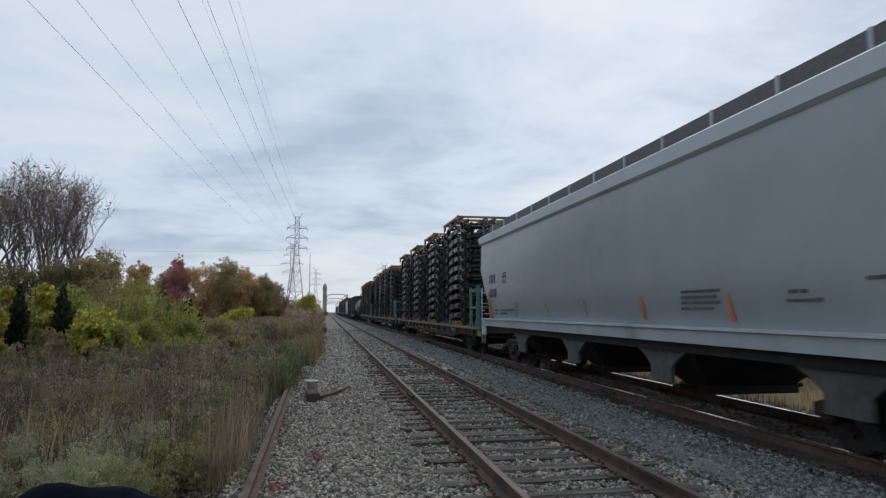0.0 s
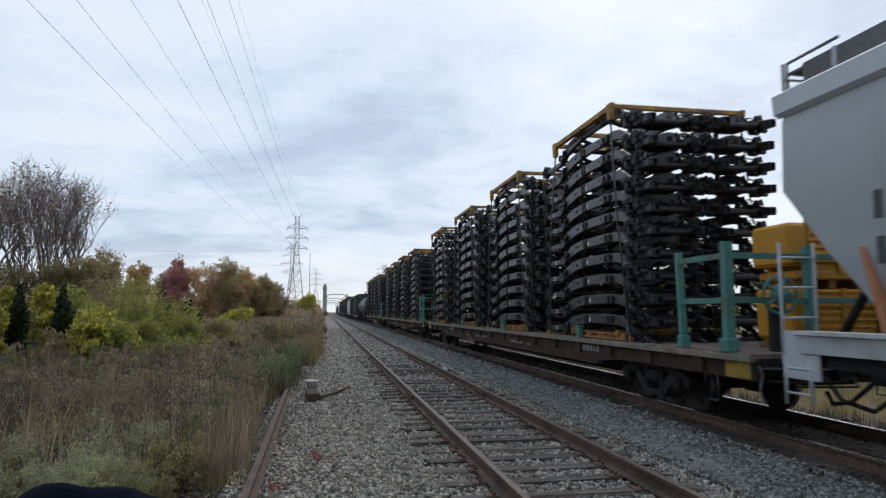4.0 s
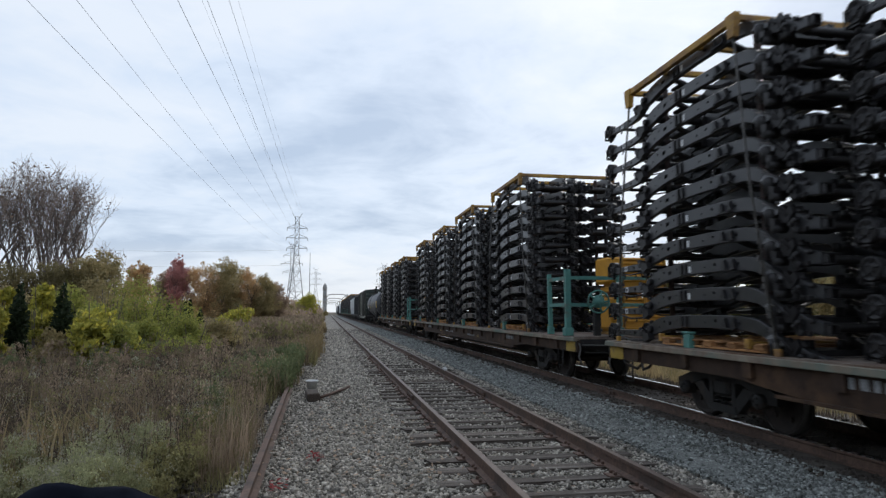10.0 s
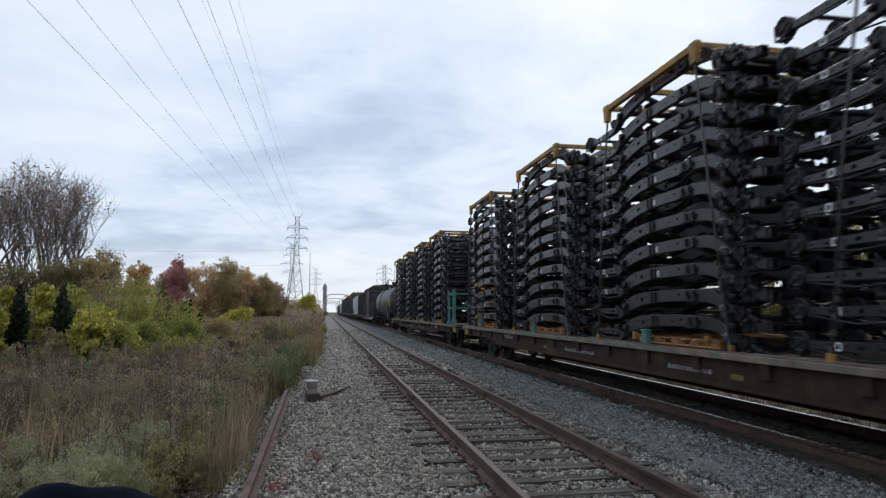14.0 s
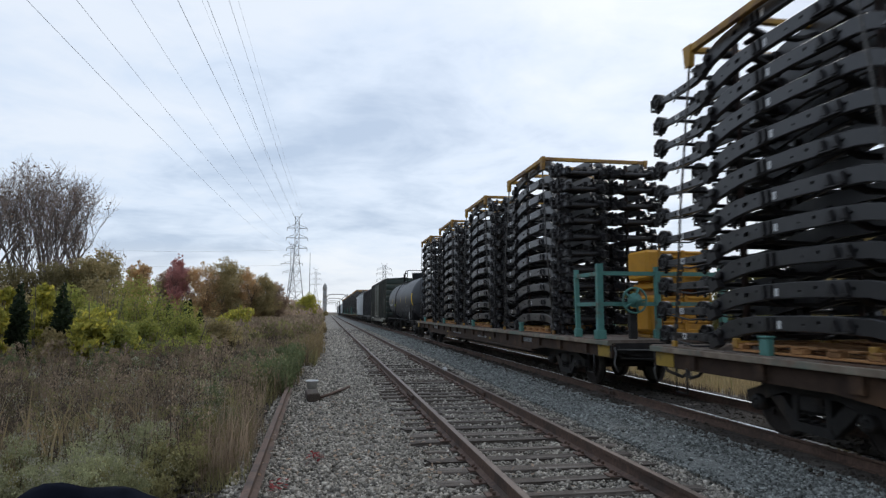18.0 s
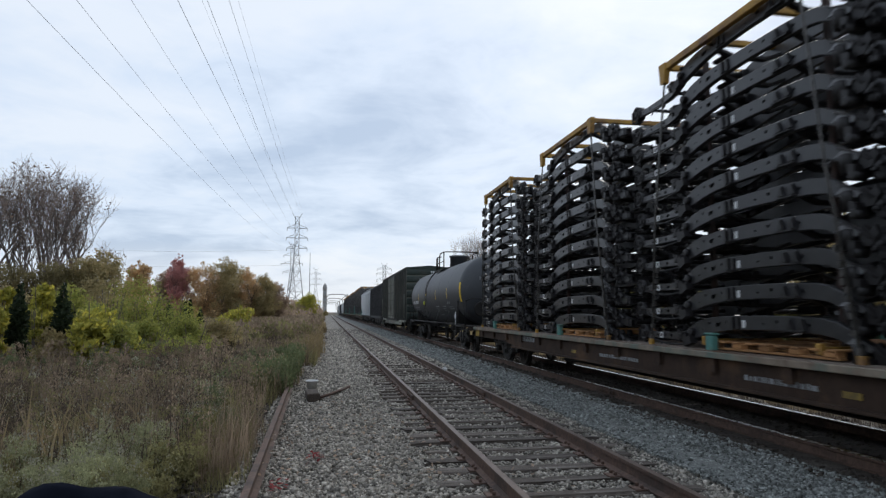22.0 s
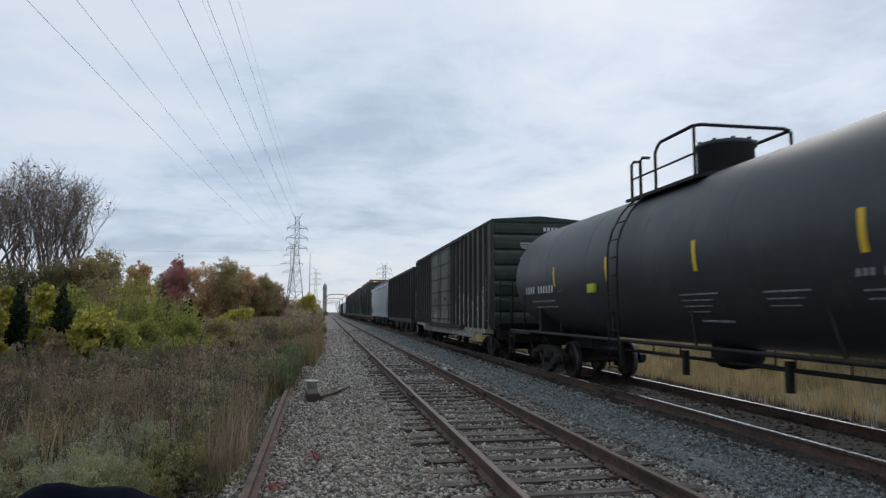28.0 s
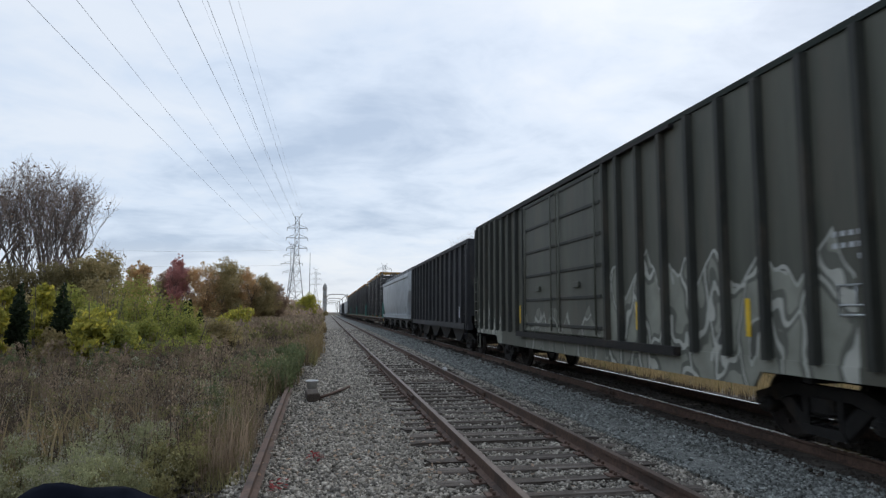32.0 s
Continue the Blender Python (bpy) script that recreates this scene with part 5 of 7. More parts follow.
    for k in range(10):
        a = k * 0.628
        box(bm, 0.47 * math.cos(a), yd + 0.47 * math.sin(a), 4.43, 0.05, 0.05, 0.08)
    part("dome", bm, M["tank"], car, "black valve housing on top")
    zt, zb = 4.60, 3.72
    for s in (-1, 1):
        bm = bmesh.new()
        prism(bm, [(s * 0.4, 3.90), (s * 0.98, 3.76), (s * 0.98, 3.70), (s * 0.4, 3.84)], yd - 0.6, yd + 1.8, "y")
        part("platform", bm, M["black_steel"], car, "dark grating platform round the dome")
        x = s * 0.88
        bm = bmesh.new()
        tube(bm, [(x, yd + 0.78, zb), (x, yd + 0.78, zt - 0.16), (x, yd + 0.70, zt - 0.06), (x, yd + 0.58, zt), (x, yd - 0.45, zt)], 0.03, 6)
        tube(bm, [(x, yd - 0.5, zb), (x, yd - 0.5, zt - 0.02)], 0.028, 6)
        tube(bm, [(x, yd + 0.78, 4.14), (x, yd - 0.5, 4.14)], 0.02, 5)
        for y in (yd + 1.36, yd + 1.72):
            tube(bm, [(x, y, 3.68), (x, y, 4.44), (x - s * 0.05, y, 4.50), (x - s * 0.2, y, 4.50)], 0.03, 5)
        tube(bm, [(x, yd + 1.72, 4.14), (x, yd + 0.78, 4.14)], 0.02, 5)
        part("platform_railing", bm, M["black_steel"], car, "black pipe railing round the dome")
    bm = bmesh.new()
    tube(bm, [(-0.88, yd - 0.47, zt), (-0.75, yd - 0.5, zt + 0.02), (0.75, yd - 0.5, zt + 0.02), (0.88, yd - 0.47, zt)], 0.03, 6)
    part("railing_bar", bm, M["black_steel"], car, "black pipe across the platform")
    # side ladder
    yl = 117.4 - (u0 + h)
    bm = bmesh.new()
    for s in (-1, 1):
        def on_tank(z):
            return s * (math.sqrt(max(0.05, 1.56 ** 2 - (z - zc) ** 2)) if z > 2.3 else 1.55)
        for y in (yl - 0.2, yl + 0.2):
            tube(bm, [(s * 1.55, y, 0.55)] + [(on_tank(z), y, z) for z in (1.2, 1.8, 2.3, 2.8, 3.1, 3.4, 3.6, 3.75)], 0.018, 5)
        for k in range(10):
            z = 0.6 + k * 0.33
            x = on_tank(z) if z > 1.2 else s * 1.56
            tube(bm, [(x, yl - 0.2, z), (x, yl + 0.2, z)], 0.014, 5)
    part("ladder", bm, M["black_steel"], car, "black side ladder")
    for y, zs in ((4.5, (2.18, 2.33, 2.48, 2.63)), (1.58, (2.18, 2.33, 2.48, 2.63)), (-1.48, (2.18, 2.33, 2.48, 2.63)), (-4.53, (2.18, 2.33, 2.48, 2.63)),
                  (7.72, (2.0, 2.2, 2.4, 2.6, 2.78)), (-7.35, (2.0, 2.2, 2.4, 2.6, 2.78))):
        bm = bmesh.new()
        vs = []
        for z in zs:
            vs.append((bm.verts.new((skin(z, y - 0.05), y - 0.05, z)), bm.verts.new((skin(z, y + 0.05), y + 0.05, z))))
        for a, b in zip(vs, vs[1:]):
            bm.faces.new((a[0], a[1], b[1], b[0]))
        part("reflector_bar", bm, M["reflector"], body, "yellow upright reflector bar")
    bm = bmesh.new()
    mark_bars(bm, skin(2.17), 6.75, 2.05, "#### ######", 0.235, 0.42, 0.85)
    part("stencil", bm, M["lettering"], body, "white marks on the tank side")
    bm = bmesh.new()
    for j in range(2):
        text_bars(bm, skin(1.85 - j * 0.14), 6.52 - 0.1 * j, 1.84 - j * 0.14, 1.6, 0.075, 50 + j)
    for k, (y, l_, n_, z) in enumerate(((-0.8, 1.0, 4, 1.84), (-2.8, 0.8, 3, 1.83), (-4.35, 1.1, 2, 1.80))):
        for j in range(n_):
            zz = z - j * 0.085
            text_bars(bm, skin(zz), y, zz, l_ - 0.15 * j, 0.042, 60 + k * 7 + j)
    text_bars(bm, skin(1.46), -1.0, 1.44, 0.75, 0.04, 95)
    mark_bars(bm, skin(2.0), -4.35, 1.95, "### ###", 0.13)
    for z, hgt, n_, x0 in ((2.86, 0.13, 7, -0.72), (2.72, 0.06, 9, -0.6), (2.62, 0.06, 8, -0.6), (2.02, 0.06, 7, -0.62), (1.94, 0.06, 6, -0.62)):
        for k in range(n_):
            if k % 5 == 4:
                continue
            xx = x0 + k * hgt * 0.85
            rr = math.hypot(xx, z - zc) / R
            yy = cy0 - 0.78 * math.sqrt(max(0.0, 1 - rr * rr)) - 0.006
            span(bm, xx, xx + hgt * 0.5, yy, yy + 0.03, z, z + hgt)
    part("stencil", bm, M["lettering_dim"], body, "worn white marks on the tank")
    bm = bmesh.new()
    tube(bm, [(skin(2.1), 4.36, 2.06), (skin(2.1), 4.06, 2.06), (skin(2.1), 4.06, 2.3), (skin(2.1), 4.36, 2.3), (skin(2.1), 4.36, 2.06)], 0.01, 4)
    part("stencil_frame", bm, M["lettering_dim"], body)
    bm = bmesh.new()
    span(bm, -R - 0.006, -R + 0.05, 2.15, 2.50, 1.98, 2.16)
    part("notice_patch", bm, M["notice"], body, "small yellow-green notice patch")
    bm = bmesh.new()
    for s in (-1,):
        c = Vector((-1.46, s * (h - 2.2) - 0.2, 1.42))
        vs = [bm.verts.new(c + Vector((0, a, b))) for a, b in ((0.19, 0), (0, 0.19), (-0.19, 0), (0, -0.19))]
        vb = [bm.verts.new(v.co + Vector((0.012, 0, 0))) for v in vs]
        bm.faces.new(vs)
        bm.faces.new(vb[::-1])
        for k in range(4):
            bm.faces.new((vs[k], vs[(k + 1) % 4], vb[(k + 1) % 4], vb[k]))
        tube(bm, [c + Vector((0.01, 0, -0.15)), c + Vector((0.01, 0, -0.35))], 0.015, 4)
    part("placard", bm, M["white_tape"], car, "white diamond placard on its holder")
    for e_ in (-1, 1):
        bm = bmesh.new()
        for s in (-1, 1):
            ladder_bm(bm, s * 1.46, e_ * (h - 0.3), e_ * (h - 0.7), 0.4, 1.08, 2)
            for y in (h - 0.25, h - 1.6):
                tube(bm, [(s * 1.42, e_ * y, 1.08), (s * 1.42, e_ * y, 2.05)], 0.028, 5)
        tube(bm, [(-1.42, e_ * (h - 0.25), 2.0), (-1.2, e_ * (h - 0.2), 2.1), (1.2, e_ * (h - 0.2), 2.1), (1.42, e_ * (h - 0.25), 2.0)], 0.024, 5)
        lathe(bm, [(-0.03, 0.27), (0.0, 0.30), (0.03, 0.27)], (-0.7, e_ * (h - 0.5), 1.7), "y", 14)
        part("end_railing", bm, M["black_steel"], car, "black end railings and steps")
    for e_ in (-1, 1):
        bogie(car, e_ * (h - 2.35))
        coupler(car, e_ * h, e_)
    return ride(car, u0 + h)


# ---- boxcar ----
def boxcar(u0, u1):
    h = (u1 - u0) / 2
    car = thing("boxcar", "faded green steel boxcar with twin doors and pale graffiti", "railway wagon", group="wagons of the train")
    W, z0, z1 = 1.52, 1.05, 4.48
    bm = bmesh.new()
    span(bm, -W, W, -h, h, z0, z1)
    part("body", bm, M["boxcar"], car)
    bm = bmesh.new()
    prism(bm, [(-W - 0.03, z1 - 0.02), (-W - 0.05, z1 + 0.05), (0, z1 + 0.17), (W + 0.05, z1 + 0.05), (W + 0.03, z1 - 0.02)], -h - 0.04, h + 0.04, "y")
    part("roof", bm, M["boxcar_end"], car, "dark low-pitched roof")
    # side posts, with their shade put into a darker paint
    doors = (133.2 - (u0 + h), 138.2 - (u0 + h))
    ys = [-h + 0.04] + [-h + 0.87 + k * 0.78 for k in range(8)] + [doors[0] - 0.09]
    ys += [doors[1] + 0.09 + (h - 0.13 - doors[1]) * k / 8 for k in range(9)]
    for s in (-1, 1):
        for y in ys:
            bm = bmesh.new()
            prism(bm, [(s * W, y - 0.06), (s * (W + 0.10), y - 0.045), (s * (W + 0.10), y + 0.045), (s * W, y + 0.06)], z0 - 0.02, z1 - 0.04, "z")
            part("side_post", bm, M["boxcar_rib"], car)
    for s in (-1, 1):
        mid = 135.7 - (u0 + h)
        for a, b in ((doors[0], mid - 0.03), (mid + 0.03, doors[1])):
            bm = bmesh.new()
            span(bm, s * (W + 0.03), s * (W + 0.075), a, b, z0 + 0.06, z1 - 0.12, bevel=0.01)
            d = part("sliding_door", bm, M["boxcar"], car, "scuffed green sliding door")
            for k in range(6):
                bm = bmesh.new()
                z = z0 + 0.2 + k * 0.6
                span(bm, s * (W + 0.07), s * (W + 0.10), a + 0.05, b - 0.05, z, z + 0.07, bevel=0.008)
                # door ribs share the paint that carries the posts' shade
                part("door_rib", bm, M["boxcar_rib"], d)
            bm = bmesh.new()
            for y in (a + 0.25, b - 0.25):
                tube(bm, [(s * (W + 0.12), y, z0 + 0.1), (s * (W + 0.12), y, z1 - 0.2)], 0.02, 6)
            box(bm, s * (W + 0.11), (a + b) / 2, z0 + 1.1, 0.05, 0.3, 0.12, bevel=0.01)
            part("lock_rod", bm, M["boxcar"], d)
        bm = bmesh.new()
        span(bm, s * (W + 0.02), s * (W + 0.11), doors[0] - 2.6, doors[1] + 2.6, z1 - 0.10, z1 - 0.04)
        span(bm, s * (W + 0.02), s * (W + 0.14), doors[0] - 2.6, doors[1] + 0.6, z0 - 0.10, z0 + 0.03)
        part("door_track", bm, M["black_steel"], car)
        bm = bmesh.new()
        prism(bm, [(-h, 0.90), (-h + 2.6, 0.88), (-h + 2.75, 0.69), (h - 2.75, 0.66), (h - 2.6, 0.88), (h, 0.90), (h, z0), (-h, z0)], s * (W - 0.02), s * (W + 0.02))
        part("side_sill", bm, M["boxcar"], car)
        for y in (-h + 0.29, -h + 2.81, -h + 5.78, doors[1] + 0.6, h - 0.5):
            bm = bmesh.new()
            zz = (1.27, 2.15) if abs(y) > h - 0.6 else (1.29, 1.76)
            span(bm, s * (W + 0.004), s * (W + 0.012), y - 0.045, y + 0.045, zz[0], zz[1])
            part("reflector_bar", bm, M["reflector"], car, "yellow upright reflector bar")
        bm = bmesh.new()
        for e_ in (-1, 1):
            ladder_bm(bm, s * (W + 0.12), e_ * (h - 0.08), e_ * (h - 0.52), 1.15, 2.75, 5)
            stirrup(bm, s * (W + 0.05), e_ * (h - 0.35), 0.42, 0.85)
        part("ladder", bm, M["boxcar"], car, "green side ladder")
    # corrugated ends
    for e_ in (-1, 1):
        for k in range(7):
            bm = bmesh.new()
            z = z0 + 0.04 + k * 0.49
            zt = z + 0.41
            prism(bm, [(e_ * h, z), (e_ * (h + 0.05), z + 0.07), (e_ * (h + 0.06), z + 0.2), (e_ * (h + 0.05), zt - 0.07), (e_ * h, zt)], -W + 0.03, W - 0.03)
            part("end_corrugation", bm, M["boxcar_end"], car, "dark green pressed end rib")
        bm = bmesh.new()
        for k, (z, rows) in enumerate(((3.74, 3), (3.27, 2), (2.78, 3))):
            text_b = random.Random(90 + k)
            for row in range(rows):
                x = -0.66 + 0.08 * text_b.random()
                while x < 0.0:
                    w = text_b.uniform(0.03, 0.09)
                    span(bm, x, x + w, e_ * (h + 0.058), e_ * (h + 0.066), z - row * 0.075, z + 0.042 - row * 0.075)
                    x += w + 0.03
        for j in range(4):
            span(bm, 0.12 + j * 0.13, 0.21 + j * 0.13, e_ * (h + 0.056), e_ * (h + 0.066), 4.16, 4.28)
        part("stencil", bm, M["lettering"], car, "white marks on the end wall")
        bm = bmesh.new()
        span(bm, -1.45, 1.45, e_ * h, e_ * (h + 0.03), 0.75, 1.1)
        for x in (-1.35, -0.95):
            tube(bm, [(x, e_ * (h + 0.16), 0.75), (x, e_ * (h + 0.16), 2.6), (x, e_ * (h + 0.02), 2.6)], 0.02, 5)
        for k in range(5):
            tube(bm, [(-1.35, e_ * (h + 0.16), 0.9 + k * 0.38), (-0.95, e_ * (h + 0.16), 0.9 + k * 0.38)], 0.016, 5)
        span(bm, -1.4, 1.4, e_ * (h + 0.05), e_ * (h + 0.35), 1.22, 1.26)
        lathe(bm, [(-0.03, 0.25), (0.0, 0.29), (0.03, 0.25)], (0.6, e_ * (h + 0.3), 2.3), "y", 14)
        part("end_platform", bm, M["black_steel"], car, "dark end ladder, platform and brake wheel")
    bm = bmesh.new()
    span(bm, -0.3, 0.3, -h, h, 0.7, 1.05)
    for k in range(7):
        span(bm, -1.4, 1.4, -h + 2 + k * (2 * h - 4) / 6 - 0.06, -h + 2 + k * (2 * h - 4) / 6 + 0.06, 0.8, 1.05)
    part("underframe", bm, M["black_steel"], car)
    x = -W - 0.004
    bm = bmesh.new()
    for z, n_ in ((2.36, 4), (2.24, 4), (2.12, 1)):
        for j in range(n_):
            span(bm, x - 0.002, x + 0.002, -h + 0.98 + j * 0.11, -h + 1.04 + j * 0.11, z, z + 0.055)
    tube(bm, [(x, -h + 0.92, 1.56), (x, -h + 1.32, 1.56), (x, -h + 1.32, 1.86), (x, -h + 0.92, 1.86), (x, -h + 0.92, 1.56)], 0.016, 4)
    tube(bm, [(x, -h + 0.92, 1.66), (x, -h + 1.32, 1.66)], 0.012, 4)
    tube(bm, [(x, -h + 1.10, 1.66), (x, -h + 1.10, 1.86)], 0.012, 4)
    part("stencil_side", bm, M["lettering"], car, "white stencilled panel on the side")
    for e_ in (-1, 1):
        bogie(car, e_ * (h - 2.2))
        coupler(car, e_ * h, e_)
    return ride(car, u0 + h)


# ---- open hopper with ribbed sides ----
def ribbed_car(u0, u1, label, turning=True, paint=None, top=4.3):
    paint = paint or M["darkcar"]
    h = (u1 - u0) / 2
    car = thing("open_hopper_car", label, "railway wagon", group="wagons of the train")
    W, z0 = 1.48, 1.15
    bm = bmesh.new()
    for s in (-1, 1):
        span(bm, s * (W - 0.06), s * W, -h, h, z0, top)
        span(bm, s * (W - 0.1), s * (W + 0.09), -h - 0.02, h + 0.02, top - 0.14, top)
        span(bm, s * (W - 0.1), s * (W + 0.08), -h, h, z0 - 0.22, z0 + 0.02)
        span(bm, -W, W, s * (h - 0.06), s * h, z0 + 0.3, top)
    span(bm, -W, W, -h, h, z0 + 0.9, z0 + 0.95)
    part("body", bm, paint, car)
    bm = bmesh.new()
    span(bm, -0.06, 0.06, -0.08, 0.08, z0, top - 0.14)
    rib = mesh_of("side_rib", bm, paint)
    for s in (-1, 1):
        for k in range(15):
            part("side_rib", rib, None, car, at=pose(s * (W + 0.05), -h + 0.09 + k * (2 * h - 0.18) / 14, 0))
    bm = bmesh.new()
    for k in range(4):
        y = -h + 3.6 + k * (2 * h - 7.2) / 3
        prism(bm, [(y - 1.5, z0 - 0.2), (y + 1.5, z0 - 0.2), (y + 0.35, 0.4), (y - 0.35, 0.4)], -1.2, 1.2)
    span(bm, -0.3, 0.3, -h, h, 0.72, 1.0)
    part("underframe", bm, M["black_steel"], car)
    bm = bmesh.new()
    for e_ in (-1, 1):
        for s in (-1, 1):
            ladder_bm(bm, s * (W + 0.12), e_ * (h - 0.05), e_ * (h - 0.45), 0.6, 3.9, 9)
    part("ladder", bm, paint, car)
    bm = bmesh.new()
    for y in (h - 2.2, -h + 1.6):
        span(bm, -W - 0.004, -W, y - 0.1, y + 0.06, 1.3, 1.75)
        span(bm, -W - 0.004, -W, y + 0.35, y + 0.5, 1.35, 1.8)
    part("stencil", bm, M["lettering"], car, "pale marks on the side")
    for e_ in (-1, 1):
        bogie(car, e_ * (h - 2.2), turning)
        coupler(car, e_ * h, e_)
    return ride(car, u0 + h)


# ---- plants ----
def leaf_cloud(name, centres, radii, n, size, material, seed, upright=0.0):
    """Many small leaves inside overlapping uneven clumps: (n, 3) centres and radii."""
    r = np.random.RandomState(seed)
    centres, radii = np.asarray(centres, float), np.asarray(radii, float)
    w = radii ** 2
    pick = r.choice(len(centres), n, p=w / w.sum())
    d = r.normal(size=(n, 3))
    d /= np.linalg.norm(d, axis=1)[:, None]
    rad = radii[pick] * r.uniform(0.25, 1.0, n) ** 0.6 * (1 + 0.25 * np.sin(d[:, 0] * 5 + pick) * np.cos(d[:, 2] * 4 + pick))
    p = centres[pick] + d * rad[:, None]
    a = r.normal(size=(n, 3)) + [0, 0, upright]
    a /= np.linalg.norm(a, axis=1)[:, None]
    b = np.cross(a, r.normal(size=(n, 3)))
    b /= np.linalg.norm(b, axis=1)[:, None]
    s = size * r.uniform(0.6, 1.4, n)[:, None]
    v = np.stack([p - a * s, p + b * s * 0.45, p + a * s, p - b * s * 0.45], 1).reshape(-1, 3)
    f = np.arange(4 * n).reshape(-1, 4)
    return raw_mesh(name, v, f, material)


def branches(bm, base, height, spread, seed, levels=4, trunk=0.16, lean=(0, 0), upright=0.6):
    """Tapered trunk that forks into ever thinner limbs; returns the twig tips."""
    rnd = random.Random(seed)
    tips = []

    def grow(p, d, length, r, lev):
        pts = [p]
        q = p.copy()
        dd = d.copy()
        for k in range(3):
            dd = (dd + Vector((rnd.uniform(-.16, .16), rnd.uniform(-.16, .16), rnd.uniform(-.02, .12)))).normalized()
            q = q + dd * length / 3
            pts.append(q.copy())
        tube(bm, pts, r, 6 if lev < 2 else (4 if lev < 3 else 3), r * 0.62, close=False)
        if lev >= levels:
            tips.append(q.copy())
            return
        for k in range(rnd.choice((2, 3, 3)) if lev else rnd.choice((3, 4))):
            a = rnd.uniform(0, 6.283)
            o = Vector((math.cos(a) * spread, math.sin(a) * spread, upright))
            nd = (dd * 0.75 + o * rnd.uniform(0.55, 1.0)).normalized()
            start = pts[-1] if k < 2 else pts[rnd.choice((1, 2))]
            grow(start, nd, length * rnd.uniform(0.62, 0.82), r * rnd.uniform(0.5, 0.66), lev + 1)

    grow(Vector(base), Vector((lean[0], lean[1], 1)).normalized(), height * 0.34, trunk, 0)
    return tips


def bare_tree(x, y, height, seed, label, levels=5, leaves=300, lean=(0, 0), lf="lf_brown", spread=0.75):
    t = thing("bare_tree", label, "tree", pose(x, y, -0.4))
    bm = bmesh.new()
    tips = branches(bm, (0, 0, 0), height * 0.86, spread, seed, levels, 0.034 * height ** 0.6, lean)
    part("trunk", bm, M["bark"], t, "grey-brown forking trunk and limbs")
    bm = bmesh.new()
    rnd = random.Random(seed + 1)
    for p in tips:
        for k in range(2):
            d = Vector((rnd.uniform(-.8, .8), rnd.uniform(-.6, .6), rnd.uniform(0.2, 1.2))) * height * 0.075
            tube(bm, [p, p + d * 0.5 + Vector((rnd.uniform(-.12, .12), rnd.uniform(-.1, .1), 0)), p + d], 0.014, 3, 0.006, close=False)
    tw = part("brushwood", bm, M["twig"], t, "fine bare twigs")
    tw["kind"] = "stuff"
    if leaves and tips:
        part("crown", leaf_cloud("crown", [tuple(p) for p in tips], [0.75] * len(tips), leaves, 0.10, M[lf], seed), None, t, "few withered leaves")
    return t


def leafy_tree(x, y, height, width, seed, lf, label, n=5000, size=0.16, name="autumn_tree", base=0.03, cat="tree"):
    t = thing(name, label, cat, pose(x, y, -0.4))
    rnd = random.Random(seed)
    bm = bmesh.new()
    branches(bm, (0, 0, 0), height * 0.9, 0.6, seed, 3, 0.03 * height ** 0.6)
    part("trunk", bm, M["bark"], t, "dark trunk and limbs")
    cs, rs = [], []
    for k in range(120):
        z = rnd.uniform(base, 0.9)
        w = width * 0.5 * math.sqrt(max(0.02, 1 - ((z - 0.42) / 0.6) ** 2)) * (0.75 + 0.5 * noise.noise((k * 0.3, seed, z * 3)))
        a, q = rnd.uniform(0, 6.28), math.sqrt(rnd.uniform(0.0, 1.0))
        cs.append((w * q * math.cos(a), w * q * math.sin(a), z * height))
        rs.append(width * rnd.uniform(0.07, 0.19))
    for k in range(26):                        # loose sprays that break the outline
        a, q = rnd.uniform(0, 6.28), rnd.uniform(0.0, 0.36)
        cs.append((width * q * math.cos(a), width * q * math.sin(a), height * (1.0 - 0.9 * q * q * 4 * 0.5) * rnd.uniform(0.92, 1.04)))
        rs.append(width * rnd.uniform(0.03, 0.07))
    part("crown", leaf_cloud("crown", cs, rs, n, size, M[lf], seed), None, t)
    return t


def shrub(x, y, height, width, seed, lf, label, n=6000, size=0.07, z=-0.4, name="shrub"):
    t = thing(name, label, "shrub", pose(x, y, z))
    rnd = random.Random(seed)
    bm = bmesh.new()
    for k in range(9):
        a = rnd.uniform(0, 6.28)
        w = width * rnd.uniform(0.1, 0.4)
        tube(bm, [(0.1 * math.cos(a), 0.1 * math.sin(a), 0), (w * 0.6 * math.cos(a), w * 0.6 * math.sin(a), height * 0.5), (w * math.cos(a), w * math.sin(a), height * rnd.uniform(0.75, 1.05))], 0.022, 4, 0.008, close=False)
    st = part("brushwood", bm, M["bark"], t, "thin brown stems")
    st["kind"] = "stuff"
    cs, rs = [], []
    for k in range(22):
        a, q, zz = rnd.uniform(0, 6.28), rnd.uniform(0.0, 1.0), rnd.uniform(0.12, 0.95)
        w = width * 0.5 * math.sqrt(max(0.05, 1 - (zz - 0.3) ** 2 * 1.6)) * q
        cs.append((w * math.cos(a), w * math.sin(a), zz * height * (1 - 0.25 * q)))
        rs.append(rnd.uniform(0.12, 0.24) * min(width, height * 1.6))
    part("leaves", leaf_cloud("leaves", cs, rs, n, size, M[lf], seed), None, t)
    return t


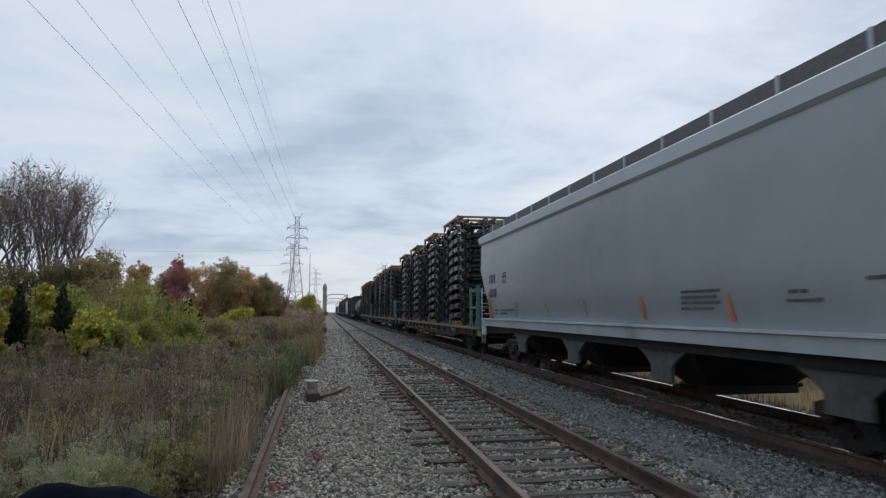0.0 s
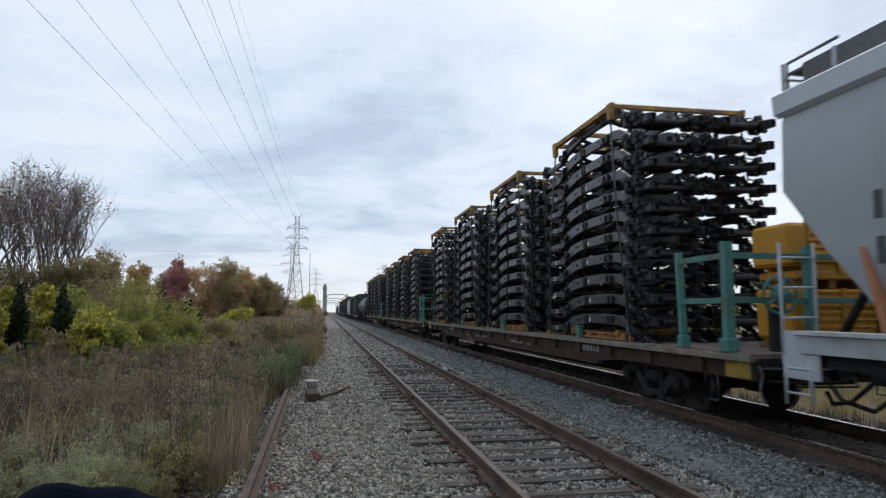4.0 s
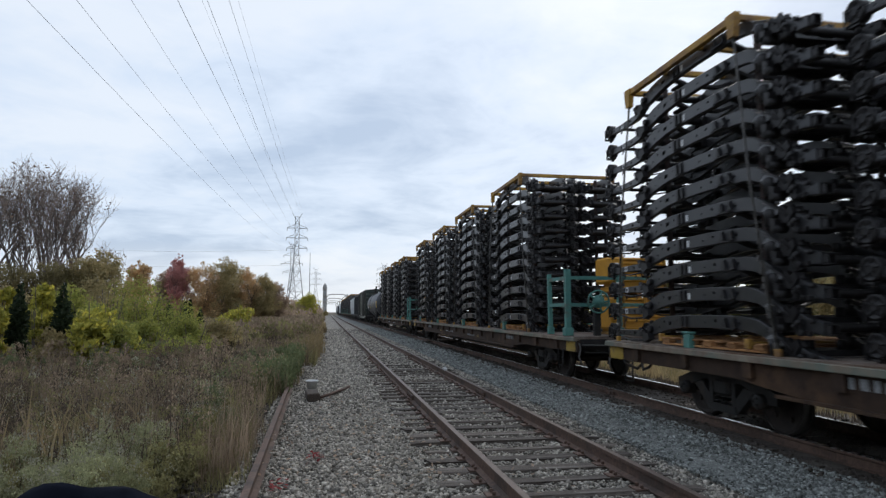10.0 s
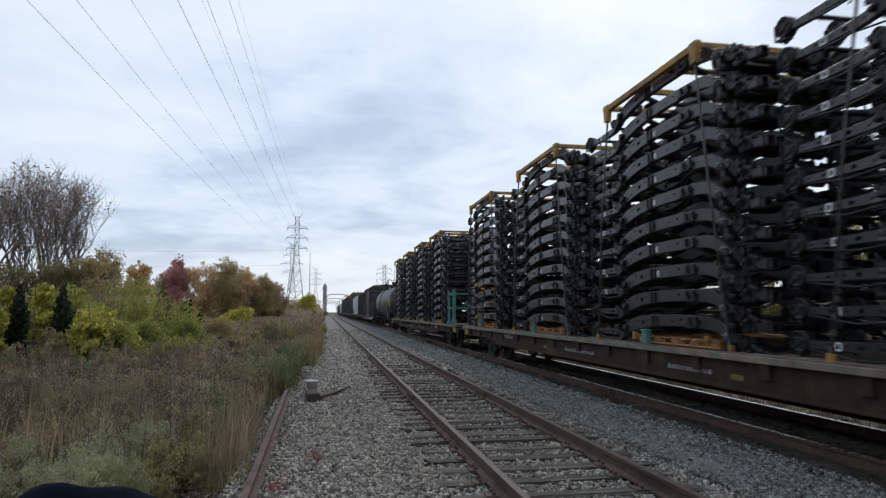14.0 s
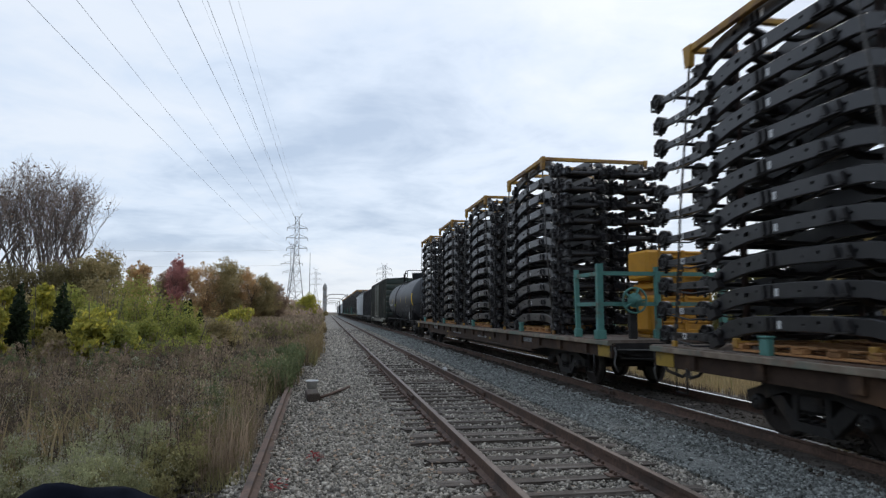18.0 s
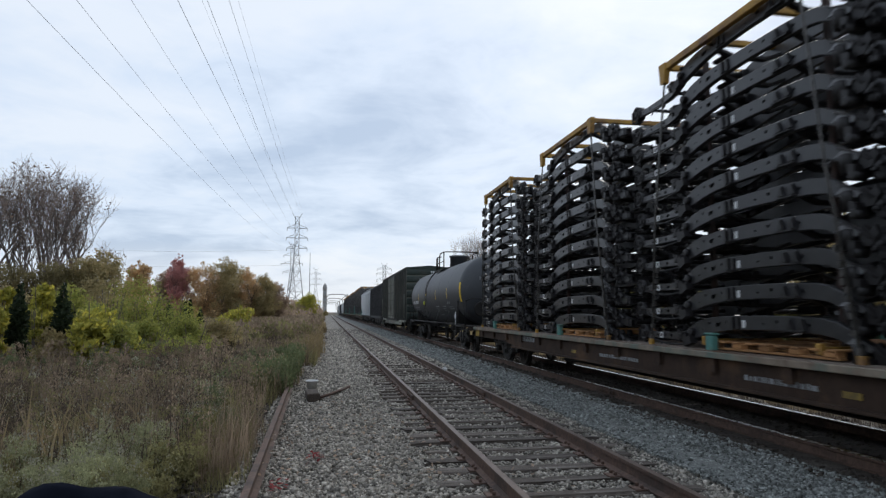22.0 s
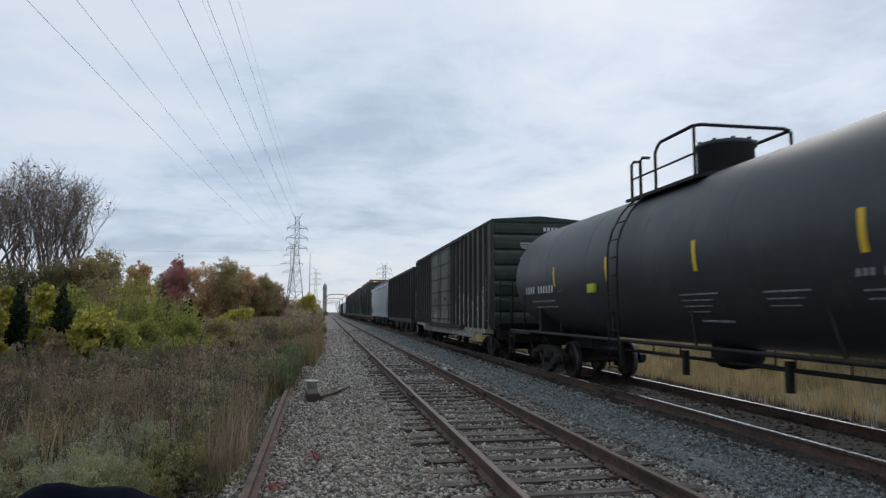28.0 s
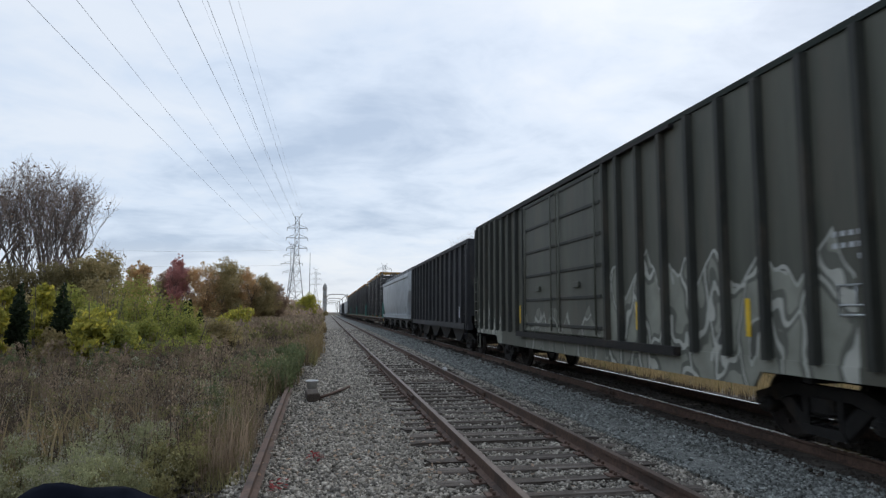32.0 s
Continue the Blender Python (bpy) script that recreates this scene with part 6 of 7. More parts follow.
def conifer(x, y, height, width, seed):
    t = thing("conifer", "small dark green conical conifer among weeds", "conifer", pose(x, y, -0.4), group="small conifers")
    bm = bmesh.new()
    tube(bm, [(0, 0, 0), (0, 0, height)], 0.06, 6, 0.01)
    part("trunk", bm, M["bark"], t)
    rnd = random.Random(seed)
    cs, rs = [], []
    for k in range(64):
        z = k / 64
        w = width * 0.5 * (1 - z) ** 0.62 * (0.85 + 0.3 * noise.noise((k * 0.7, seed, 0)))
        a = k * 2.4
        cs.append((w * math.cos(a) * 0.62, w * math.sin(a) * 0.62, 0.1 + z * height * 0.95))
        rs.append(max(0.06, w * 0.5))
    part("needles", leaf_cloud("needles", cs, rs, 9000, 0.06, M["needles"], seed), None, t)
    return t


def blades(name, label, x0, x1, y0, y1, n, h0, h1, width, material, seed, clump=0.0, zfun=None, power=1.0, edge=None, bend=0.35):
    """Tall grass or weeds: bent two-piece blades, in tufts when clump is set; more of them near y0 when power exceeds 1."""
    r = np.random.RandomState(seed)
    if clump:
        m = max(1, int(n / clump))
        cx, cy = r.uniform(x0, x1, m), y0 + (y1 - y0) * r.uniform(0, 1, m) ** power
        k = r.randint(0, m, n)
        x, y = cx[k] + r.normal(0, 0.11, n), cy[k] + r.normal(0, 0.11, n)
        hh = (h0 + (h1 - h0) * r.uniform(0, 1, m) ** 1.3)[k] * r.uniform(0.55, 1.1, n)
    else:
        x, y = r.uniform(x0, x1, n), y0 + (y1 - y0) * r.uniform(0, 1, n) ** power
        hh = r.uniform(h0, h1, n)
    if edge:
        keep = edge(x, y)
        x, y, hh = x[keep], y[keep], hh[keep]
        n = len(x)
    z = zfun(x, y) if zfun else np.full(n, -0.05)
    a = r.uniform(0, 6.283, n)
    lean = r.uniform(0.05, bend, n) * hh
    far = np.clip(np.hypot(x, y) / 12, 1, 4)
    w = width * r.uniform(0.6, 1.3, n) * far
    sx, sy = np.cos(a + 1.57) * w, np.sin(a + 1.57) * w
    v = np.empty((n, 5, 3))
    v[:, 0] = np.stack([x - sx, y - sy, z], 1)
    v[:, 1] = np.stack([x + sx, y + sy, z], 1)
    mx, my = x + np.cos(a) * lean * 0.35, y + np.sin(a) * lean * 0.35
    v[:, 2] = np.stack([mx + sx * 0.8, my + sy * 0.8, z + hh * 0.6], 1)
    v[:, 3] = np.stack([mx - sx * 0.8, my - sy * 0.8, z + hh * 0.6], 1)
    v[:, 4] = np.stack([x + np.cos(a) * lean, y + np.sin(a) * lean, z + hh], 1)
    i = np.arange(n)[:, None] * 5
    tri = np.concatenate([i + [[0, 1, 2]], i + [[0, 2, 3]], i + [[3, 2, 4]]], 0)
    return thing(name, label, "weeds", kind="stuff", mesh=raw_mesh(name, v.reshape(-1, 3), tri, material))


def weed_heads(name, label, x0, x1, y0, y1, plants, height, material, seed, leaves=40, size=0.022, zfun=None, power=1.0, edge=None, spread=0.12):
    """Bushy weeds: a stalk with a loose plume of small leaves and seed heads."""
    r = np.random.RandomState(seed)
    px, py = r.uniform(x0, x1, plants), y0 + (y1 - y0) * r.uniform(0, 1, plants) ** power
    if edge:
        keep = edge(px, py)
        px, py = px[keep], py[keep]
    plants = len(px)
    ph = height * r.uniform(0.55, 1.15, plants)
    pz = zfun(px, py) if zfun else np.full(plants, -0.1)
    k = np.repeat(np.arange(plants), leaves)
    n = len(k)
    u = r.uniform(0.15, 1.0, n) ** 0.55
    far = np.clip(np.hypot(px, py) / 10, 1, 3.5)[k]
    rad = spread * (0.35 + 0.9 * u) * ph[k]
    a = r.uniform(0, 6.283, n)
    q = np.sqrt(r.uniform(0, 1, n))
    p = np.stack([px[k] + rad * q * np.cos(a), py[k] + rad * q * np.sin(a), pz[k] + ph[k] * (u - 0.12 * q)], 1)
    d = r.normal(size=(n, 3)) + [0, 0, 2.2]
    d /= np.linalg.norm(d, axis=1)[:, None]
    b = np.cross(d, r.normal(size=(n, 3)))
    b /= np.linalg.norm(b, axis=1)[:, None]
    s = (size * r.uniform(0.6, 1.6, n) * far)[:, None]
    v = np.stack([p - d * s, p + b * s * 0.5, p + d * s, p - b * s * 0.5], 1).reshape(-1, 3)
    return thing(name, label, "weeds", kind="stuff", mesh=raw_mesh(name, v, np.arange(4 * n).reshape(-1, 4), material))


def weed_bushes(name, label, x0, x1, y0, y1, count, height, width, material, seed, leaves=1600, size=0.012, edge=None, top=0.0):
    """Low weed bushes: each a dome of leafy sprays with gaps; top keeps only the upper tips."""
    r = np.random.RandomState(seed)
    cs, rs = [], []
    made = 0
    while made < count:
        bx, by = r.uniform(x0, x1), r.uniform(y0, y1)
        if edge is not None and not edge(np.array([bx]), np.array([by]))[0]:
            continue
        made += 1
        bh, bw = height * r.uniform(0.6, 1.1), width * r.uniform(0.6, 1.2)
        gz = float(field_z(np.array([bx]), np.array([by]))[0])
        for k in range(26):
            a, q = r.uniform(0, 6.28), math.sqrt(r.uniform(0, 1))
            zz = bh * math.sqrt(max(0.03, 1 - 0.75 * q * q)) * (r.uniform(0.82, 1.06) if top else r.uniform(0.25, 1.0))
            cs.append((bx + bw * q * math.cos(a), by + bw * q * math.sin(a), gz + zz))
            rs.append(r.uniform(0.04, 0.10) * (0.6 if top else 1.0))
    return thing(name, label, "weeds", kind="stuff", mesh=leaf_cloud(name, cs, rs, count * leaves, size, material, seed, 1.2))


def field_z(x, y):
    return np.where(x < -0.8, -0.08 - 0.34 * np.clip((-x - 0.8) / 3.0, 0, 1), np.where(x > 8.5, -0.1 - 0.42 * np.clip((x - 8.5) / 3.0, 0, 1), -0.05))


def stones(name, label, material, x0, x1, y0, y1, n, size, z, seed, skip=None, power=1.0):
    """Loose angular ballast stones, each its own small rock."""
    r = np.random.RandomState(seed)
    x, y = r.uniform(x0, x1, n), y0 + (y1 - y0) * r.uniform(0, 1, n) ** power
    if skip:
        k = ~skip(x, y)
        x, y = x[k], y[k]
        n = len(x)
    base = np.array([(1, 0, 0), (-1, 0, 0), (0, 1, 0), (0, -1, 0), (0, 0, 1), (0, 0, -1)], float)
    tri = np.array([(0, 2, 4), (2, 1, 4), (1, 3, 4), (3, 0, 4), (2, 0, 5), (1, 2, 5), (3, 1, 5), (0, 3, 5)])
    v = base[None] * r.uniform(0.55, 1.25, (n, 6, 1)) + r.normal(0, 0.22, (n, 6, 3))
    q = r.normal(size=(n, 4))
    q /= np.linalg.norm(q, axis=1)[:, None]
    w_, a, b, c = q.T
    rot = np.stack([1 - 2 * (b * b + c * c), 2 * (a * b - c * w_), 2 * (a * c + b * w_), 2 * (a * b + c * w_), 1 - 2 * (a * a + c * c), 2 * (b * c - a * w_),
                    2 * (a * c - b * w_), 2 * (b * c + a * w_), 1 - 2 * (a * a + b * b)], 1).reshape(n, 3, 3)
    s = size * np.clip(r.lognormal(-0.15, 0.38, n), 0.4, 2.0) * np.clip(np.hypot(x, y) / 14, 1, 2)
    v = np.einsum("nij,nkj->nki", rot, v) * s[:, None, None] * [1, 1, 0.75]
    zz = z(x, y) if callable(z) else np.full(n, z)
    v += np.stack([x, y, zz + s * r.uniform(-0.1, 0.45, n)], 1)[:, None]
    f = (np.arange(n)[:, None, None] * 6 + tri[None]).reshape(-1, 3)
    return thing(name, label, "ballast stones", kind="stuff", mesh=raw_mesh(name, v.reshape(-1, 3), f, material))


# ---- power line, bridge, far things ----
def lattice_tower(x, y, height, base, arms, label, top=0.9, arm_drop=0.0):
    """Four-legged steel lattice tower with cross arms: (height share, half width)."""
    t = thing("lattice_tower", label, "power pylon", pose(x, y, 0), group="power line towers")
    waist = 0.62
    def half(k):
        return base / 2 + (top - base / 2) * min(1, k / waist)
    lv = [0, 0.12, 0.24, 0.35, 0.45, 0.54, 0.62, 0.7, 0.78, 0.86, 0.93, 1.0]
    for sx in (-1, 1):
        for sy in (-1, 1):
            bm = bmesh.new()
            tube(bm, [(sx * half(k), sy * half(k), k * height) for k in lv], 0.12, 4, 0.08)
            part("leg", bm, M["galvanised"], t)
    for side in range(4):
        bm = bmesh.new()
        for a, b in zip(lv, lv[1:]):
            pa, pb = half(a), half(b)
            for s in (-1, 1):
                p0 = {0: (s * pa, -pa), 1: (s * pa, pa), 2: (-pa, s * pa), 3: (pa, s * pa)}[side]
                p1 = {0: (-s * pb, -pb), 1: (-s * pb, pb), 2: (-pb, -s * pb), 3: (pb, -s * pb)}[side]
                tube(bm, [(*p0, a * height), (*p1, b * height)], 0.06, 3)
            q0 = {0: (-pb, -pb), 1: (-pb, pb), 2: (-pb, -pb), 3: (pb, -pb)}[side]
            q1 = {0: (pb, -pb), 1: (pb, pb), 2: (-pb, pb), 3: (pb, pb)}[side]
            tube(bm, [(*q0, b * height), (*q1, b * height)], 0.06, 3)
        part("bracing", bm, M["galvanised"], t)
    for k, w in arms:
        bm = bmesh.new()
        z = k * height
        for s in (-1, 1):
            for q in (-1, 1):
                tube(bm, [(s * top, q * top, z), (s * w, 0, z)], 0.09, 4)
                tube(bm, [(s * top, q * top, z + 1.6), (s * w, 0, z + 0.1)], 0.06, 3)
        part("cross_arm", bm, M["galvanised"], t)
        for s in (-1, 1):
            bm = bmesh.new()
            lathe(bm, [(z - 1.3, 0.05), (z - 1.2, 0.14), (z - 0.3, 0.14), (z, 0.05)], (s * w, 0, 0), "z", 6)
            part("insulator", bm, M["wire"], t)
    bm = bmesh.new()
    for s in (-1, 1):
        tube(bm, [(s * top, 0, height * 0.985), (s * 2.2, 0, height * 1.04)], 0.08, 4)
    part("shield_peak", bm, M["galvanised"], t)
    return t


def wire_thing(p0, p1, sag_y, sag_z, r, label="slack aluminium power line wire overhead"):
    """A conductor hanging in one bay between two towers; lowest at sag_y."""
    t = thing("power_line_wire", label, "power line wire", group="overhead wires")
    k0 = (p1[2] - sag_z) / (p1[1] - sag_y) ** 2
    pts = []
    for i in range(61):
        y = p0[1] + (p1[1] - p0[1]) * i / 60
        f = (y - p0[1]) / (p1[1] - p0[1])
        pts.append((p0[0] + (p1[0] - p0[0]) * f, y, sag_z + k0 * (y - sag_y) ** 2))
    bm = bmesh.new()
    tube(bm, pts, r, 5)
    part("strand", bm, M["wire"], t)
    return t


def truss_bridge(y0, x0, x1, height, panels, pitch):
    b = thing("truss_bridge", "grey steel through-truss railway bridge far down the line", "bridge", pose(0, y0, 0))
    L = panels * pitch
    for x in (x0, x1):
        bm = bmesh.new()
        span(bm, x - 0.35, x + 0.35, 0, L, 0.0, 1.0)
        part("bottom_chord", bm, M["bridge"], b)
        bm = bmesh.new()
        for a, z in zip(range(panels), [height] * panels):
            tube(bm, [(x, a * pitch, height), (x, (a + 1) * pitch, height)], 0.2, 4)
            tube(bm, [(x, a * pitch, 0.5 if a % 2 else height), (x, (a + 1) * pitch, height if a % 2 else 0.5)], 0.12, 4)
        part("truss_side", bm, M["bridge"], b)
        for a in range(panels + 1):
            bm = bmesh.new()
            span(bm, x - 0.13, x + 0.13, a * pitch - 0.2, a * pitch + 0.2, 0, height)
            part("post", bm, M["bridge"], b)
    for a in range(panels + 1):
        bm = bmesh.new()
        z = height
        pts = [(x0, a * pitch, z - 1.6), (x0 + 0.8, a * pitch, z - 0.45), (x0 + 2.2, a * pitch, z), (x1 - 2.2, a * pitch, z), (x1 - 0.8, a * pitch, z - 0.45), (x1, a * pitch, z - 1.6)]
        tube(bm, pts, 0.2, 4)
        part("portal_brace", bm, M["bridge"], b)
    return b


def stone_tower(x, y, height, width):
    t = thing("bridge_tower", "slim grey tower with a pointed cap beside the bridge", "tower", pose(x, y, 0))
    bm = bmesh.new()
    prof = [(0, width * 0.72), (height * 0.1, width * 0.68), (height * 0.12, width * 0.56), (height * 0.78, width * 0.5), (height * 0.79, width * 0.6), (height * 0.86, width * 0.56)]
    lathe(bm, prof, (0, 0, 0), "z", 8, smooth=False)
    part("shaft", bm, M["bridge"], t)
    bm = bmesh.new()
    lathe(bm, [(height * 0.86, width * 0.62), (height * 0.93, width * 0.42), (height, 0.05)], (0, 0, 0), "z", 8, smooth=False)
    part("cap", bm, M["bridge"], t, "pointed grey cap")
    return t


# ---- the place ----
ground_sheet()
strip("ballast_bed", "pale grey crushed-stone ballast of the nearer track", M["ballast"], -0.35, 4.15, -8, 330, -0.03)
strip("ballast_shoulder", "bluish grey crushed stone between the tracks", M["ballast_blue"], 4.15, 5.35, -8, 330, 0.03)
strip("trackbed_fines", "dark brown dirty trackbed under the train", M["fines"], 5.3, 8.3, -8, 330, 0.035)
track_near = track("track_near", T1, "rusty jointed track on wooden sleepers", M["rail_head"], True, -8, 330)
track_far = track("track_far", T2, "polished running track under the train", M["rail_shiny"], True, -8, 330)

hopper_car(3.45, 18.3, M["hopper"], M["sill_light"], "light grey covered hopper car with orange stripes")
for k, u in enumerate((22.5, 51.05, 79.6)):
    flat_car(u, 11 + k * 7, shifts=((0, 0, 0, 0.2), (0, 0, -0.14, -0.03), (-0.2, -0.26, -0.32, -0.46))[k], low=((), (0,), (0,))[k])
tank_car(107.75, 124.85)
boxcar(126.2, 143.9)
ribbed_car(145.3, 161.4, "black ribbed open hopper car, weathered")
hopper_car(162.6, 19.6, M["hopper_white"], M["sill_light"], "pale grey covered hopper car, weathered", turning=False, detail=False)
for k in range(4):
    flat_car(183.7 + k * 28.55, 40 + k * 7, turning=False, full=False)
u = 183.7 + 4 * 28.55
for k in range(5):
    if k % 3 == 0:
        hopper_car(u, 18.0, M["hopper_white"], M["sill_light"], "pale grey covered hopper car far down the train", turning=False, detail=False)
    else:
        ribbed_car(u, u + 16.5, "dark ribbed open hopper car far down the train", turning=False)
    u += 18.9

SLEEP = [sleeper_mesh(k) for k in range(4)]
PLATE = plate_mesh()
rnd = random.Random(3)
for cx, owner, count in ((T1, track_near, 135), (T2, track_far, 75)):
    for k in range(count):
        y = 2.6 + (k - 15) * 0.535
        sl = part("sleeper", SLEEP[k % 4], None, owner, at=pose(cx + rnd.uniform(-.04, .04), y + rnd.uniform(-.03, .03), 0.018 + rnd.uniform(-.025, .012), 0, 0, rnd.uniform(-1.2, 1.2)))
        if 15 <= k < 60 and cx == T1:
            for s in (-1, 1):
                part("tie_plate", PLATE, None, sl, at=pose(s * GAUGE, 0, 0.0))

# power line
TX = -13.6
lattice_tower(TX, 300, 44.3, 8.0, ((0.68, 4.5), (0.785, 4.7), (0.885, 4.4)), "tall grey steel lattice power pylon")
lattice_tower(-21.8, 420, 44, 8.0, ((0.6, 5.5), (0.72, 6.5), (0.84, 5.0)), "distant grey lattice power pylon")
lattice_tower(TX + 3, 640, 42, 8.0, ((0.66, 5.0), (0.78, 5.2), (0.9, 4.8)), "faint far lattice power pylon")
lattice_tower(36, 420, 31.5, 5.0, ((0.7, 5.0), (0.82, 5.2), (0.92, 4.6)), "distant lattice power pylon beyond the train")
for s in (-1, 1):
    for k, (zt, zl, w) in enumerate(((30.0, 20.6, 4.7), (34.2, 24.5, 4.9), (38.6, 30.2, 4.6))):
        wire_thing((TX - 0.2 + s * (w - 0.4), -215, zt), (TX + s * w, 300, zt), 43, zl, 0.017)
    wire_thing((TX + s * 2.2, -215, 46.8), (TX + s * 2.2, 300, 46.8), 43, 40.0, 0.012, "thin shield wire above the power line")
truss_bridge(315, -0.2, 9.6, 10.0, 4, 95.0)
stone_tower(-0.9, 300, 14.6, 1.7)
for z in (28.3, 21.5):
    t = thing("power_line_wire", "distant power line wire crossing the fields", "power line wire", group="overhead wires")
    bm = bmesh.new()
    tube(bm, [(-150, 312, z + 2), (-100, 310, z + 0.5), (-60, 306, z), (-15.2, 300, z + 1.0)], 0.035, 4)
    part("strand", bm, M["wire"], t)
pole = thing("tall_pole", "tall thin grey lamp pole far off", "pole", pose(-8.2, 320, 0))
bm = bmesh.new()
tube(bm, [(0, 0, 0), (0, 0, 30)], 0.22, 6, 0.12)
part("shaft", bm, M["galvanised"], pole)

# discarded things beside the near track
old = thing("discarded_rail", "old rusty rail lying at the edge of the weeds", "rail", pose(-0.69, 4.5, 0.06))
bm = bmesh.new()
prism(bm, rail_profile(0, 0.11), 0, 11.7, "y")
part("bar", bm, M["rail"], old)
old.matrix_basis = pose(-0.665, 4.2, 0.06, 0, 0, 0.75)

bk = thing("plastic_bucket", "small dirty white plastic tub on the ballast", "bucket", pose(-0.30, 15.6, -0.02))
bm = bmesh.new()
lathe(bm, [(0, 0.095), (0.21, 0.125), (0.21, 0.145), (0.24, 0.145), (0.24, 0.12), (0.04, 0.085)], (0, 0, 0), "z", 16)
part("tub", bm, M["white_plastic"], bk)
blk = thing("timber_block", "short weathered timber lying on the ballast", "timber", pose(-0.26, 14.0, 0.07, 0, 0, 5))
bm = bmesh.new()
box(bm, 0, 0, 0, 0.25, 0.85, 0.17, bevel=0.02)
for v in bm.verts:
    v.co += Vector((0.012 * noise.noise(v.co * 9), 0.02 * noise.noise(v.co * 5), 0.01 * noise.noise(v.co * 7)))
part("beam", bm, M["timber_dark"], blk)
rod = thing("rusty_rod", "bent rusty rod lying on the ballast", "scrap metal", pose(0, 0, 0))
bm = bmesh.new()
tube(bm, [(-0.10, 13.75, 0.06), (0.12, 14.4, 0.05), (0.38, 15.3, 0.03), (0.56, 15.9, 0.03)], 0.03, 6)
part("bar", bm, M["rail"], rod)

lt = np.random.RandomState(44)
for name, lab, mat, cx, cy, n in (("red_leaf_litter", "small scatter of fallen red leaves", "red_leaf", -0.10, 8.3, 34), ("leaf_litter", "fallen brown and tan leaves on ballast", "lf_brown", 0.2, 9.0, 420), ("red_leaves", "few fallen red leaves by the old rail", "red_leaf", -0.47, 7.0, 22)):
    w = 0.06 if n < 100 else 1.0
    p = np.stack([cx + lt.normal(0, w, n), cy + lt.normal(0, w * 2.2, n), np.full(n, 0.05)], 1)
    a = lt.normal(size=(n, 3)) * [1, 1, 0.3]
    a /= np.linalg.norm(a, axis=1)[:, None]
    b = np.cross(a, lt.normal(0, 0.25, (n, 3)) + [0, 0, 1])
    v = np.stack([p - a * 0.035, p + b * 0.02, p + a * 0.035, p - b * 0.02], 1).reshape(-1, 3)
    thing(name, lab, "leaves", kind="stuff", mesh=raw_mesh(name, v, np.arange(4 * n).reshape(-1, 4), M[mat]))
chip = thing("pale_stone_chip", "flat white stone chip on a sleeper", "stone", pose(1.12, 6.02, 0.03, 0, 0, 5))
bm = bmesh.new()
box(bm, 0, 0, 0.015, 0.085, 0.1, 0.03, bevel=0.008)
part("chip", bm, M["white_plastic"], chip)

# Stand-in for a dark blue smear close to the lens; the bundle is added.
smear_bundle = thing("navy_smear_standin", "dark navy bundle standing in for a smear at the lens", "tarpaulin", pose(-1.85, 5.5, -0.18))
bm = bmesh.new()
bmesh.ops.create_icosphere(bm, subdivisions=4, radius=1.0)
for v in bm.verts:
    fold = 0.06 * noise.noise(v.co * 2.2) + 0.025 * noise.noise(v.co * 7)
    v.co = Vector((v.co.x * (0.92 + fold), v.co.y * (0.28 + fold), max(0.0, v.co.z) * (0.66 + fold * 1.5)))
for f in bm.faces:
    f.smooth = True
part("sheet", bm, M["smear_bundle"], smear_bundle)

# vegetation, nearest first
def left_edge(x, y):
    return x < -0.94 + 0.12 * np.sin(y * 0.9) + 0.12 * np.sin(y * 2.7) + np.clip((y - 15) * 0.08, 0, 0.75)


blades("weed_stalks", "dense brown dry weed stalks", -16, -0.4, 8.0, 45, 34000, 0.35, 1.1, 0.0045, M["weed_brown"], 1, 22, field_z, 1.5, left_edge, 0.6)
blades("grass_tufts", "olive green grass tufts", -16, -0.3, 7.5, 45, 34000, 0.25, 0.8, 0.005, M["weed_olive"], 2, 26, field_z, 1.5, left_edge, 0.7)
blades("near_grass", "olive grass tufts behind the weeds", -8, -0.9, -7, 4.5, 9000, 0.15, 0.55, 0.006, M["weed_olive"], 42, 20, field_z, 1.0, left_edge, 0.8)
blades("low_grass", "short matted grass under the weeds", -9, -0.9, 4.0, 9, 26000, 0.08, 0.3, 0.004, M["weed_olive"], 41, 14, field_z, 1.0, left_edge, 0.9)
weed_bushes("grey_asters", "grey-green bushy weeds gone to seed", -3.7, -1.7, 5.8, 8.4, 24, 0.98, 0.32, M["weed_grey"], 3, 2000, 0.014, left_edge)
weed_bushes("aster_tips", "pale fluffy tips of the bushy weeds", -3.7, -1.7, 5.8, 8.4, 24, 1.0, 0.32, M["weed_pale"], 3, 220, 0.011, left_edge, 1.0)
weed_bushes("green_asters", "olive green bushy weeds in the foreground", -4.2, -1.35, 6.2, 10.5, 34, 0.7, 0.34, M["weed_olive"], 31, 1300, 0.017, left_edge)
weed_bushes("green_bush_weeds", "green bushy weeds with pale seed heads", -2.0, -1.35, 9.0, 10.6, 7, 0.85, 0.32, M["weed_edge"], 36, 2600, 0.012, left_edge)
weed_bushes("green_bush_tips", "pale seed heads on green weeds", -2.0, -1.35, 9.0, 10.6, 7, 0.92, 0.32, M["weed_pale"], 36, 420, 0.009, left_edge, 1.0)
weed_bushes("brown_bushes", "withered brown weed bushes", -10.5, -1.6, 8.5, 25, 190, 1.0, 0.5, M["weed_brown"], 34, 520, 0.021, left_edge)
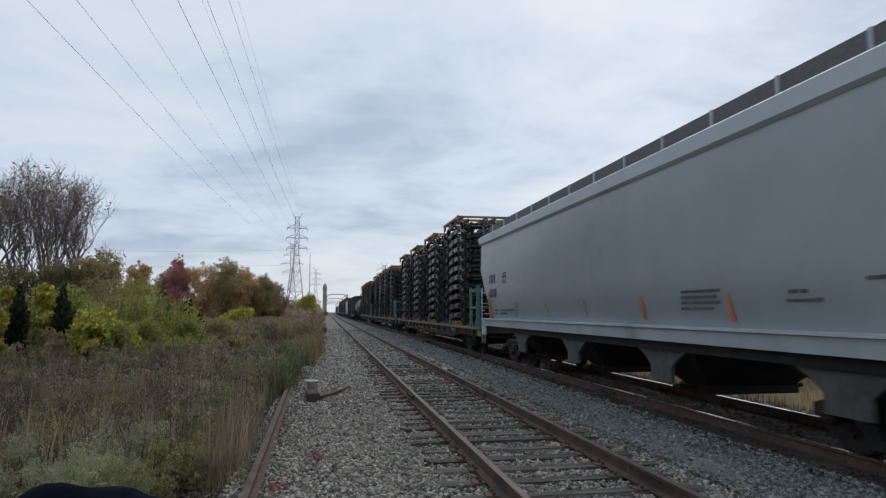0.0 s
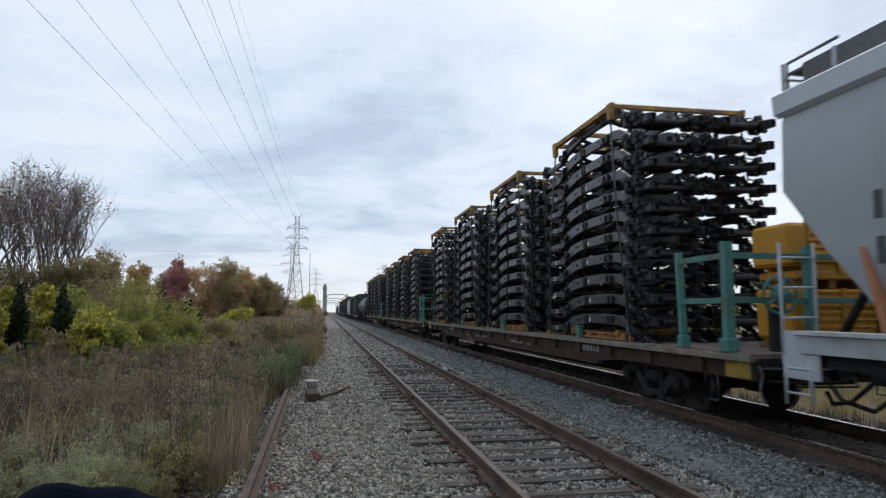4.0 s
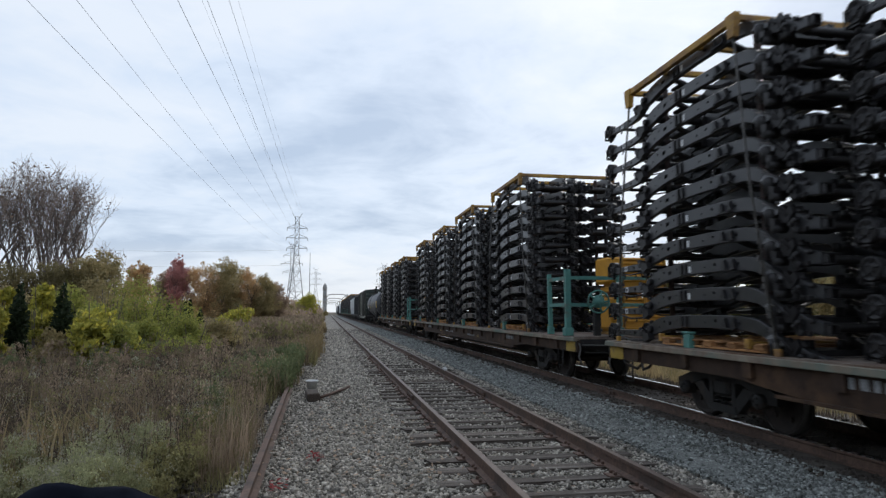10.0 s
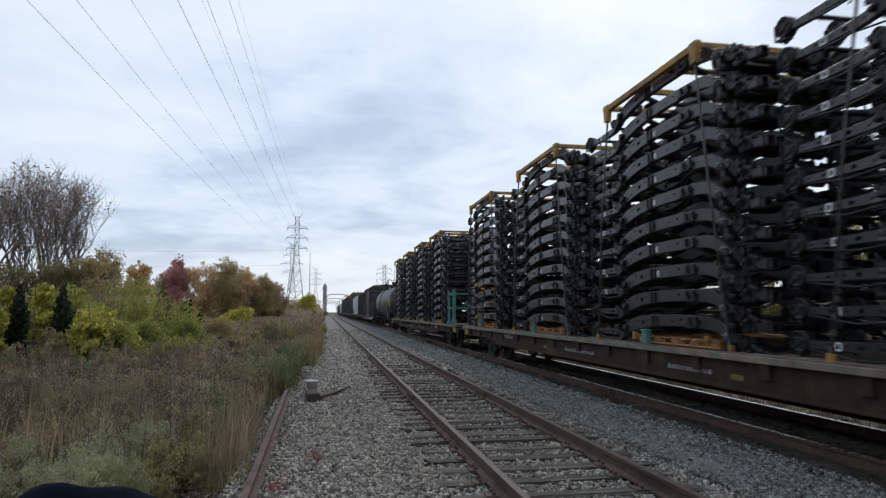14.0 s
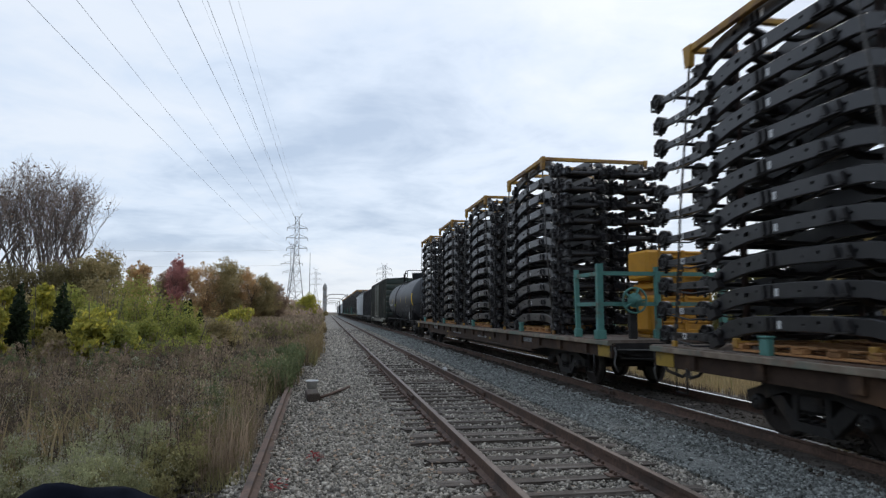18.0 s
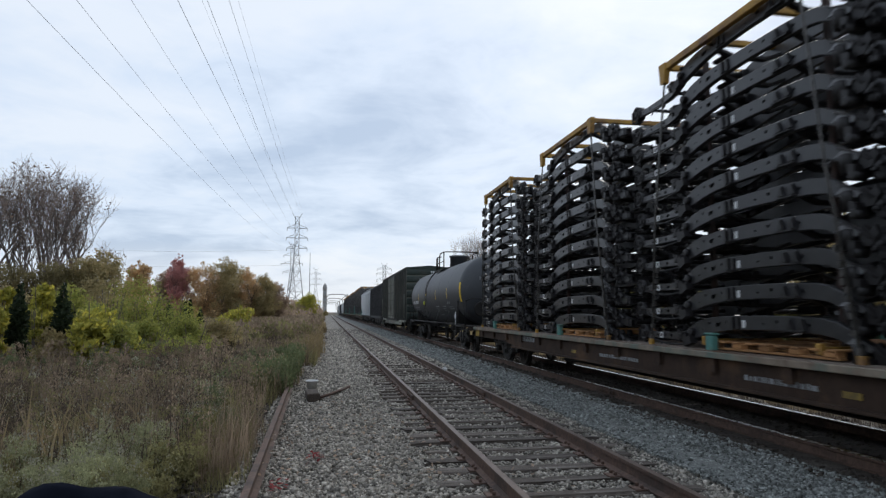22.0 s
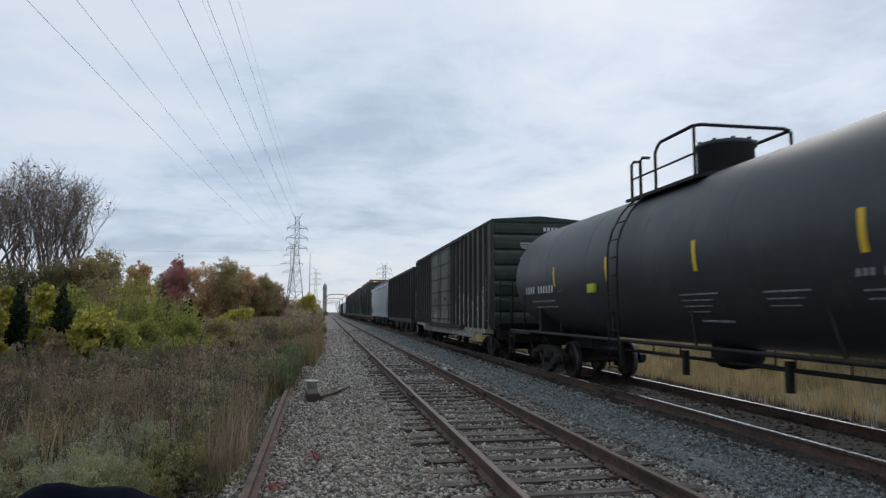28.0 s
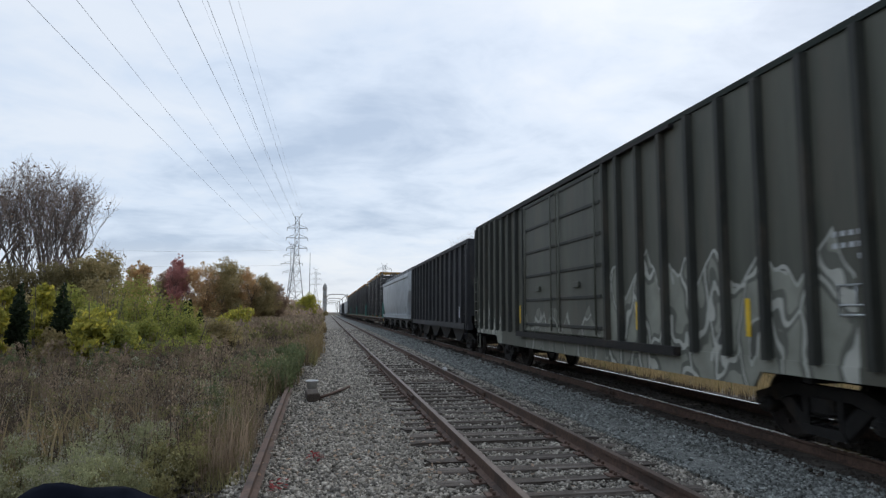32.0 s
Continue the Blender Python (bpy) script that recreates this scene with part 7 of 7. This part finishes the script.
weed_bushes("olive_bushes", "olive weed bushes among dry stalks", -10.5, -1.5, 8.5, 25, 130, 1.0, 0.45, M["weed_olive"], 35, 520, 0.021, left_edge)
weed_bushes("pale_bushes", "pale grey-green weed bushes among dry stalks", -10.5, -1.5, 9, 24, 60, 0.95, 0.4, M["weed_grey"], 39, 800, 0.019, left_edge)
weed_bushes("tall_bushes", "tall brown weeds before the shrubs", -10.5, -3.0, 18, 23, 70, 1.45, 0.6, M["weed_brown"], 37, 1300, 0.018, left_edge)
weed_bushes("tall_green_bushes", "tall green weeds before the shrubs", -9.0, -3.5, 18.5, 23, 34, 1.4, 0.6, M["weed_edge"], 38, 1500, 0.018, left_edge)
weed_heads("pale_seed_heads", "pale fluffy seed heads on tall weeds", -9, -1.4, 6, 18, 110, 1.05, M["weed_pale"], 32, 60, 0.010, field_z, 1.2, left_edge, 0.1)
weed_heads("dark_weed_clumps", "dark brown withered weed clumps", -14, -1.5, 8, 30, 420, 0.9, M["weed_dark"], 33, 260, 0.014, field_z, 1.2, left_edge, 0.3)
weed_heads("brown_weeds", "brown withered weeds", -16, -0.8, 12, 45, 1500, 0.95, M["weed_brown"], 4, 90, 0.014, field_z, 1.4, left_edge, 0.2)
weed_heads("olive_weeds", "olive bushy weeds", -16, -0.7, 12, 45, 900, 0.9, M["weed_olive"], 5, 90, 0.016, field_z, 1.4, left_edge, 0.2)
blades("dry_stems", "tall dark dry stems standing above the weeds", -12, -1.3, 7.5, 26, 5200, 0.7, 1.45, 0.005, M["weed_dark"], 51, 7, field_z, 1.3, left_edge, 0.3)
weed_heads("stem_heads", "small brown seed heads on tall stems", -12, -1.3, 8, 26, 420, 1.3, M["weed_brown"], 52, 34, 0.018, field_z, 1.3, left_edge, 0.05)
weed_heads("white_tufts", "scattered pale tufted flower heads", -8, -1.3, 7, 20, 34, 1.0, M["weed_pale"], 53, 46, 0.017, field_z, 1.1, left_edge, 0.09)
blades("straw_tufts", "pale straw grass along the ballast", -1.9, -0.1, 24, 80, 16000, 0.4, 1.0, 0.004, M["weed_straw"], 6, 60, field_z, 1.0, left_edge)
blades("reed_leaves", "pale dry bent reed leaves among weeds", -4.3, -2.6, 7.2, 10.4, 330, 0.75, 1.3, 0.014, M["weed_straw"], 21, 12, field_z, 1.0, None, 0.9)
blades("russet_stalks", "russet dry grass beside the old rail", -1.6, -1.0, 7.5, 11, 1500, 0.3, 0.7, 0.003, M["weed_brown"], 22, 60, field_z)
blades("straw_clump", "pale straw clump by the ballast", -1.1, -0.5, 25, 33, 2600, 0.5, 1.0, 0.005, M["weed_straw"], 27, 200, field_z)
weed_heads("green_weeds", "dark green bushy weeds at the ballast edge", -2.2, -0.8, 14.5, 21, 160, 0.85, M["weed_edge"], 23, 220, 0.02, field_z, 1.0, left_edge, 0.3)
weed_heads("mid_scrub", "brown and olive scrub along the line", -22, -0.9, 32, 120, 2800, 1.6, M["weed_brown"], 24, 55, 0.025, field_z, 1.3, left_edge, 0.35)
weed_heads("mid_scrub_olive", "olive scrub along the line", -22, -0.9, 30, 120, 1400, 1.5, M["weed_olive"], 25, 55, 0.025, field_z, 1.3, left_edge, 0.35)
weed_heads("far_scrub", "brown brushwood far down the line", -70, -2, 110, 260, 1200, 3.4, M["lf_brown"], 26, 50, 0.06, field_z, 1.0, left_edge, 0.5)
blades("far_weeds", "brown and olive weeds farther along the line", -45, -0.5, 40, 200, 50000, 0.6, 1.5, 0.008, M["weed_brown"], 7, 12, field_z, 1.5, left_edge)
blades("trackside_weeds", "dark low weeds beyond the running track", 8.4, 9.5, 2, 70, 9000, 0.1, 0.3, 0.005, M["weed_dark"], 28, 20, field_z, 1.3)
blades("dry_field", "tan dry grass beyond the train", 9.3, 23, 2, 90, 150000, 0.25, 0.75, 0.0028, M["field_straw"], 8, 40, field_z, 1.3)
blades("field_weeds", "brown and olive weeds in the dry grass", 9.6, 23, 2, 90, 30000, 0.3, 0.9, 0.003, M["weed_olive"], 54, 30, field_z, 1.3)

for k, (x, y, h, w, lf, lab) in enumerate((
        (-7.4, 27.5, 3.0, 4.4, "lf_green", "green leafy shrub turning yellow"),
        (-6.3, 27.5, 2.7, 3.6, "lf_green", "green leafy shrub turning yellow"),
        (-8.8, 28.5, 3.3, 3.4, "lf_olive", "olive-brown thinning shrub among weeds"),
        (-11.0, 25.4, 3.0, 1.7, "lf_yellow", "yellow-leaved shrub beside a conifer"),
        (-9.5, 24.6, 3.1, 1.5, "lf_yellow", "yellow-leaved shrub beside a conifer"),
        (-10.0, 22.4, 2.5, 0.8, "lf_yellow", "yellow-leaved vine-grown shrub by a conifer"),
        (-8.75, 22.2, 2.2, 0.55, "lf_yellow", "yellow-leaved vine-grown shrub by a conifer"),
        (-7.2, 22.2, 2.0, 1.7, "lf_yellow", "low yellow-green shrub in autumn leaf"),
        (-7.7, 24.4, 2.5, 2.4, "lf_yellow", "yellow-green shrub in autumn leaf"),
        (-7.0, 23.4, 1.7, 2.4, "lf_yellow", "low yellow-green shrub in autumn leaf"),
        (-6.0, 24.0, 1.7, 2.4, "lf_green", "low green shrub turning yellow"),
        (-11.9, 23.5, 2.4, 2.4, "lf_olive", "olive-brown thinning shrub among weeds"),
        (-5.2, 27, 1.9, 2.4, "lf_green", "low green shrub turning yellow"),
        (-5.3, 36, 1.7, 2.2, "lf_yellow", "low yellow-green autumn shrub"),
        (-4.4, 37, 1.6, 1.6, "lf_yellow", "low yellow-green autumn shrub"),
        (-5.9, 48, 2.6, 2.6, "lf_yellow", "yellow-green shrub in autumn leaf"),
        (-13.3, 30, 3.0, 4.0, "lf_olive", "olive-brown thinning shrub among weeds"),
        (-9.3, 26.2, 2.9, 2.6, "lf_green", "green leafy shrub behind conifers"),
        (-7.9, 25.8, 2.8, 2.6, "lf_green", "green leafy shrub turning yellow"),
        (-6.5, 22.6, 1.7, 2.0, "lf_green", "low green shrub turning yellow"),
        (-8.1, 22.0, 1.6, 1.6, "lf_olive", "low olive-brown shrub among weeds"),
        (-4.6, 30, 1.8, 2.6, "lf_olive", "low olive-brown shrub among weeds"))):
    shrub(x, y, h, w, 60 + k, lf, lab, *((3600, 0.105) if lf == "lf_yellow" else (11000, 0.05)))
for k, (x, y, h, w) in enumerate(((-9.75, 23.3, 3.15, 1.25), (-8.35, 23.0, 3.15, 1.3), (-6.6, 34, 2.8, 0.9), (-9.6, 43, 2.9, 1.5), (-8.7, 43.5, 2.9, 1.6), (-7.9, 44, 2.4, 1.1), (-10.7, 45, 3.0, 1.0))):
    conifer(x, y, h, w, 80 + k)
for k, (x, y, h, lean, sp) in enumerate(((-30.6, 52, 13.2, (0, 0), 0.62), (-21.4, 55, 13.2, (0.0, 0), 0.66), (-25.2, 51, 13.0, (-0.05, 0), 0.66), (-28.4, 51, 13.4, (0, 0), 0.62), (-26.4, 52, 13.4, (0.04, 0), 0.6), (-23.8, 50, 13.2, (0.0, 0), 0.62), (-21.8, 52, 13.8, (0.06, 0), 0.6), (-20.2, 51, 13.0, (0.18, 0), 0.62), (-19.2, 50, 12.2, (0.30, 0), 0.62),
                                         (-17.9, 51, 10.0, (0.36, 0), 0.7), (-24.8, 58, 14.2, (0, 0), 0.6), (-21.4, 58, 13.8, (0.10, 0), 0.6), (-27.6, 58, 14.0, (0, 0), 0.6), (-16.8, 48, 6.6, (0.25, 0), 0.7))):
    bare_tree(x, y, h, 100 + k, "tall nearly bare grey-brown tree", 5, 320, lean, "lf_withered", spread=sp)
for k, (x, y, h, w, lf, lab) in enumerate((
        (-16.9, 80, 8.6, 3.4, "lf_red", "slim red-leaved autumn tree beyond the weeds"),
        (-18.4, 82, 7.0, 4.4, "lf_brown", "thin brown-leaved autumn tree beyond the weeds"),
        (-14.5, 81, 7.6, 5.4, "lf_orange", "orange-brown autumn tree beyond the weeds"),
        (-11.9, 82, 8.6, 5.4, "lf_olive", "golden-olive autumn tree beyond the weeds"),
        (-9.7, 84, 7.4, 4.6, "lf_orange", "rusty orange autumn tree beyond the weeds"),
        (-8.0, 85, 6.8, 4.2, "lf_olive", "dull olive tree in late leaf"),
        (-6.5, 88, 5.8, 3.6, "lf_brown", "brown-leaved autumn tree beyond the weeds"),
        (-13.0, 86, 6.0, 7.0, "lf_brown", "brown-leaved autumn tree beyond the weeds"),
        (-16.0, 60, 6.6, 2.8, "lf_orange", "small orange-leaved autumn tree beyond the weeds"),
        (-15.0, 47, 6.0, 4.4, "lf_olive", "olive thinning tree under bare trunks"),
        (-17.4, 46, 5.2, 5.0, "lf_dull", "olive-brown thinning tree under bare trunks"),
        (-20.5, 46, 5.0, 6.0, "lf_dull", "dark brown thinning tree under bare trunks"),
        (-3.2, 120, 5.2, 4.6, "lf_yellow", "yellow-green bushy tree by the line"),
        (-7.4, 150, 4.6, 8.0, "lf_brown", "brown scrubby tree far off beyond the weeds"))):
    leafy_tree(x, y, h, w, 120 + k, lf, lab, 24000, 0.085)
for k, (x, y, h, w, lf) in enumerate(((22, 23.5, 6.4, 6.0, "lf_olive"), (26, 30, 6.0, 7.0, "lf_olive"), (23, 17, 6.4, 6.0, "lf_olive"), (34, 60, 6.5, 8, "lf_olive"), (40, 45, 6, 8, "lf_orange"))):
    leafy_tree(x, y, h, w, 150 + k, lf, "olive-yellow tree beyond the dry field", 14000, 0.11)
for k, (x, y, h) in enumerate(((24.6, 108, 16.2), (26.2, 110, 16.6), (27.6, 113, 15.4), (25.4, 114, 16.4), (22, 150, 12), (18, 210, 12))):
    bare_tree(x, y, h, 170 + k, "bare grey tree beyond the train", 5, 120)

def hedge(name, label, line, count, height, width, material, seed, n, size, z=-0.4):
    """A ragged belt of brushwood along a line of (x, y) points."""
    r = np.random.RandomState(seed)
    cs, rs = [], []
    line = np.asarray(line, float)
    for k in range(count):
        t = r.uniform(0, len(line) - 1.001)
        i = int(t)
        c = line[i] + (line[i + 1] - line[i]) * (t - i)
        top = height * (0.55 + 0.45 * abs(math.sin(t * 5.1 + seed)) * r.uniform(0.6, 1.1))
        zz = top * math.sqrt(r.uniform(0.0, 1.0))
        cs.append((c[0] + r.normal(0, width), c[1] + r.normal(0, width), z + zz))
        rs.append(r.uniform(0.08, 0.2) * height)
    return thing(name, label, "hedge", kind="stuff", mesh=leaf_cloud(name, cs, rs, n, size, M[material], seed))


hedge("field_hedge", "olive hedge beyond the dry field", ((24, -10), (23, 8), (22, 20), (24, 34), (27, 50), (30, 75), (34, 110)), 190, 5.0, 1.6, "hedge", 201, 80000, 0.12)
hedge("hedgerow", "brown hedgerow under the autumn trees", ((-30, 84), (-22, 86), (-14, 88), (-6, 92)), 110, 3.8, 1.2, "lf_brown", 202, 30000, 0.12)
hedge("scrub_belt", "olive brushwood by the far line", ((-26, 130), (-14, 125), (-5, 118), (-3, 160)), 90, 3.6, 1.5, "lf_olive", 203, 20000, 0.16)
# Added out of view: a belt of trees that cuts low sky reflections.
hedge("screening_thicket", "unseen brown thicket added to darken the train's reflections", ((-11, -25), (-13, -5), (-16, 14), (-20, 30), (-25, 42)), 260, 8.0, 1.4, "screening_thicket", 204, 70000, 0.16)

slab = thing("concrete_block", "small pale concrete block on the ballast", "concrete block", pose(-0.36, 31, 0.05, 0, 0, 12))
bm = bmesh.new()
box(bm, 0, 0, 0.02, 0.4, 0.9, 0.26, bevel=0.03)
part("block", bm, M["concrete"], slab)
lump = thing("dark_stone", "dark lump of stone on the ballast", "stone", pose(-0.06, 44, 0.06, 0, 0, 30))
bm = bmesh.new()
bmesh.ops.create_icosphere(bm, subdivisions=2, radius=0.15)
for v in bm.verts:
    v.co *= 1 + 0.3 * noise.noise(v.co * 6)
    v.co.z *= 0.7
part("rock", bm, M["timber_dark"], lump)
bag = thing("plastic_scrap", "crumpled pale blue plastic scrap in the weeds", "litter", pose(-1.06, 6.62, 0.0, 0, 0, 20))
bm = bmesh.new()
bmesh.ops.create_icosphere(bm, subdivisions=3, radius=0.06)
for v in bm.verts:
    v.co *= 1 + 0.55 * noise.noise(v.co * 14)
    v.co.z *= 0.8
part("bag", bm, M["scrap_plastic"], bag)
rag = thing("white_rag", "small white scrap caught on the rail", "litter", pose(3.2, 17.8, 0.19, 0, 0, 10))
bm = bmesh.new()
bmesh.ops.create_icosphere(bm, subdivisions=2, radius=0.06)
for v in bm.verts:
    v.co *= 1 + 0.5 * noise.noise(v.co * 18)
    v.co.z += 0.05
part("scrap", bm, M["white_plastic"], rag)

# loose ballast
def on_rail(x, y):
    k = np.zeros_like(x, dtype=bool)
    for c in (T1 - GAUGE, T1 + GAUGE, T2 - GAUGE, T2 + GAUGE):
        k |= np.abs(x - c) < 0.075
    return k


def on_sleeper(x, y):
    return on_rail(x, y) | ((np.abs(x - T1) < 1.27) & (np.abs((y - 2.6) / 0.535 - np.round((y - 2.6) / 0.535)) < 0.17) & (np.sin(y * 3.1 + x * 2.3) + np.sin(x * 5.7 - y * 1.3) + np.sin(y * 37 + x * 19) > -0.15))


stones("ballast_stones", "loose pale grey crushed stones", M["stone"], -1.0, 4.15, 4.2, 70, 135000, 0.0235, -0.018, 11, on_sleeper, 2.4)
stones("near_stones", "loose pale grey crushed stones behind", M["stone"], -1.0, 4.15, -7, 4.3, 17000, 0.026, -0.018, 15, on_sleeper)
stones("near_blue_stones", "loose bluish grey crushed stones behind", M["stone_blue"], 4.0, 5.5, -7, 4.3, 6000, 0.024, 0.03, 16, on_rail)
stones("blue_stones", "loose bluish grey crushed stones", M["stone_blue"], 4.0, 5.5, 4.2, 70, 46000, 0.0205, 0.03, 12, on_rail, 2.4)
stones("edge_stones", "brown dirty stones at the weed edge", M["fines"], -1.7, -0.7, 4.2, 30, 9000, 0.022, -0.06, 14, None, 1.5)
stones("dirty_stones", "brown dirty stones by the running track", M["fines"], 5.2, 8.3, 4.2, 40, 14000, 0.024, 0.03, 13, on_rail, 1.8)


# ---- what moves ----
def motions():
    times = [0, 4, 8, 12, 16, 20, 24, 28, 32]
    for ob, u, x, z, turn in TRAIN:
        walk(ob, [(t, pose(T2 + x, u - speed_way(t), RAIL + z, 0, 0, turn)) for t in times])
    steps = [k * 4 / 30 for k in range(241)]
    turns = [math.degrees(speed_way(t) / 0.43) for t in steps]
    for w, y in WHEELS:
        walk(w, [(t, pose(0, y, 0.43, a % 360)) for t, a in zip(steps, turns)])


motions()
